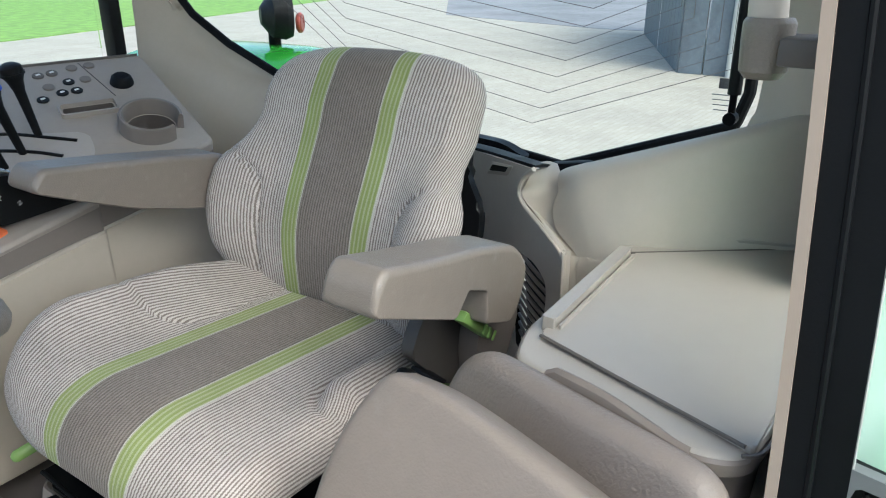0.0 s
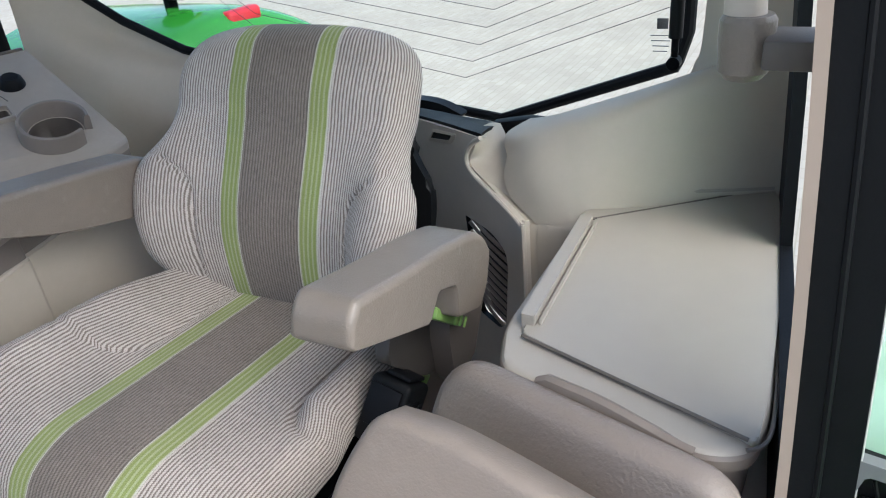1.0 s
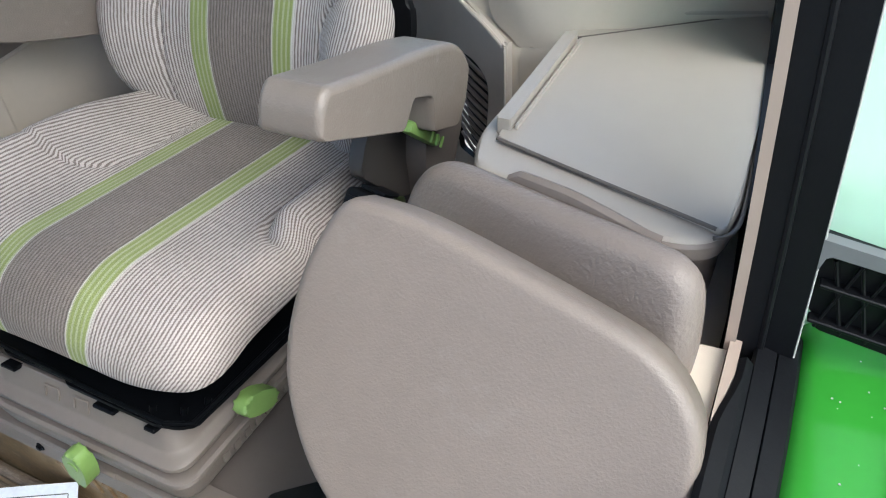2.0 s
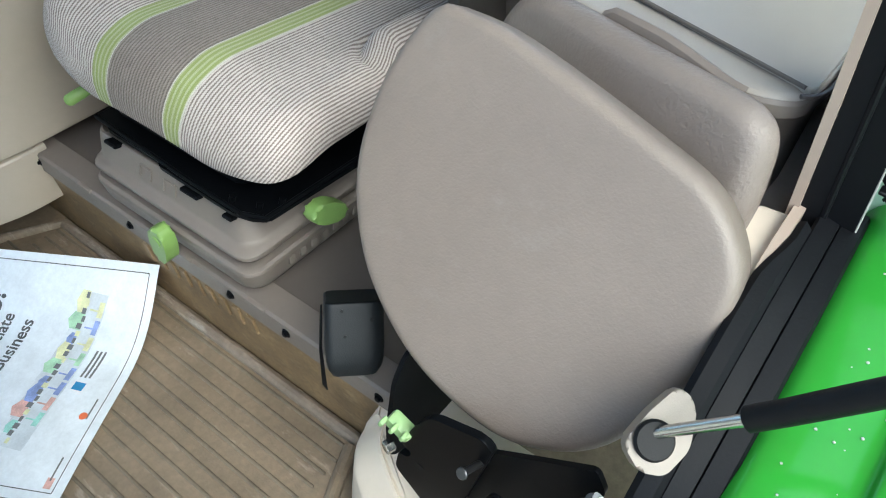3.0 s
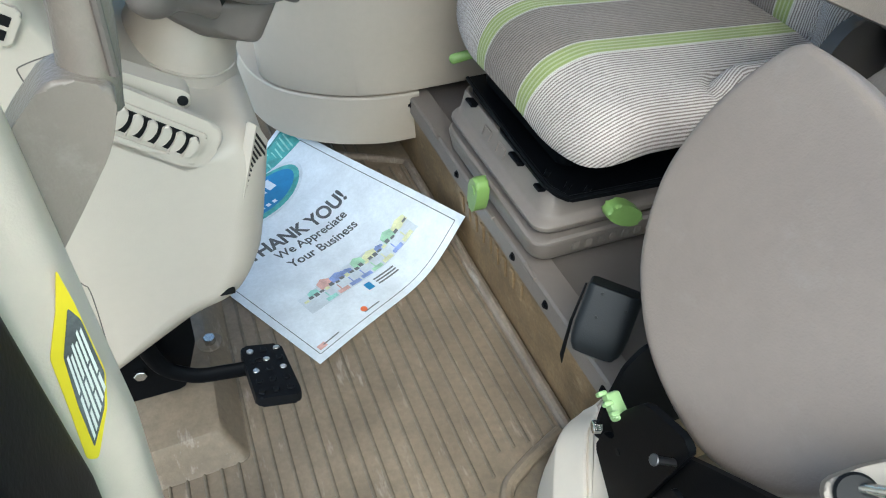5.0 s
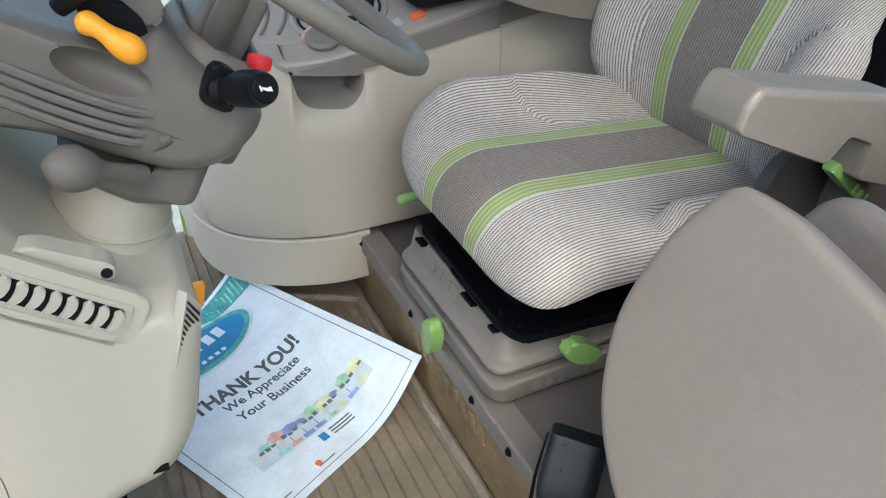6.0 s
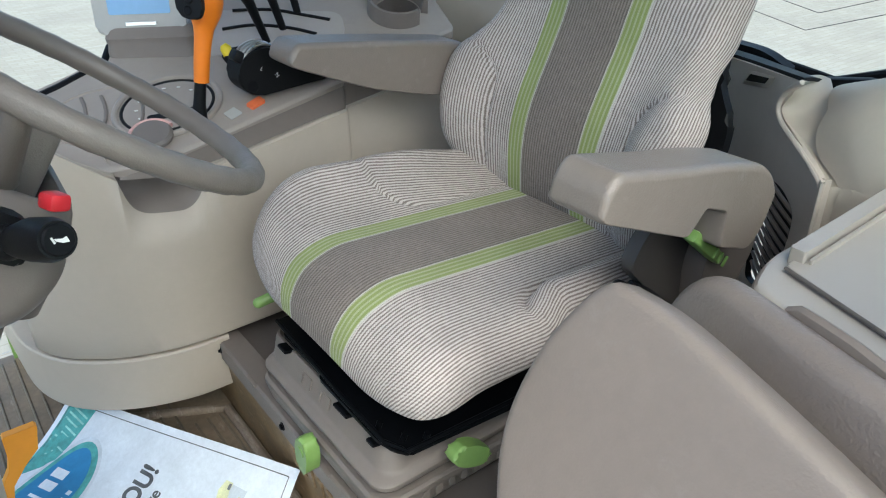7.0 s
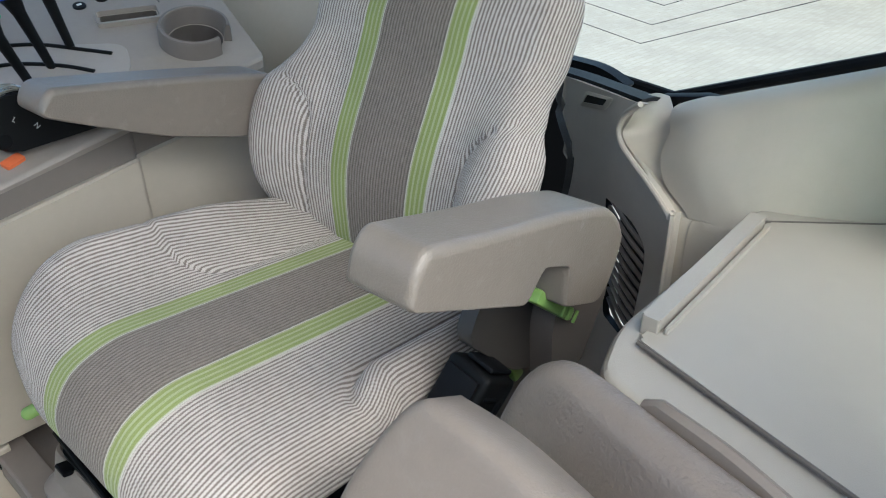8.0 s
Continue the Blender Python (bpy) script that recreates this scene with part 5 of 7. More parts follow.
# ---- folded passenger seat ----
def passenger_seat():
    s = thing("passenger_seat", (0.1, -0.55, 0.3), "folded taupe vinyl passenger seat on black steel plates", "folding seat")
    fr = axes((0.107, -0.41, 0.72), (0, -1, 0), (-0.47, 0, -0.883), (-0.883, 0, 0.47))
    pts = [(0.00, -0.008), (0.08, -0.002), (0.24, 0.038), (0.31, 0.064), (0.35, 0.11), (0.357, 0.16), (0.355, 0.22), (0.315, 0.315), (0.26, 0.362), (0.19, 0.378), (0.09, 0.355), (0.01, 0.30), (-0.035, 0.235), (-0.055, 0.165), (-0.048, 0.08), (-0.02, 0.01)]
    loop = [Vector((p.x, p.y)) for p in spline([(*p, 0) for p in pts] + [(*pts[0], 0)], 6)][:-1]

    def h(u, v):
        return 0.006 - 0.05 * ((u - 0.15) ** 2 + 0.6 * (v - 0.19) ** 2)

    bm = bmesh.new()
    pillow(bm, loop, fr, 0.014, 0.060, h, 16, 0.0, (0.15, 0.18))
    part("cushion", bm, VINYL, s, "smooth taupe vinyl cushion, folded up", 60)
    a = Vector((0.243, -0.448, 0.695))
    ux = Vector((-0.28, -1, 0)).normalized()
    nn = (Vector((-1, 0.28, 0)).normalized() + Vector((0, 0, 0.3))).normalized()
    vx = nn.cross(ux)
    fr = axes(a, ux, vx if vx.z < 0 else -vx, nn)
    pts = [(-0.062, 0.075), (-0.053, 0.040), (-0.036, 0.014), (-0.010, 0.0), (0.03, -0.004), (0.14, -0.004), (0.242, -0.003), (0.272, 0.002), (0.290, 0.018), (0.299, 0.05), (0.304, 0.10), (0.298, 0.20), (0.26, 0.33), (0.0, 0.33), (-0.05, 0.22), (-0.064, 0.12)]
    loop = [Vector((p.x, p.y)) for p in spline([(*p, 0) for p in pts] + [(*pts[0], 0)], 6)][:-1]
    bm = bmesh.new()
    pillow(bm, loop, fr, 0.024, 0.042, lambda u, v: 0.012 - 0.12 * (u - 0.12) ** 2 * smooth01(0.3, 0.0, v), 14, 0.0, (0.12, 0.16))
    part("backrest", bm, VINYL_DARK, s, "grained dark taupe vinyl backrest", 60)
    # steel plates
    bm = bmesh.new()
    prism(bm, rounded([(-0.575, 0.212), (-0.590, 0.203), (-0.621, 0.221), (-0.646, 0.219), (-0.706, 0.267), (-0.718, 0.325), (-0.748, 0.465), (-0.735, 0.49), (-0.66, 0.43), (-0.575, 0.36)], 0.006), YZ(-0.098), 0.006, 0.001)
    part("front_plate", bm, BLACK_STEEL, s)
    bm = bmesh.new()
    prism(bm, rounded([(-0.096, 0.24), (-0.094, 0.30), (-0.078, 0.375), (-0.055, 0.405), (0.06, 0.405), (0.06, 0.21), (-0.06, 0.21)], 0.01), XZ(-0.490), 0.006, 0.001)
    part("side_plate", bm, BLACK_STEEL, s)
    bm = bmesh.new()
    disc(bm, (-0.098, -0.648, 0.264), (-1, 0, 0), 0.012, 0.006, 20)
    part("bolt", bm, ZINC, s, "zinc plated bolt")
    bm = bmesh.new()
    lv = axes((-0.134, 0, 0), (0, -0.34, 0.94), (0, -0.94, -0.34), (-1, 0, 0))
    prism(bm, rounded([(0.405, 0.478), (0.405, 0.496), (0.62, 0.496), (0.62, 0.478)], 0.008), lv, 0.006, 0.0015)
    lever = part("lever", bm, BLACK_STEEL, s, "black steel release lever")
    bm = bmesh.new()
    prism(bm, rounded([(0.45, 0.484), (0.45, 0.488), (0.56, 0.488), (0.56, 0.484)], 0.001), lv @ Matrix.Translation((0, 0, 0.0055)), 0.001, 0)
    part("slot", bm, RUBBER, lever)
    bm = bmesh.new()
    disc(bm, lv @ Vector((0.442, 0.488, -0.012)), (-1, 0, 0), 0.014, 0.010, 18)
    part("washer", bm, STEEL, s)
    bm = bmesh.new()
    tube(bm, [(-0.10, -0.628, 0.392), (-0.136, -0.624, 0.414)], 0.0040, 12)
    disc(bm, (-0.135, -0.624, 0.413), (-0.83, 0.1, 0.5), 0.0065, 0.003, 14)
    part("pin", bm, DARK_STEEL, s, "grey steel pin")
    bm = bmesh.new()
    prism(bm, rounded([(-0.509, 0.257), (-0.516, 0.296), (-0.532, 0.302), (-0.536, 0.318), (-0.522, 0.324), (-0.540, 0.375), (-0.564, 0.418), (-0.626, 0.440), (-0.640, 0.43), (-0.590, 0.206), (-0.573, 0.194)], [0.006, 0.003, 0.003, 0.003, 0.003, 0.01, 0.01, 0.006, 0.004, 0.006, 0.006], 4), YZ(-0.109), 0.009, 0.0015)
    part("front_plate", bm, BLACK_STEEL, s)
    bm = bmesh.new()
    disc(bm, (-0.1085, -0.548, 0.300), (-1, 0, 0), 0.005, 0.0012, 12, 0)
    part("hole", bm, RUBBER, s)
    bm = bmesh.new()
    disc(bm, (-0.090, -0.490, 0.262), (-0.9, 0.3, 0), 0.009, 0.012, 6)
    part("bolt", bm, STEEL, s)
    bm = bmesh.new()
    rbox(bm, (-0.106, -0.520, 0.354), (0.020, 0.034, 0.018), 0.005, 2, pose(0, 0, 0, 25, 0, 0))
    for y in (-0.502, -0.517, -0.532):
        rbox(bm, (-0.118, y - 0.003, 0.364), (0.012, 0.006, 0.012), 0.003, 2, pose(0, 0, 0, 25, 0, 0))
    part("clip", bm, PALE_GREEN, s, "pale green plastic clip")
    b = thing("belt_buckle", (-0.12, -0.74, 0.42), "grey and black seat belt buckle with red button", "seat belt buckle")
    r, u, d = Vector((0.773, -0.634, 0.031)), Vector((0.471, 0.606, 0.641)), Vector((0.425, 0.481, -0.767))
    nn = (r * 0.36 + u * 0.25 - d).normalized()
    e1 = r * 0.78 + u * 0.61
    e1 = (e1 - nn * e1.dot(nn)).normalized()
    e2 = nn.cross(e1)
    m = axes((-0.1375, -0.7597, 0.4817), e1, e2, nn)
    bm = bmesh.new()
    prism(bm, rounded([(-0.023, -0.015), (0.023, -0.015), (0.023, 0.016), (-0.023, 0.016)], 0.005), m @ Matrix.Translation((0, 0, -0.075)), 0.064, 0.004)
    part("housing", bm, BLACK, b)
    bm = bmesh.new()
    o = rounded([(-0.025, -0.0165), (0.025, -0.0165), (0.025, 0.0175), (-0.025, 0.0175)], 0.004, 3)
    i = rounded([(-0.018, -0.012), (0.018, -0.012), (0.018, 0.0125), (-0.018, 0.0125)], 0.003, 3)
    loft(bm, [[m @ Vector((p.x, p.y, z)) for p in q] for q, z in ((i, -0.011), ([p * 0.97 for p in o], -0.012), (o, -0.009), (o, 0.0), (i, 0.0), (i, -0.011))], False)
    part("rim", bm, GREY, b)
    bm = bmesh.new()
    rbox(bm, m @ Vector((0.0, -0.0045, -0.007)), (0.0345, 0.0145, 0.012), 0.002, 1, m.to_3x3().to_4x4())
    part("button", bm, RED, b, "red release button")
    bm = bmesh.new()
    rbox(bm, m @ Vector((-0.020, -0.004, -0.088)), (0.022, 0.008, 0.05), 0.002, 1, m.to_3x3().to_4x4())
    part("tongue", bm, BLACK_STEEL, b)
    for x, y in ((-0.0205, 0.009), (0.0205, 0.009)):
        bm = bmesh.new()
        disc(bm, m @ Vector((x, y, -0.001)), nn, 0.0036, 0.003, 12, 0.0008)
        part("rivet", bm, WHITE, b)
    bm = bmesh.new()
    rbox(bm, m @ Vector((0.004, 0.006, -0.010)), (0.026, 0.005, 0.006), 0.001, 1, m.to_3x3().to_4x4())
    part("latch", bm, STEEL, b)
    c = thing("belt_reel", (-0.03, -0.39, 0.33), "black plastic seat belt reel beside the seat", "belt reel")
    bm = bmesh.new()
    drum = rounded([(-0.040, -0.036), (-0.040, 0.036), (0.040, 0.036), (0.040, -0.036)], [0.012, 0.010, 0.014, 0.026], 7)
    rm = axes((-0.040, -0.382, 0.274), (0.69, -0.66, -0.10), Vector((0.45, 0.35, 0.82)).normalized().cross(Vector((0.69, -0.66, -0.10)).normalized()), (0.45, 0.35, 0.82))
    loft(bm, [[rm @ Vector((p.x * k, p.y * k + 0.010 * (1 - k), z)) for p in drum] for k, z in ((0.50, -0.008), (0.76, -0.004), (0.91, 0.006), (0.975, 0.018), (1.0, 0.034), (0.985, 0.088), (0.965, 0.093), (0.90, 0.095))])
    part("housing", bm, REEL, c)
    for y, z in ((-0.012, 0.085), (0.012, 0.072), (-0.010, 0.052)):
        bm = bmesh.new()
        disc(bm, rm @ Vector((y * 1.6 + 0.002, -0.0355, z)), rm.to_3x3() @ Vector((0, -1, 0)), 0.0022, 0.0015, 8, 0)
        part("rivet", bm, RUBBER, c)
    bm = bmesh.new()
    tube(bm, [rm @ Vector((-0.043, -0.012, 0.088)), rm @ Vector((-0.045, -0.012, 0.03)), Vector((-0.070, -0.352, 0.245)), Vector((-0.062, -0.345, 0.212))], [0.002, 0.003, 0.004, 0.001], 8, flat=0.5)
    part("strap", bm, BLACK, c)


def wheel_arch_cover():
    plan = rounded([(0.05, -0.372), (-0.058, -0.372), (-0.104, -0.402), (-0.152, -0.480), (-0.200, -0.58), (-0.262, -0.72), (-0.29, -0.80), (0.05, -0.80)], [0.01, 0.03, 0.04, 0.06, 0.06, 0.06, 0.01, 0.01], 5)
    k = len(plan)

    def level(z, g):
        out = []
        for i in range(k):
            d = (plan[(i + 1) % k] - plan[i - 1]).normalized()
            n = Vector((-d.y, d.x))
            w = g * smooth01(0.0, -0.05, plan[i].x) * smooth01(-0.795, -0.76, plan[i].y)
            out.append(Vector((plan[i].x + n.x * w, plan[i].y + n.y * w, z)))
        return out

    bm = bmesh.new()
    loft(bm, [level(z, g) for z, g in ((-0.01, 0.0), (0.03, 0.002), (0.118, 0.012), (0.124, 0.014), (0.129, 0.018), (0.166, 0.044), (0.170, 0.048), (0.1715, 0.052), (0.1685, 0.0535), (0.1695, 0.0545), (0.172, 0.056))])
    setting("wheel_arch_cover", bm, CREAM, "beige plastic cover over the wheel arch beside the mat", "panel", 22)


passenger_seat()
wheel_arch_cover()


# ---- control console on the far side ----
def ztop(x, y):
    return 0.674 + 0.184 * (x - 0.159) + 0.386 * (y - 0.516)


TOP_N = Vector((-0.184, -0.386, 1)).normalized()
TOP_X = Vector((1, 0, 0.184)).normalized()
TOP_Y = TOP_N.cross(TOP_X)


def on_top(x, y, up=0.0, turn=0.0):
    """A frame lying on the console's sloping top."""
    m = axes(Vector((x, y, ztop(x, y))) + TOP_N * up, TOP_X, TOP_Y, TOP_N)
    return m @ pose(0, 0, 0, 0, 0, turn)


def flat_text(body, size, m, material, name, parent, offset=0.0):
    """Letters lying on a frame."""
    cu = bpy.data.curves.new(name, "FONT")
    cu.body, cu.size, cu.offset = body, size, offset
    ob = bpy.data.objects.new(name, cu)
    me = bpy.data.meshes.new_from_object(ob)
    bpy.data.objects.remove(ob)
    bm = bmesh.new()
    bm.from_mesh(me)
    bpy.data.meshes.remove(me)
    bmesh.ops.transform(bm, matrix=m, verts=bm.verts)
    return part(name, bm, material, parent, "", 0)


def console():
    c = thing("console", (0.2, 0.7, 0.12), "beige and taupe control console with levers and switches", "console")
    plan = [(0.62, 0.475), (0.335, 0.475), (0.33, 0.462), (0.05, 0.452), (-0.08, 0.452), (-0.20, 0.49), (-0.30, 0.57), (-0.335, 0.665), (-0.25, 0.715), (-0.143, 0.728), (-0.045, 0.752), (-0.01, 0.83), (0.03, 0.95), (0.42, 0.95), (0.70, 0.845)]
    rad = [0.01, 0.004, 0.006, 0.05, 0.08, 0.08, 0.08, 0.06, 0.04, 0.05, 0.04, 0.04, 0.01, 0.05, 0.02]

    def ring(z, g, fn=None, rear=0.0):
        pts = [(x + (g if x < 0 else 0), y + (g if y < 0.8 else 0)) for x, y in plan]
        q = rounded(pts, rad, 5)
        return [Vector((p[0], p[1], fn(p[0], p[1]) if fn else z)) for p in q]

    def low(z, g):
        q = rounded([(0.004, 0.452 + g), (-0.08, 0.452 + g), (-0.20 + g, 0.49 + g), (-0.30 + g, 0.57 + g), (-0.345 + g, 0.68), (-0.36 + g, 0.95), (0.004, 0.95)], [0.004, 0.08, 0.08, 0.08, 0.08, 0.01, 0.01], 6)
        return [Vector((p[0], p[1], z)) for p in q]

    bm = bmesh.new()
    loft(bm, [low(0.100, 0.002), low(0.112, 0.0), low(0.218, 0.0), low(0.222, 0.003)])
    part("skirt", bm, BEIGE, c)
    band = lambda x, y: 0.575 + 0.155 * x if x > 0 else min(0.655, 0.575 - 0.10 * x + 0.65 * max(0.0, -0.13 - x))
    bm = bmesh.new()
    loft(bm, [ring(0.2235, 0.008), ring(0.2265, 0.004), ring(0.23, 0.002), ring(0.30, 0.001), ring(0.45, 0.004), ring(0, 0.008, band), ring(0, 0.014, lambda x, y: band(x, y) + 0.003)])
    body = part("body", bm, BEIGE, c)
    t = bmesh.new()
    out = rounded([(-0.140, 0.69), (-0.132, 0.586), (-0.116, 0.525), (-0.02, 0.512), (0.012, 0.55), (0.02, 0.69)], [0.0, 0.03, 0.04, 0.04, 0.03, 0.0], 6)
    prism(t, out, XZ(0.40), 0.15, 0)
    cut(body, t, TAUPE)
    # Split from the top so the side stays darker than the lit surface.
    bm = bmesh.new()
    loft(bm, [ring(0, 0.016, lambda x, y: band(x, y) + 0.001), ring(0, 0.018, lambda x, y: min(ztop(x, 0.47), ztop(x, y)) - 0.012)], False)
    part("band", bm, TAUPE, c, "taupe band below the top")
    bm = bmesh.new()
    loft(bm, [ring(0, 0.018, lambda x, y: min(ztop(x, 0.47), ztop(x, y)) - 0.012), ring(0, 0.016, lambda x, y: ztop(x, y) - 0.006), ring(0, 0.018, lambda x, y: ztop(x, y) - 0.001), ring(0, 0.023, ztop)])
    top = part("top", bm, CONSOLE_TOP_LIT, c)
    bm = bmesh.new()
    tube(bm, [Vector((x, y, ztop(x, y) - 0.006)) for x, y in ((-0.22, 0.724), (-0.143, 0.735), (-0.09, 0.748), (-0.045, 0.762), (-0.02, 0.80))], 0.010, 10)
    part("edge_seal", bm, RUBBER, c, "black rubber edge seal")
    # tray and cup recesses
    t = bmesh.new()
    prism(t, rounded([(-0.052, -0.016), (0.052, -0.016), (0.052, 0.016), (-0.052, 0.016)], 0.008), on_top(0.481, 0.722, -0.03, -22), 0.08, 0)
    cut(top, t, BROWN)
    # Cup recess takes a darker brown: the shade inside is put into the colour.
    t = bmesh.new()
    prism(t, [(0.05 * math.cos(i * math.pi / 16), 0.05 * math.sin(i * math.pi / 16)) for i in range(32)], on_top(0.545, 0.60, -0.05), 0.1, 0)
    cut(top, t, BROWN)

    def add(name, build, material, parent=c, label="", sm=35):
        b = bmesh.new()
        build(b)
        return part(name, b, material, parent, label, sm)

    def frame_ring(b, w, d, t0, hh, m, r=0.01):
        o = rounded([(-w, -d), (w, -d), (w, d), (-w, d)], r, 4)
        i = rounded([(-w + t0, -d + t0), (w - t0, -d + t0), (w - t0, d - t0), (-w + t0, d - t0)], r * 0.7, 4)
        loft(b, [[m @ Vector((p.x, p.y, z)) for p in q] for q, z in ((i, -0.004), (o, -0.004), (o, hh * 0.6), ([p * 0.985 for p in o], hh), ([p * 1.02 for p in i], hh), (i, -0.004))], False)

    add("tray_rim", lambda b: frame_ring(b, 0.060, 0.024, 0.006, 0.010, on_top(0.481, 0.722, 0, -22)), CONSOLE_TOP_LIT)

    def cup(b):
        m = on_top(0.545, 0.60)
        seg = 40
        prof = [(0.050, -0.02), (0.068, -0.02), (0.066, 0.030), (0.064, 0.035), (0.059, 0.036), (0.056, 0.032)]
        for k in range(seg):
            a = radians(-40 + 320 * k / (seg - 1))
            vs = [b.verts.new(m @ Vector((r * math.cos(a), r * math.sin(a), z))) for r, z in prof]
            if k:
                for i in range(len(prof)):
                    j = (i + 1) % len(prof)
                    b.faces.new((last[i], last[j], vs[j], vs[i]))
            else:
                b.faces.new(vs[::-1])
            last = vs
        b.faces.new(last)

    add("cup_holder", cup, TAUPE, c, "open-sided round cup holder")
    add("cup_clip", lambda b: rbox(b, (0.578, 0.643, 0.808), (0.004, 0.018, 0.02), 0.002, 1, pose(0, 0, 0, 20, 0, 35)), BROWN)
    # selector plate with slots, console taupe paled for the light on it
    add("selector_plate", lambda b: prism(b, rounded([(-0.16, -0.075), (0.11, -0.075), (0.145, -0.02), (0.14, 0.06), (-0.16, 0.085)], 0.03), on_top(0.285, 0.672, -0.001, -28), 0.0022, 0.001), PLATE_LIT)
    for pts in (((0.160, 0.668), (0.20, 0.658), (0.232, 0.64)), ((0.190, 0.730), (0.254, 0.709), (0.314, 0.663), (0.351, 0.62)), ((0.236, 0.775), (0.307, 0.738), (0.364, 0.683), (0.40, 0.646))):
        add("slot", lambda b: tube(b, [Vector((p.x, p.y, ztop(p.x, p.y))) + TOP_N * 0.0015 for p in spline([(*q, 0) for q in pts], 5)], 0.0042, 8), BLACK)
    for (bx, by), tip, ringm in (((0.252, 0.652), (0.205, 0.640, 0.868), RING_GREEN), ((0.300, 0.671), (0.252, 0.655, 0.905), RING_BLUE), ((0.352, 0.701), (0.318, 0.690, 0.925), BLACK)):
        b0 = Vector((bx, by, ztop(bx, by)))
        tp = Vector(tip)
        d = (tp - b0).normalized()
        lv = add("valve_lever", lambda b: tube(b, [b0 - d * 0.005, b0.lerp(tp, 0.4), b0.lerp(tp, 0.72)], [0.0075, 0.009, 0.011], 12), BLACK, c, "black control lever")
        add("knob", lambda b: tube(b, [b0.lerp(tp, 0.68), b0.lerp(tp, 0.8), b0.lerp(tp, 0.9), tp, tp + d * 0.006], [0.011, 0.015, 0.022, 0.021, 0.012], 16), BLACK, lv)
        add("ring", lambda b: tube(b, [b0.lerp(tp, 0.89), b0.lerp(tp, 0.92)], 0.0232, 20), ringm, lv, "coloured marking ring")
    # shuttle gate and orange lever
    m = on_top(0.008, 0.580)
    add("gate_ring", lambda b: tube(b, [m @ Vector((0.098 * math.cos(a), 0.078 * math.sin(a), 0.003)) for a in (2 * math.pi * i / 48 for i in range(48))], 0.006, 10, True), CONSOLE_TOP_LIT)
    add("gate_groove", lambda b: tube(b, [m @ Vector((0.086 * math.cos(a), 0.067 * math.sin(a), 0.0022)) for a in (2 * math.pi * i / 48 for i in range(48))], 0.0035, 8, True), BLACK)
    add("gate_plate", lambda b: prism(b, [(0.094 * math.cos(a), 0.074 * math.sin(a)) for a in (2 * math.pi * i / 40 for i in range(40))], m, 0.0036, 0.001), CONSOLE_TOP_LIT)
    add("gate_slot", lambda b: prism(b, rounded([(-0.05, -0.022), (0.045, -0.05), (0.055, -0.035), (-0.045, -0.008)], 0.005), m, 0.0050, 0.0005), BLACK)
    for k in range(7):
        a = radians(20 + 28 * k)
        add("mark", lambda b: rbox(b, m @ Vector((0.058 * math.cos(a), 0.05 * math.sin(a), 0.004)), (0.006, 0.006, 0.001), 0), WHITE)
    lv = add("gear_lever", lambda b: tube(b, [(0.036, 0.505, 0.655), (0.042, 0.503, 0.69), (0.053, 0.50, 0.745)], [0.016, 0.011, 0.010], 14), BLACK, c, "gear lever with black shaft and orange grip")
    add("grip", lambda b: tube(b, spline([(0.051, 0.50, 0.728), (0.059, 0.50, 0.770), (0.069, 0.50, 0.812), (0.076, 0.50, 0.842), (0.076, 0.50, 0.872), (0.070, 0.50, 0.897), (0.061, 0.50, 0.911)], 4),
                               [0.0135, 0.0135, 0.0137, 0.014, 0.0142, 0.0145, 0.015, 0.0155, 0.0165, 0.018, 0.021, 0.024, 0.028, 0.031, 0.0335, 0.035, 0.035, 0.0345, 0.033, 0.031, 0.0285, 0.025, 0.020, 0.013, 0.004], 20), ORANGE, lv, "bright orange grip")
    pd = Vector((-0.72, -0.66, 0.2)).normalized()
    pc = Vector((0.069, 0.497, 0.868)) + pd * 0.022
    px = pd.cross(Vector((0, 0, 1))).normalized()
    pm = axes(pc, px, pd.cross(px) * -1, pd)
    pad = add("keypad", lambda b: prism(b, rounded([(-0.022, -0.034), (0.020, -0.03), (0.027, 0.0), (0.020, 0.034), (-0.022, 0.034)], 0.018, 6), pm, 0.012, 0.004), BLACK, lv, "black keypad")
    for x, y in ((0.0, 0.018), (0.0, 0.0), (0.003, -0.018)):
        add("button", lambda b: disc(b, pm @ Vector((x, y, 0.011)), pd, 0.008, 0.004, 16, 0.002), RUBBER, lv)
    # hand throttle
    q = add("throttle_housing", lambda b: prism(b, rounded([(0.114, 0.716), (0.124, 0.752), (0.150, 0.772), (0.192, 0.772), (0.228, 0.747), (0.312, 0.710), (0.310, 0.696), (0.142, 0.684)], [0.015, 0.02, 0.02, 0.03, 0.05, 0.01, 0.008, 0.02], 5), XZ(0.488), 0.06, 0.006), BLACK, c, "black hand throttle housing with steel ridges")
    for k in range(4):
        add("ridge", lambda b: tube(b, [(0.172 + 0.046 * math.cos(a), 0.497 + 0.013 * k, 0.731 + 0.046 * math.sin(a)) for a in (radians(35 + 10 * i) for i in range(12))], 0.0032, 8), STEEL, q)
    add("thumb_lever", lambda b: rbox(b, (0.128, 0.51, 0.760), (0.024, 0.03, 0.022), 0.006, 2, pose(0, 0, 0, 0, 35, 0)), BLACK, q)
    flat_text("N", 0.011, axes((0.186, 0.4855, 0.722), (0.5, 0, -0.87), (0.87, 0, 0.5), (0, -1, 0)), WHITE, "letter", q)
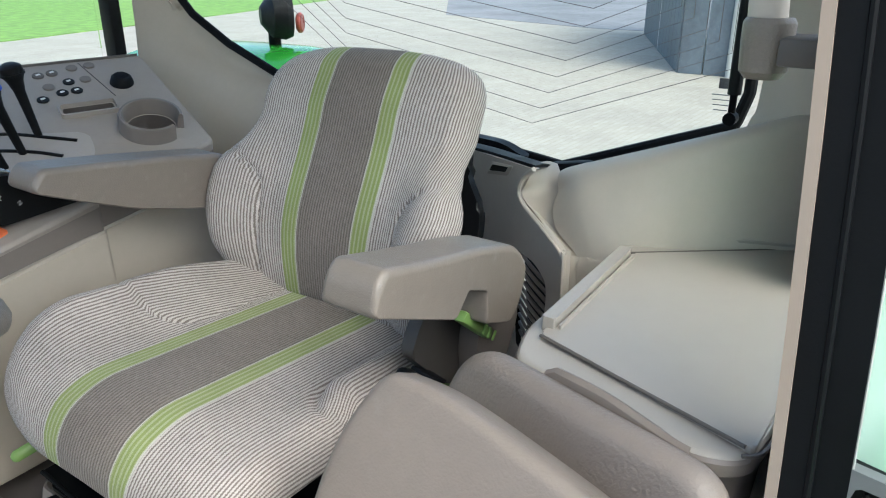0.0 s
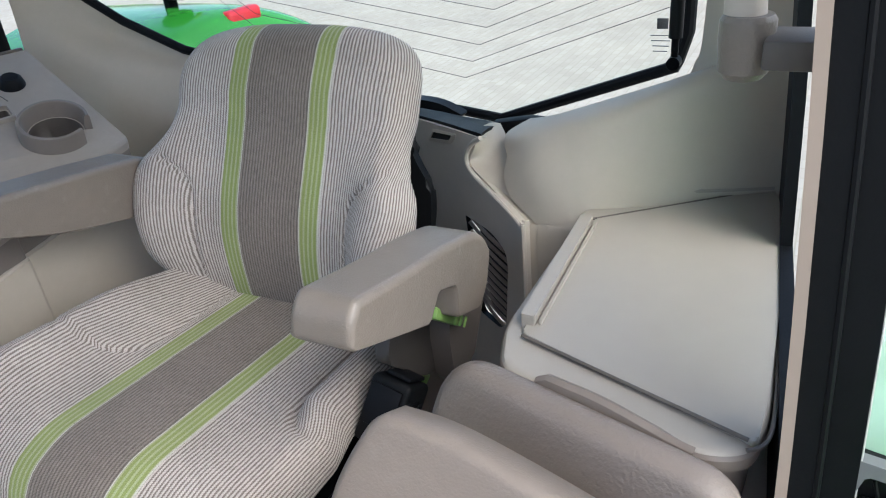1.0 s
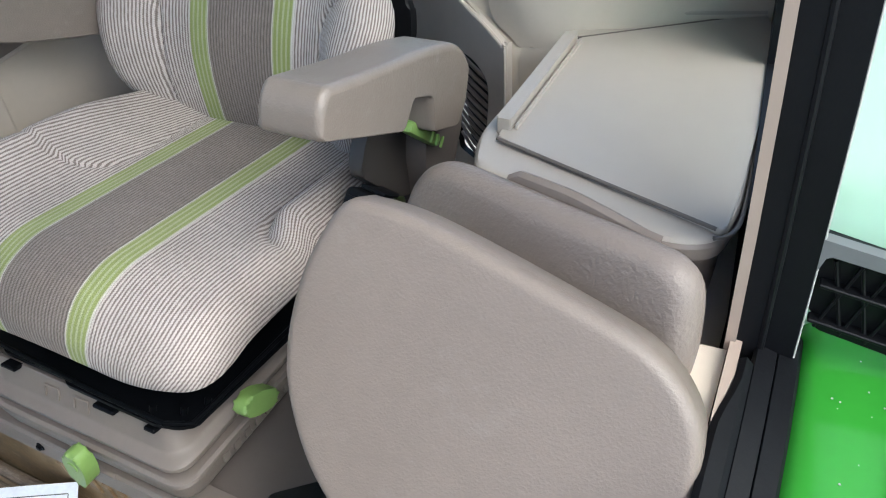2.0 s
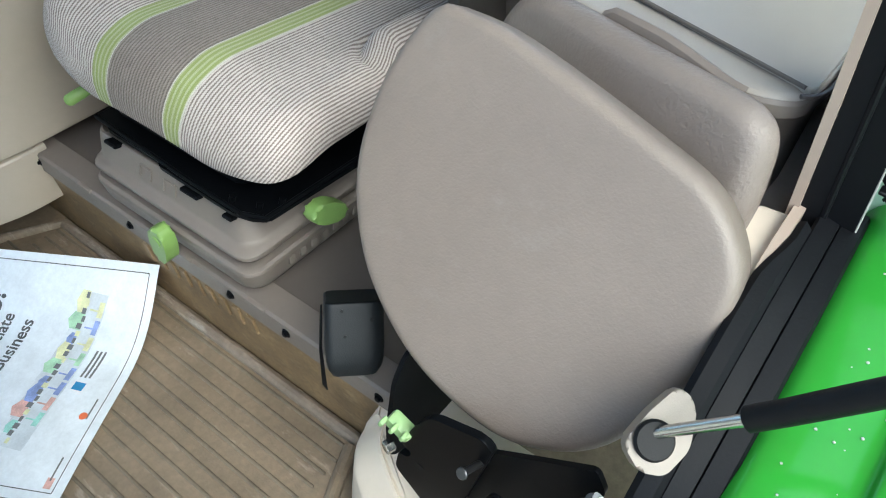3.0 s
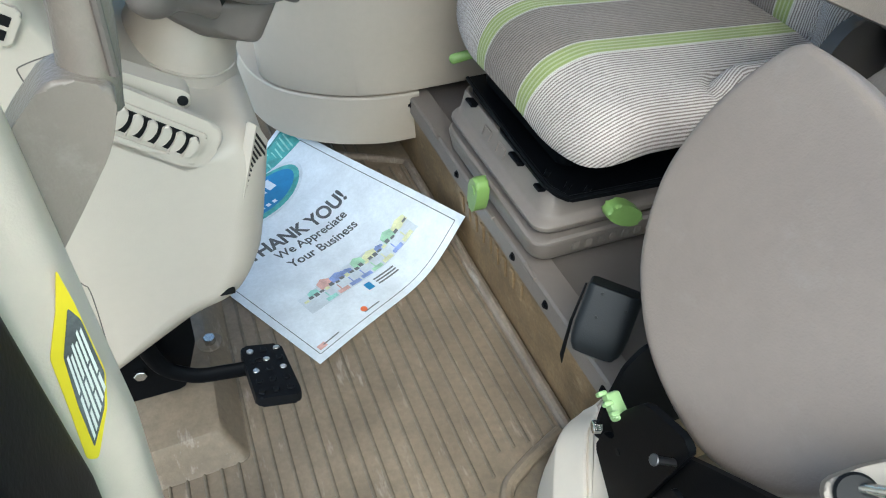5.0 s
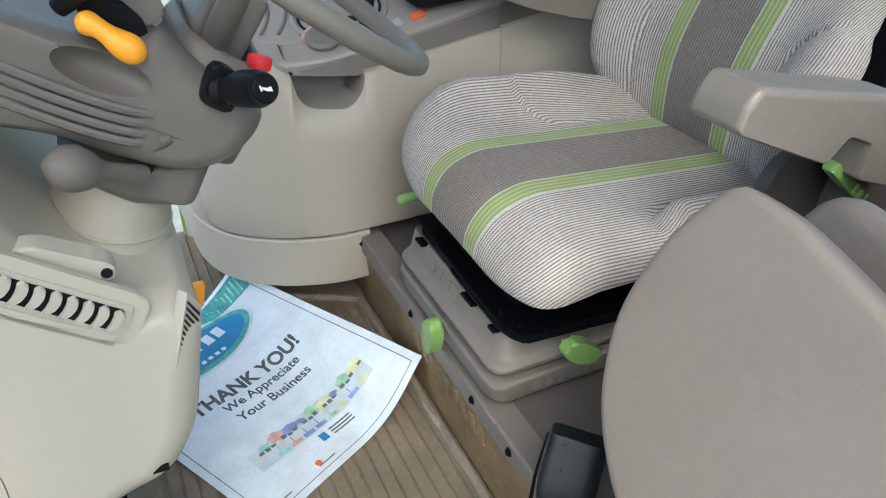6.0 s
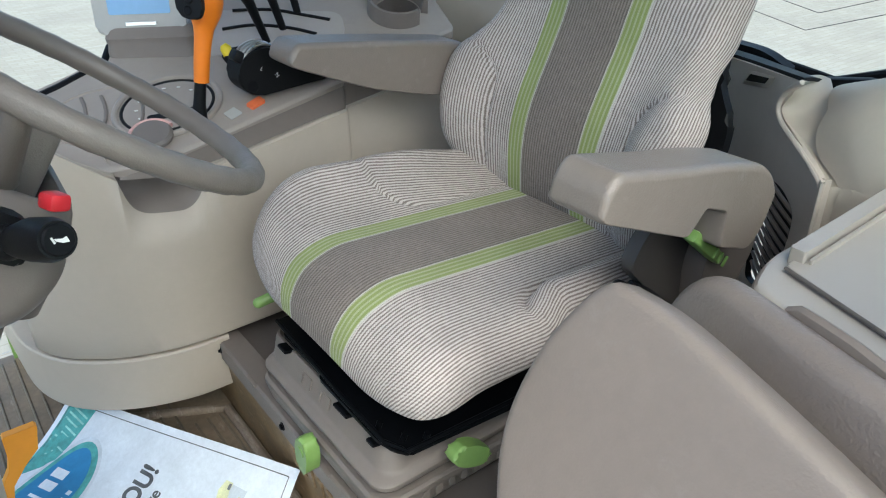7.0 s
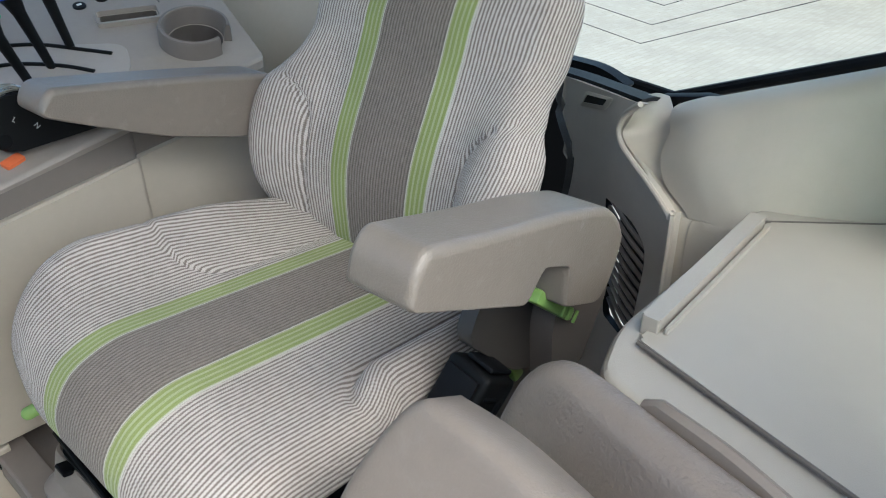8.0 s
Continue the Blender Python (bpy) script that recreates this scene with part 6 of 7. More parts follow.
    flat_text("L", 0.011, axes((0.158, 0.4855, 0.735), (0.8, 0, -0.6), (0.6, 0, 0.8), (0, -1, 0)), WHITE, "letter", q)
    add("screw", lambda b: disc(b, (0.142, 0.488, 0.706), (0, -1, 0), 0.011, 0.002, 20), RUBBER, q)
    add("warning_tag", lambda b: prism(b, rounded([(-0.016, -0.009), (0.016, -0.009), (0.016, 0.009), (-0.016, 0.009)], 0.002), on_top(0.149, 0.503, 0.0, 12), 0.006, 0.001), TAG, c, "orange red warning tag")
    add("label", lambda b: prism(b, rounded([(-0.013, -0.012), (0.013, -0.012), (0.013, 0.012), (-0.013, 0.012)], 0.002), on_top(0.101, 0.503, 0, 12), 0.0014, 0), PALE, c, "small white pictogram label")
    add("pull_knob", lambda b: tube(b, [(0.165, 0.640, 0.72), (0.160, 0.648, 0.745), (0.157, 0.65, 0.752)], [0.010, 0.011, 0.006], 14), YELLOW, c, "yellow pull knob")
    add("pull_base", lambda b: rbox(b, (0.168, 0.645, 0.722), (0.032, 0.03, 0.022), 0.006), BLACK)
    # switch field
    for x, y, lit in ((0.466, 0.884, 1), (0.495, 0.878, 1), (0.505, 0.831, 2), (0.500, 0.794, 2), (0.541, 0.874, 0), (0.578, 0.864, 0), (0.471, 0.802, 2), (0.425, 0.801, 2), (0.540, 0.821, 0), (0.460, 0.835, 0)):
        bt = add("button", lambda b: disc(b, on_top(x, y, -0.002).translation, TOP_N, 0.0125, 0.006, 20, 0.0015), TAUPE if lit == 0 else BROWN if lit == 1 else BLACK)
        if lit:
            add("symbol", lambda b: rbox(b, on_top(x, y, 0.0045).translation, (0.010, 0.006, 0.0012), 0.0005, 1, pose(0, 0, 0, 20, -10, 0)), WHITE, bt)
    add("socket_cap", lambda b: tube(b, [on_top(0.596, 0.768, z).translation for z in (-0.002, 0.004, 0.016, 0.021, 0.022)], [0.026, 0.026, 0.022, 0.016, 0.004], 22), RUBBER, c, "black rubber socket cap")
    add("seam", lambda b: tube(b, [on_top(0.565, 0.885, 0.0005).translation, on_top(0.555, 0.735, 0.0005).translation], 0.0012, 6), BROWN)
    add("rear_seam", lambda b: tube(b, [Vector((x, y, ztop(x, y) + 0.001)) for x, y in ((0.43, 0.945), (0.56, 0.897), (0.695, 0.845))], 0.004, 8), BROWN)
    # dished tray towards the front, with its selector dial
    dish = on_top(-0.075, 0.605, 0, -24)
    add("dish_rim", lambda b: tube(b, [dish @ Vector((0.125 * math.cos(a), 0.082 * math.sin(a), 0.0)) for a in (2 * math.pi * i / 56 for i in range(56))], 0.004, 10, True), CONSOLE_TOP_LIT)
    add("dish", lambda b: prism(b, [(0.122 * math.cos(a), 0.079 * math.sin(a)) for a in (2 * math.pi * i / 48 for i in range(48))], dish, 0.0012, 0.0005), CONSOLE_TOP_LIT)
    for x in (-0.07, -0.035, 0.03):
        add("ridge", lambda b: tube(b, [dish @ Vector((x + 0.012 * (1 - (y / 0.06) ** 2), y, 0.003)) for y in (-0.055, -0.035, -0.012, 0.012, 0.035, 0.055)], 0.0035, 8), TAUPE)
    add("dial", lambda b: disc(b, on_top(-0.046, 0.520).translation, TOP_N, 0.036, 0.016, 30, 0.005), TAUPE)
    add("dial_band", lambda b: tube(b, [on_top(-0.046, 0.520, 0.008) @ Vector((0.039 * math.cos(a), 0.039 * math.sin(a), 0)) for a in (radians(10 + 8 * i) for i in range(20))], 0.0045, 8), INK_PALE_RED)


def monitor():
    d = thing("monitor", (0.03, 0.76, 0.76), "pale grey monitor with blue screen on a taupe pedestal", "monitor")
    fd = Vector((-0.45, -0.87, 0.22)).normalized()
    fx = Vector((0.88, -0.47, 0)).normalized()
    fy = fd.cross(fx)
    m = axes((0.040, 0.755, 0.848), fx, fy, fd)
    bm = bmesh.new()
    prism(bm, rounded([(-0.085, -0.075), (0.085, -0.075), (0.09, 0.09), (-0.09, 0.09)], 0.016, 5), m @ Matrix.Translation((0, 0, -0.03)), 0.034, 0.006, 3)
    part("housing", bm, PALE, d)
    bm = bmesh.new()
    prism(bm, rounded([(-0.058, -0.038), (0.058, -0.038), (0.06, 0.075), (-0.06, 0.075)], 0.004), m @ Matrix.Translation((0, 0, 0.0035)), 0.0015, 0)
    part("screen", bm, SCREEN, d, "blue display")
    bm = bmesh.new()
    rbox(bm, m @ Vector((0.0, -0.056, 0.005)), (0.06, 0.009, 0.003), 0.002, 1, m.to_3x3().to_4x4())
    part("nameplate", bm, STEEL, d)
    bm = bmesh.new()
    rings = []
    for z, w, dd in ((0.66, 0.100, 0.070), (0.70, 0.092, 0.062), (0.755, 0.084, 0.050), (0.768, 0.087, 0.052), (0.79, 0.082, 0.040)):
        q = rounded([(-w, -dd), (w, -dd), (w, dd), (-w, dd)], 0.02, 4)
        o = Vector((0.062, 0.770, z))
        rings.append([o + fx * p.x + Vector((0.47, 0.88, 0)) * p.y for p in q])
    loft(bm, rings)
    part("pedestal", bm, TAUPE, d)


console()
monitor()


# ---- steering and dash ----
def bulge(prof, radii, y0, y1, R, c, n=6):
    """A side outline in x and z drawn across from y0 to y1, with its two rims rounded by R."""
    pts = rounded(prof, radii, n)
    c = Vector(c)
    w = y1 - y0
    rings = []
    steps = [(R * (1 - math.cos(a)), R * (1 - math.sin(a))) for a in (radians(15 * k) for k in range(7))]
    seq = [(u, ins) for u, ins in steps]
    for u, ins in seq + [(w - u, ins) for u, ins in reversed(seq)]:
        rings.append([Vector((c.x + (q.x - c.x) * (1 - ins / max((q - c).length, R)), y0 + u, c.y + (q.y - c.y) * (1 - ins / max((q - c).length, R)))) for q in pts])
    bm = bmesh.new()
    loft(bm, rings)
    return bm


def steering():
    w = thing("steering_wheel", (-0.235, -0.01, 0.878), "taupe steering wheel with two curved spokes", "steering wheel")
    tilt, sway, R = radians(36), 0.07, 0.179
    ux = Vector((math.cos(tilt), 0, -math.sin(tilt)))
    uy = Vector((math.sin(tilt) * math.sin(sway), math.cos(sway), math.cos(tilt) * math.sin(sway)))
    nrm = ux.cross(uy).normalized()
    o = Vector((-0.235, -0.01, 0.885))
    bm = bmesh.new()
    ring = []
    for i in range(96):
        a = 2 * math.pi * i / 96
        ring.append(o + (ux * math.cos(a) + uy * math.sin(a)) * R)
    tube(bm, ring, [0.0132 + 0.0005 * math.cos(i * 2.1) for i in range(96)], 14, True)
    part("rim", bm, WHEEL, w)
    for a in (-120, 120):
        bm = bmesh.new()
        d = ux * math.cos(radians(a)) + uy * math.sin(radians(a))
        tube(bm, spline([o - nrm * 0.095 - ux * 0.02 + d * 0.055, o - nrm * 0.06 - ux * 0.01 + d * 0.105, o - nrm * 0.022 + d * 0.155, o + d * (R - 0.004)], 4), [0.0190, 0.0185, 0.018, 0.0175, 0.017, 0.0165, 0.016, 0.0155, 0.015, 0.0145, 0.014, 0.0135, 0.0135], 14, flat=0.85)
        part("spoke", bm, WHEEL, w)
    bm = bmesh.new()
    rings = []
    for up, hx, hy, r in ((-0.160, 0.035, 0.052, 0.010), (-0.100, 0.0345, 0.051, 0.010), (-0.046, 0.033, 0.049, 0.010), (-0.040, 0.031, 0.047, 0.010), (-0.038, 0.027, 0.043, 0.008)):
        q = rounded([(-hx, -hy), (hx, -hy), (hx, hy), (-hx, hy)], r, 5)
        rings.append([o + nrm * up + ux * (p.x - 0.037) + uy * (p.y + 0.029) for p in q])
    loft(bm, rings)
    part("hub", bm, WHEEL, w, "tapered hub block")

    k = thing("steering_column", (-0.42, 0.0, 0.6), "taupe steering column cowl with stalk switches", "steering column")
    prof = [(-0.74, 0.86), (-0.72, 0.955), (-0.62, 0.955), (-0.50, 0.885), (-0.435, 0.855), (-0.392, 0.865), (-0.355, 0.815), (-0.300, 0.765), (-0.312, 0.740), (-0.347, 0.712), (-0.395, 0.708), (-0.454, 0.735), (-0.515, 0.778)]
    cowl = part("cowl", bulge(prof, [0.03, 0.03, 0.05, 0.04, 0.03, 0.012, 0.02, 0.012, 0.02, 0.03, 0.03, 0.04, 0.03], -0.125, 0.155, 0.030, (-0.43, 0.80)), COWL, k, "", 40)
    bm = bmesh.new()

    def collar(d, rx, ry, cu):
        q = rounded([(-rx, -ry), (rx, -ry), (rx, ry), (-rx, ry)], [rx * 0.95, rx * 0.8, rx * 0.8, rx * 0.95], 9)
        return [o - nrm * d + ux * (p.x + cu) + uy * (p.y + 0.010) for p in q]

    loft(bm, [collar(*v) for v in ((0.21, 0.068, 0.112, -0.034), (0.165, 0.066, 0.104, -0.030), (0.130, 0.060, 0.093, -0.028), (0.112, 0.0575, 0.086, -0.030), (0.104, 0.0545, 0.082, -0.031), (0.100, 0.050, 0.077, -0.031), (0.101, 0.045, 0.072, -0.031), (0.112, 0.040, 0.066, -0.032), (0.14, 0.039, 0.064, -0.032))])
    part("upper_cowl", bm, COWL, k, "", 50)
    bm = bmesh.new()
    tube(bm, collar(0.130, 0.0602, 0.0932, -0.028), 0.0010, 6, True)
    part("seam", bm, BROWN, k)
    # hollow below the lever, seams
    t = bmesh.new()
    bmesh.ops.create_icosphere(t, subdivisions=3, radius=1.0, matrix=Matrix.Translation((-0.452, -0.132, 0.836)) @ pose(0, 0, 0, 0, 30, 0) @ Matrix.Diagonal((0.048, 0.030, 0.020, 1)))
    cut(cowl, t, COWL)
    for line in ([(-0.52, -0.124, 0.835), (-0.44, -0.1255, 0.785), (-0.405, -0.1255, 0.762), (-0.372, -0.122, 0.744), (-0.345, -0.118, 0.738), (-0.318, -0.115, 0.748)],):
        bm = bmesh.new()
        tube(bm, spline(line, 5), 0.0009, 6)
        part("seam", bm, BROWN, k)
    prof = [(-0.520, 0.735), (-0.395, 0.715), (-0.362, 0.708), (-0.392, 0.655), (-0.457, 0.672), (-0.492, 0.702)]
    neck = part("neck", bulge(prof, 0.010, -0.095, 0.115, 0.02, (-0.44, 0.695)), COWL, k, "", 50)
    bm = bmesh.new()
    prism(bm, [(-0.435, 0.731), (-0.420, 0.723), (-0.440, 0.700), (-0.452, 0.708)], XZ(-0.0985), 0.006, 0)
    part("slot", bm, BLACK, neck)
    bm = bmesh.new()
    tube(bm, spline([(-0.440, -0.108, 0.716), (-0.455, -0.122, 0.728), (-0.475, -0.138, 0.742), (-0.49, -0.146, 0.750), (-0.508, -0.152, 0.760), (-0.523, -0.156, 0.768)], 3), [0.012, 0.012, 0.011, 0.010, 0.010, 0.010, 0.011, 0.014, 0.018, 0.021, 0.023, 0.0235, 0.022, 0.019, 0.012, 0.004], 16)
    part("tilt_lever", bm, COWL, k, "taupe tilt lever with ball end")
    bm = bmesh.new()
    disc(bm, (-0.446, -0.119, 0.722), (0, -1, 0.1), 0.0035, 0.003, 10)
    part("screw", bm, STEEL, k)
    for i in range(4):
        bm = bmesh.new()
        tube(bm, spline([(-0.56 + 0.004 * i, -0.122, 0.872 - 0.016 * i), (-0.50 + 0.003 * i, -0.127, 0.832 - 0.0145 * i), (-0.45, -0.127, 0.802 - 0.012 * i), (-0.415 - 0.006 * i, -0.122, 0.786 - 0.009 * i)], 4), 0.0050, 8)
        part("rib", bm, COWL, k)
    bm = bmesh.new()
    tube(bm, [(-0.425, -0.121, 0.748), (-0.412, -0.123, 0.757), (-0.405, -0.122, 0.759)], [0.004, 0.0075, 0.006], 12)
    part("dimple", bm, BROWN, k)
    bm = bmesh.new()
    prism(bm, rounded([(-0.372, 0.797), (-0.340, 0.776), (-0.326, 0.818), (-0.350, 0.836)], 0.010), XZ(-0.136), 0.018, 0.004)
    part("switch_base", bm, BLACK, k)
    bm = bmesh.new()
    tube(bm, [(-0.350, -0.12, 0.803), (-0.346, -0.14, 0.806), (-0.342, -0.142, 0.807), (-0.337, -0.152, 0.810), (-0.330, -0.165, 0.814), (-0.320, -0.190, 0.821), (-0.317, -0.200, 0.824)], [0.015, 0.016, 0.0135, 0.0155, 0.0185, 0.0185, 0.0155], 22)
    st = part("stalk", bm, BLACK, k, "black stalk with horn button")
    bm = bmesh.new()
    ax = Vector((0.30, -0.93, 0.22)).normalized()
    disc(bm, (-0.317, -0.199, 0.824), ax, 0.0135, 0.004, 22, 0.0015)
    part("horn_button", bm, RUBBER, st)
    bm = bmesh.new()
    hx = Vector((0.95, 0.29, 0.0)).normalized()
    hm = axes(Vector((-0.317, -0.199, 0.824)) + ax * 0.0045, hx, ax.cross(hx), ax)
    for pts in ([(-0.0068, 0.004), (-0.0052, 0.0045), (-0.0038, -0.001), (-0.0055, -0.0015)], [(-0.0045, 0.0025), (0.002, 0.0005), (0.0055, 0.001), (0.0065, -0.004), (0.001, -0.0028), (-0.0035, 0.0002)]):
        prism(bm, pts, hm, 0.0004, 0)
    part("symbol", bm, WHITE, st)
    bm = bmesh.new()
    rbox(bm, (-0.302, -0.118, 0.823), (0.020, 0.022, 0.016), 0.004, 2, pose(0, 0, 0, 0, 20, 20))
    part("hazard_switch", bm, RED, k, "red hazard switch")
    bm = bmesh.new()
    tube(bm, spline([(-0.462, -0.122, 0.886), (-0.448, -0.130, 0.880), (-0.430, -0.138, 0.864), (-0.412, -0.142, 0.850)], 4), [0.005, 0.009, 0.0115, 0.0115, 0.010, 0.0095, 0.010, 0.012, 0.0135, 0.0145, 0.0135, 0.010, 0.004], 14)
    part("reverser_lever", bm, AMBER, k, "orange reverser lever")
    bm = bmesh.new()
    tube(bm, [(-0.475, -0.11, 0.895), (-0.455, -0.12, 0.912), (-0.45, -0.123, 0.917), (-0.43, -0.13, 0.94), (-0.425, -0.132, 0.945)], [0.009, 0.013, 0.0145, 0.0135, 0.009], 20)
    part("rotary_knob", bm, BLACK, k)
    bm = bmesh.new()
    prism(bm, rounded([(-0.380, 0.875), (-0.386, 0.893), (-0.404, 0.917), (-0.43, 0.935), (-0.46, 0.93), (-0.43, 0.905), (-0.405, 0.875), (-0.40, 0.86)], 0.008), XZ(-0.095), 0.03, 0.005, 3)
    part("display_arm", bm, COWL, k)
    bm = bmesh.new()
    prism(bm, rounded([(-0.46, 0.905), (-0.429, 0.895), (-0.417, 0.889), (-0.406, 0.876), (-0.402, 0.861), (-0.412, 0.852), (-0.46, 0.87)], 0.004), XZ(-0.104), 0.02, 0.003)
    part("bezel", bm, RUBBER, k)
    # instrument hood
    bm = bmesh.new()
    prism(bm, rounded([(-0.70, 0.90), (-0.52, 0.865), (-0.455, 0.862), (-0.46, 0.87), (-0.66, 0.95)], 0.01), XZ(0.0), 0.115, 0.008)
    part("instrument_hood", bm, GREY, k, "grey instrument hood")
    bm = bmesh.new()
    tube(bm, [(-0.338, 0.15, 0.835), (-0.336, 0.152, 0.85), (-0.332, 0.155, 0.885), (-0.330, 0.157, 0.905), (-0.329, 0.158, 0.912)], [0.016, 0.019, 0.020, 0.019, 0.012], 18)
    part("stalk", bm, BLACK, k, "black stalk switch")
    bm = bmesh.new()
    rings = []
    for z, x, rx, ry in ((0.695, -0.452, 0.058, 0.090), (0.675, -0.462, 0.060, 0.093), (0.645, -0.478, 0.064, 0.099), (0.632, -0.484, 0.068, 0.105), (0.61, -0.492, 0.074, 0.112), (0.57, -0.505, 0.076, 0.112), (0.52, -0.52, 0.07, 0.10)):
        rings.append([Vector((x + rx * math.cos(a), 0.01 + ry * math.sin(a), z + 0.35 * (-rx * math.cos(a)))) for a in (2 * math.pi * i / 36 for i in range(36))])
    loft(bm, rings)
    part("collar", bm, BEIGE, k, "beige lower collar", 50)
    for z, x, rx, ry, r, ink, name in ((0.588, -0.499, 0.0765, 0.1135, 0.0035, BLACK, "gap"), (0.634, -0.4832, 0.0675, 0.1045, 0.0022, BEIGE, "flange")):
        bm = bmesh.new()
        tube(bm, [(x + rx * math.cos(a), 0.01 + ry * math.sin(a), z - 0.35 * rx * math.cos(a)) for a in (2 * math.pi * i / 48 for i in range(48))], r, 8, True)
        part(name, bm, ink, k)


def dash():
    d = thing("dash_cowl", (-0.6, 0, 0.0), "beige lower dash cowl with air vents", "dashboard")
    prof = [(-0.432, 0.606), (-0.412, 0.575), (-0.432, 0.47), (-0.446, 0.41), (-0.484, 0.352), (-0.535, 0.340), (-0.68, 0.258), (-0.82, 0.25), (-0.82, 0.99), (-0.70, 0.97), (-0.60, 0.79), (-0.545, 0.665), (-0.47, 0.612)]
    part("shell", bulge(prof, [0.012, 0.03, 0.05, 0.03, 0.03, 0.03, 0.03, 0.02, 0.02, 0.04, 0.06, 0.04, 0.02], -0.205, 0.25, 0.045, (-0.60, 0.49)), PALE_BEIGE, d, "", 50)
    # vent in the side
    ex = Vector((0.78, 0, -0.63)).normalized()
    ez = Vector((0.63, 0, 0.78)).normalized()
    m = axes((-0.5345, -0.201, 0.638), ex, ez, (0, -1, 0))
    bm = bmesh.new()
    prism(bm, rounded([(-0.098, -0.034), (0.070, -0.030), (0.078, 0.036), (-0.098, 0.032)], [0.01, 0.014, 0.03, 0.01], 6), m @ Matrix.Translation((0, 0, -0.004)), 0.008, 0.004, 4)
    part("vent_surround", bm, PALE_BEIGE, d)
    bm = bmesh.new()
    prism(bm, rounded([(-0.092, -0.024), (0.059, -0.020), (0.056, 0.022), (-0.092, 0.018)], 0.005), m, 0.007, 0.003)
    v = part("vent_frame", bm, PALE_BEIGE, d)
    bm = bmesh.new()
    prism(bm, rounded([(-0.086, -0.012), (0.046, -0.010), (0.049, 0.016), (-0.086, 0.013)], 0.004), m, 0.0085, 0)
    part("vent_opening", bm, BLACK, v)
    for i in range(9):
        bm = bmesh.new()
        x = -0.078 + 0.0153 * i
        low = [(x - 0.0045, -0.0135), (x + 0.0015, -0.011), (x + 0.0055, -0.004), (x + 0.0068, 0.004), (x + 0.005, 0.013), (x - 0.0010, 0.0165), (x - 0.0055, 0.012), (x - 0.0035, 0.005), (x - 0.003, -0.004)]
        prism(bm, rounded(low, 0.002, 3), m @ Matrix.Translation((0, 0, 0.006)), 0.0065, 0.002)
        part("vent_blade", bm, PALE_BEIGE, v)
    bm = bmesh.new()
    tube(bm, [m @ Vector((u, w, 0.0075)) for u, w in ((-0.09, -0.019), (-0.04, -0.0215), (0.0, -0.020), (0.03, -0.0165))], [0.002, 0.004, 0.0035, 0.001], 8)
    part("vent_lip", bm, PALE_BEIGE, v)
    # grille on the corner
    c = [Vector((-0.431, -0.199, 0.619)), Vector((-0.420, -0.176, 0.582)), Vector((-0.447, -0.176, 0.474)), Vector((-0.459, -0.199, 0.529))]
    gx, gn = (c[1] - c[0]).normalized(), (c[3] - c[0]).cross(c[1] - c[0]).normalized()
    if gn.y > 0:
        gn = -gn
    m = axes(c[0] + gn * 0.005 + Vector((-0.005, 0, 0)), gx, gn.cross(gx), gn)
    flat = [(m.inverted() @ v).to_2d() for v in c]
    mid = sum(flat, Vector((0, 0))) / 4
    bm = bmesh.new()
    prism(bm, rounded([mid + (p - mid) * 1.07 for p in flat], 0.005), m @ Matrix.Translation((0, 0, -0.006)), 0.012, 0.002)
    v = part("grille", bm, PALE_BEIGE, d)
    for i in range(11):
        bm = bmesh.new()
        f, e = (i + 0.15) / 11, (i + 0.62) / 11
        quad = [flat[0].lerp(flat[3], f), flat[1].lerp(flat[2], f), flat[1].lerp(flat[2], e), flat[0].lerp(flat[3], e)]
        prism(bm, [mid + (p - mid) * 0.9 for p in quad], m @ Matrix.Translation((0, 0, 0.0058)), 0.001, 0)
        part("grille_gap", bm, BLACK, v)
    bm = bmesh.new()
    prism(bm, rounded([(-0.575, 0.700), (-0.552, 0.704), (-0.507, 0.677), (-0.489, 0.667), (-0.484, 0.656), (-0.491, 0.645), (-0.508, 0.649), (-0.545, 0.668)], [0.01, 0.02, 0.02, 0.008, 0.006, 0.006, 0.02, 0.02], 4), XZ(-0.190), 0.03, 0.004, 3)
    t = part("tab", bm, PALE_BEIGE, d)
    bm = bmesh.new()
    disc(bm, (-0.4945, -0.190, 0.657), (0, -1, 0.1), 0.0058, 0.002, 16)
    part("screw", bm, BLACK, t)
    mv = axes((-0.632, -0.203, 0.772), (0.82, 0, -0.57), (0.57, 0, 0.82), (0, -1, 0))
    bm = bmesh.new()
    prism(bm, rounded([(-0.030, -0.020), (0.018, -0.020), (0.018, 0.020), (-0.030, 0.020)], 0.007), mv, 0.006, 0.003)
    v = part("vent_frame", bm, PALE_BEIGE, d)
    for k in range(2):
        bm = bmesh.new()
        prism(bm, rounded([(-0.024, -0.013 + 0.014 * k), (0.011, -0.013 + 0.014 * k), (0.011, -0.003 + 0.014 * k), (-0.024, -0.003 + 0.014 * k)], 0.001), mv @ Matrix.Translation((0, 0, 0.0055)), 0.001, 0)
        part("vent_opening", bm, BLACK, v)
    for line in ([(-0.595, 0.735), (-0.625, 0.728), (-0.630, 0.720), (-0.622, 0.690), (-0.610, 0.684)], [(-0.700, 0.476), (-0.664, 0.464), (-0.654, 0.452), (-0.650, 0.427), (-0.662, 0.288)]):
        bm = bmesh.new()
        tube(bm, spline([(x, -0.2048, z) for x, z in line], 5), 0.0008, 6)
        part("seam", bm, BROWN, d)
    bm = bmesh.new()
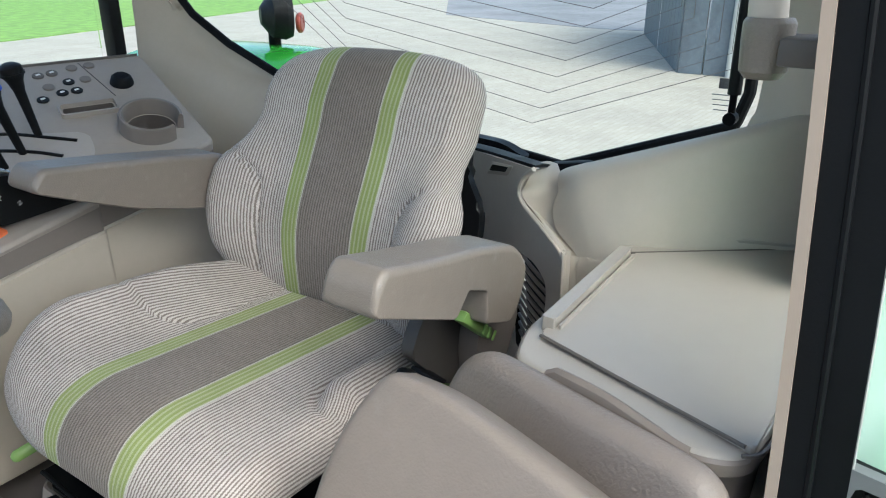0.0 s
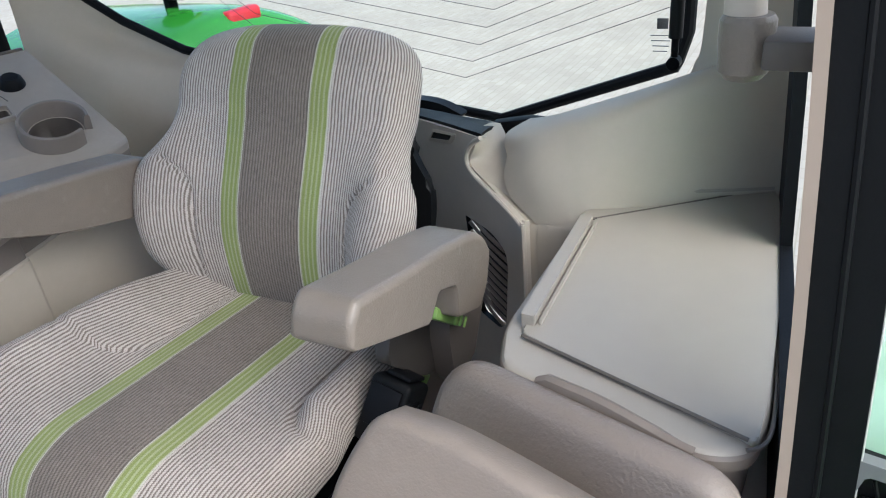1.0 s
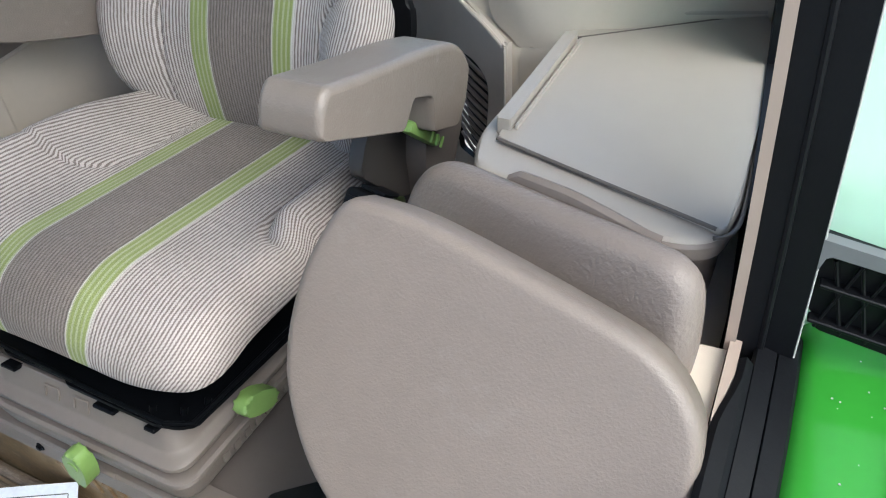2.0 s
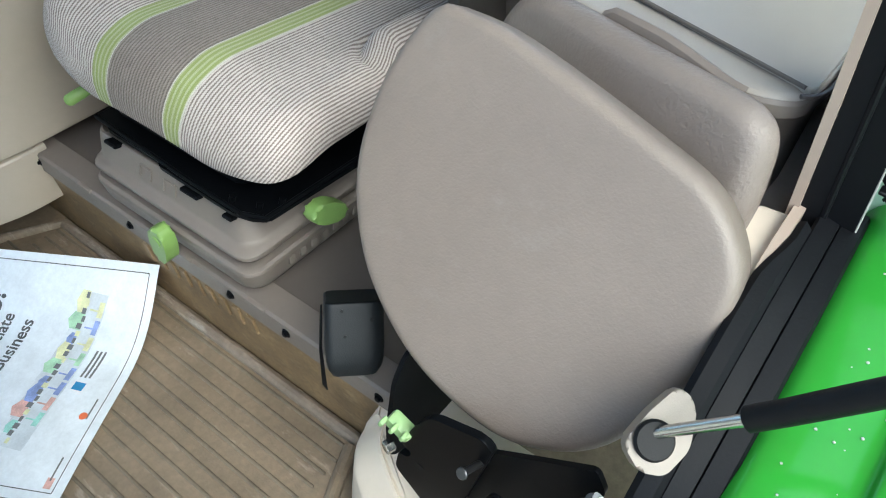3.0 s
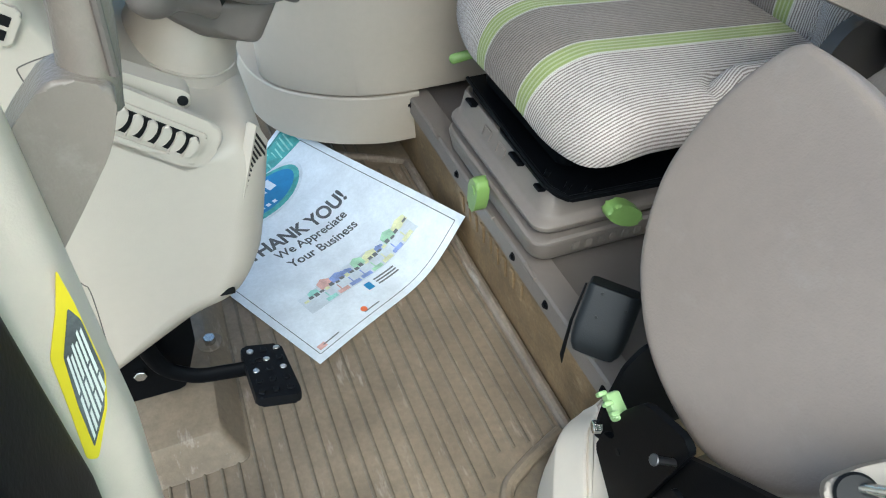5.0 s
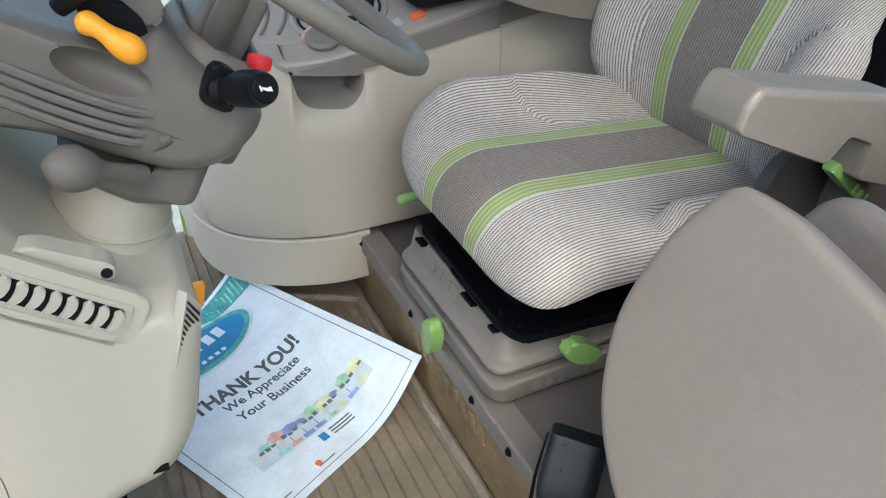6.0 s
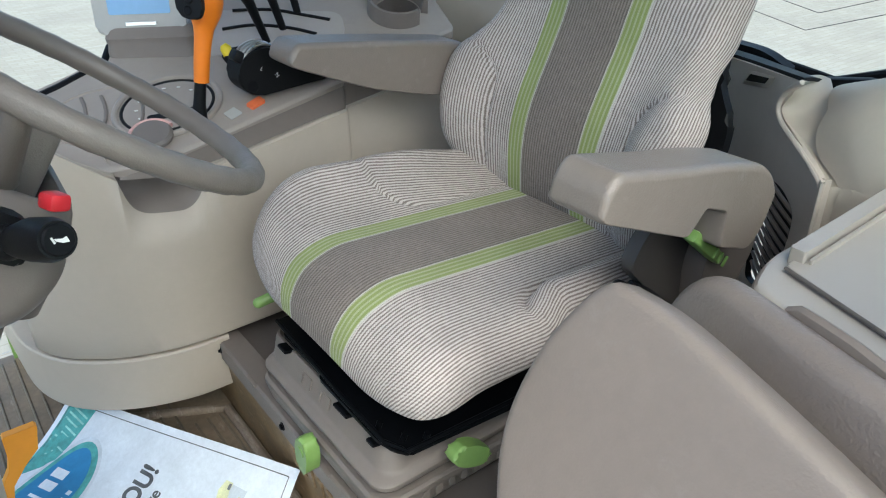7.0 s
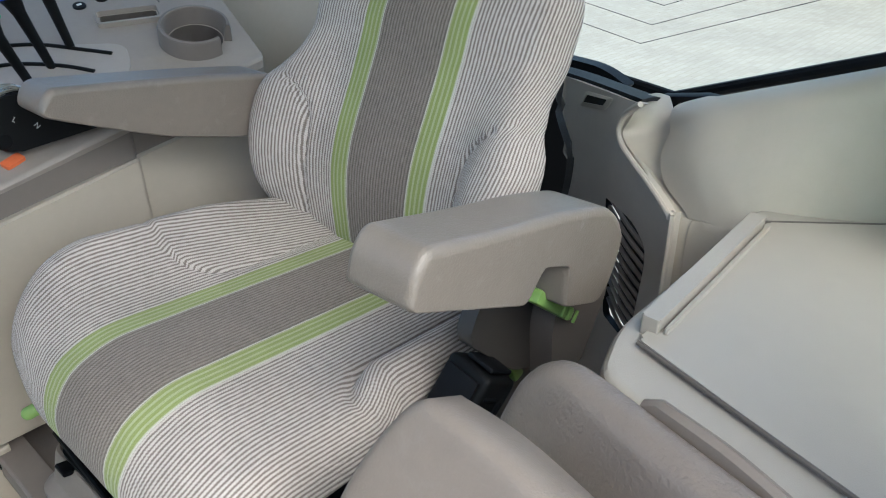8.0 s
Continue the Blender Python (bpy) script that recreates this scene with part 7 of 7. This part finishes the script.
    prism(bm, rounded([(-0.510, 0.380), (-0.498, 0.388), (-0.489, 0.387), (-0.490, 0.379)], 0.002), XZ(-0.2048), 0.004, 0)
    part("drain_slot", bm, BLACK, d)
    o = thing("amber_tag", (-0.395, 0.44, 0.0), "orange plastic tag standing on the mat beside the console", "tag")
    bm = bmesh.new()
    loft(bm, [[Vector((-0.398 + sx * w + lean, 0.44 + sy * 0.008, z)) for sx, sy in ((-1, -1), (1, -1), (1, 1), (-1, 1))] for z, w, lean in ((0.002, 0.010, -0.065), (0.09, 0.011, -0.045), (0.125, 0.014, -0.02), (0.150, 0.024, -0.004), (0.196, 0.028, 0.002), (0.200, 0.025, 0.002))])
    part("plate", bm, AMBER, o)


def pedal():
    p = thing("pedal", (-0.47, -0.165, 0.1), "black studded pedal on a bent steel arm", "pedal")
    m = pose(-0.470, -0.163, 0.152, -8, 10, 1)
    bm = bmesh.new()
    prism(bm, rounded([(-0.034, 0.066), (0.030, 0.060), (0.036, -0.066), (-0.032, -0.060)], 0.010), m @ Matrix.Translation((0, 0, -0.009)), 0.018, 0.004)
    pad = part("pad", bm, RUBBER, p)
    for i in range(5):
        for j in range(3):
            bm = bmesh.new()
            disc(bm, m @ Vector((-0.021 + 0.021 * j, -0.048 + 0.024 * i, 0.008)), m.to_3x3() @ Vector((0, 0, 1)), 0.0055, 0.004, 8, 0.001)
            # Bright steel on some studs stands in for the highlights on their tips.
            part("stud", bm, STEEL if i > 1 and (i + j) % 2 == 0 else RUBBER, pad)
    bm = bmesh.new()
    tube(bm, spline([(-0.475, -0.14, 0.15), (-0.53, -0.13, 0.145), (-0.585, -0.125, 0.155), (-0.625, -0.12, 0.20), (-0.64, -0.12, 0.33)]), 0.013, 12, flat=0.6)
    part("arm", bm, BLACK_STEEL, p)
    b = thing("pedal_bracket", (-0.62, -0.05, 0.1), "black steel pedal bracket under the dash", "bracket")
    bm = bmesh.new()
    prism(bm, rounded([(-0.70, 0.10), (-0.60, 0.10), (-0.565, 0.20), (-0.555, 0.37), (-0.72, 0.37)], 0.01), XZ(-0.10), 0.012, 0.002)
    prism(bm, rounded([(-0.70, 0.06), (-0.58, 0.06), (-0.555, 0.37), (-0.72, 0.37)], 0.01), XZ(0.03), 0.012, 0.002)
    part("plate", bm, BLACK_STEEL, b)
    bm = bmesh.new()
    disc(bm, (-0.655, -0.10, 0.165), (0, -1, 0), 0.010, 0.012, 6)
    part("bolt", bm, STEEL, b)
    f = bmesh.new()
    rows = []
    for z, g in ((-0.01, 0.0), (0.0, 0.0), (0.004, 0.004), (0.050, 0.030), (0.055, 0.034), (0.057, 0.042)):
        q = rounded([(-0.88, -0.215 + g), (-0.53 - g, -0.20 + g), (-0.52 - g, 0.22), (-0.88, 0.22)], 0.015, 4)
        rows.append([Vector((a.x, a.y, z)) for a in q])
    loft(f, rows)
    setting("footrest", f, RUBBER_MAT, "raised brown rubber footrest moulded into the mat", "footrest")
    n = thing("floor_bolt", (-0.549, 0.0, 0.06), "steel bolt in a round recess of the footrest", "bolt")
    bm = bmesh.new()
    disc(bm, (-0.553, 0.02, 0.058), (0, 0, 1), 0.022, 0.004, 24)
    part("washer", bm, RUBBER_MAT, n)
    bm = bmesh.new()
    disc(bm, (-0.553, 0.02, 0.06), (0, 0, 1), 0.011, 0.014, 6)
    part("head", bm, STEEL, n)


steering()
dash()
pedal()


# ---- paper on the floor ----
def paper():
    p = thing("paper_mat", (-0.3, 0.3, 0.0), "printed white paper floor protector lying on the mat", "paper")
    o = Vector((-0.376, -0.053, 0.003))
    ex = Vector((0.88, 0.476, 0)).normalized()
    ey = Vector((-0.476, 0.88, 0)).normalized()
    W, H = 0.432, 0.585

    def at(u, v, up=0.0):
        k = smooth01(0.20, 0.50, u) ** 1.8
        z = 0.115 * k * (1 - 0.2 * v / H) + 0.002 * math.sin(u * 17) * math.sin(v * 9 + 1) + 0.003
        return o + ex * (u - 0.016 * k) + ey * v + Vector((0, 0, z + up))

    bm = bmesh.new()
    nu, nv = 36, 44
    g = [[bm.verts.new(at(W * i / nu, H * j / nv)) for j in range(nv + 1)] for i in range(nu + 1)]
    for i in range(nu):
        for j in range(nv):
            bm.faces.new((g[i][j], g[i + 1][j], g[i + 1][j + 1], g[i][j + 1]))
    thicken(bm, 0.0004)
    sheet = part("sheet", bm, PAPER, p)

    def lay(bm, u, v, material, name, label="", up=0.0009):
        slope = 0.085 if 0.05 < v < 0.35 else 0.0
        bmesh.ops.triangulate(bm, faces=bm.faces[:])
        bmesh.ops.subdivide_edges(bm, edges=[e for e in bm.edges if e.calc_length() > 0.03], cuts=3, use_grid_fill=True)
        for w in bm.verts:
            x, y = w.co.x, w.co.y
            w.co = at(u + x + y * slope, v + y - slope * (u + x - 0.09), up + w.co.z)
        part(name, bm, material, sheet, label, 0)

    def text(body, u, v, height, width, name, bold):
        cu = bpy.data.curves.new(name, "FONT")
        cu.body, cu.size, cu.offset = body, 1.0, bold
        ob = bpy.data.objects.new(name, cu)
        me = bpy.data.meshes.new_from_object(ob)
        bpy.data.objects.remove(ob)
        bm = bmesh.new()
        bm.from_mesh(me)
        bpy.data.meshes.remove(me)
        w = max(q.co.x for q in bm.verts)
        for q in bm.verts:
            q.co = Vector((q.co.x * width / w, q.co.y * height / 0.70, 0))
        lay(bm, u, v, INK, name)

    text("THANK YOU!", 0.088, 0.309, 0.036, 0.268, "heading", 0.034)
    text("We Appreciate", 0.134, 0.275, 0.023, 0.188, "line", 0.018)
    text("Your Business", 0.136, 0.235, 0.023, 0.180, "line", 0.018)

    def blot(pts, u, v, material, name, up=0.0009, label=""):
        b = bmesh.new()
        b.faces.new([b.verts.new((x, y, 0)) for x, y in pts])
        lay(b, u, v, material, name, label, up)

    def oval(a, c, n=40):
        return [(a * math.cos(2 * math.pi * i / n), c * math.sin(2 * math.pi * i / n)) for i in range(n)]

    def box(w, h):
        return [(0, 0), (w, 0), (w, h), (0, h)]

    blot(oval(0.158, 0.073), 0.212, 0.467, INK_HAZE, "emblem_ring", 0.0005)
    blot(oval(0.148, 0.066), 0.212, 0.467, INK_TEAL, "emblem", 0.0007, "teal bordered blue oval emblem")
    blot(oval(0.134, 0.054), 0.212, 0.469, INK_BLUE, "emblem_field", 0.0013)
    for i in range(5):
        blot(box(0.007 if i == 2 else 0.021, 0.034), 0.152 + 0.030 * i + (0.007 if i == 2 else 0.0), 0.466, PAPER, "emblem_bar", 0.0017)
    for i in range(6):
        blot(box(0.010, 0.010), 0.16 + 0.018 * i, 0.425, PAPER, "emblem_bar", 0.0017)
    blot([(0.0, 0.018), (0.118, -0.002), (0.128, 0.070), (-0.06, 0.070)], 0.297, 0.503, INK_TEAL, "corner_field", 0.0003, "teal textured corner field")
    for i in range(9):
        blot([(0.0, 0.0), (0.004, 0.0), (0.018, 0.050), (0.014, 0.050)], 0.298 + 0.012 * i, 0.522 - 0.0015 * i, INK_TEAL2, "hatch", 0.0006)
    for i in range(12):
        blot(box(0.0252, 0.050 + 0.010 * math.sin(i * 0.28)), 0.074 + 0.025 * i, 0.100 + 0.001 * i, INK_HAZE, "print_ground", 0.0005)
    houses = (INK_TEAL2, INK_PALE_RED, INK_BLUE2, INK_BLUE2, INK_PALE_GREEN, INK_YELLOW, INK_BLUE2, INK_PALE_GREEN, INK_YELLOW)
    for i, ink in enumerate(houses):
        w, h = 0.024 + 0.007 * (i % 3), 0.017 + 0.006 * (i * 2 % 3)
        blot([(0, 0), (w, 0), (w, h * 0.7), (w * 0.5, h), (0, h * 0.7)], 0.100 + 0.030 * i, 0.137 + 0.001 * i, ink, "print_block", 0.0016 + 0.00004 * i)
    for i in range(22):
        blot(box(0.010, 0.006 + 0.002 * (i % 3)), 0.082 + 0.0135 * i, 0.129 + 0.0007 * i + 0.002 * (i % 2), GREY if i % 4 else INK_YELLOW, "print_bar", 0.0023)
    rows = (INK_TEAL2, INK_PALE_RED, INK_BLUE2, INK_BLUE2, INK_PALE_GREEN, INK_YELLOW, INK_BLUE2, INK_YELLOW)
    for i, ink in enumerate(rows):
        blot(box(0.026, 0.010), 0.118 + 0.031 * i, 0.104 + 0.0012 * i, ink, "print_block", 0.0014)
        blot(box(0.003, 0.016), 0.128 + 0.031 * i, 0.114 + 0.0012 * i, ink, "print_bar", 0.0014)
    blot(box(0.016, 0.020), 0.195, 0.074, INK_BLUE, "square_mark")
    for i in range(3):
        blot(box(0.055, 0.004), 0.222, 0.090 - 0.008 * i, GREY, "print_bar")
    for i in range(2):
        blot(box(0.04, 0.003), 0.035 + 0.11 * i, 0.027, GREY, "print_bar")
    blot(box(0.018, 0.012), 0.022, 0.022, INK_PALE_RED, "flag_mark")
    blot(oval(0.007, 0.007, 14), 0.150, 0.036, TAG, "round_mark")
    for a, b in (((0.016, 0.016), (W - 0.016, 0.016)), ((W - 0.016, 0.016), (W - 0.016, 0.503)), ((0.016, 0.016), (0.016, H - 0.016)), ((0.016, H - 0.016), (W - 0.016, H - 0.016))):
        bm = bmesh.new()
        a, b = Vector(a), Vector(b)
        d = (b - a).normalized()
        q = Vector((-d.y, d.x)) * 0.0008
        last = None
        for i in range(31):
            c = a.lerp(b, i / 30)
            pr = [bm.verts.new(at(*(c + q), 0.0009)), bm.verts.new(at(*(c - q), 0.0009))]
            if last:
                bm.faces.new((last[0], last[1], pr[1], pr[0]))
            last = pr
        part("border_line", bm, INK, sheet, "", 0)


paper()
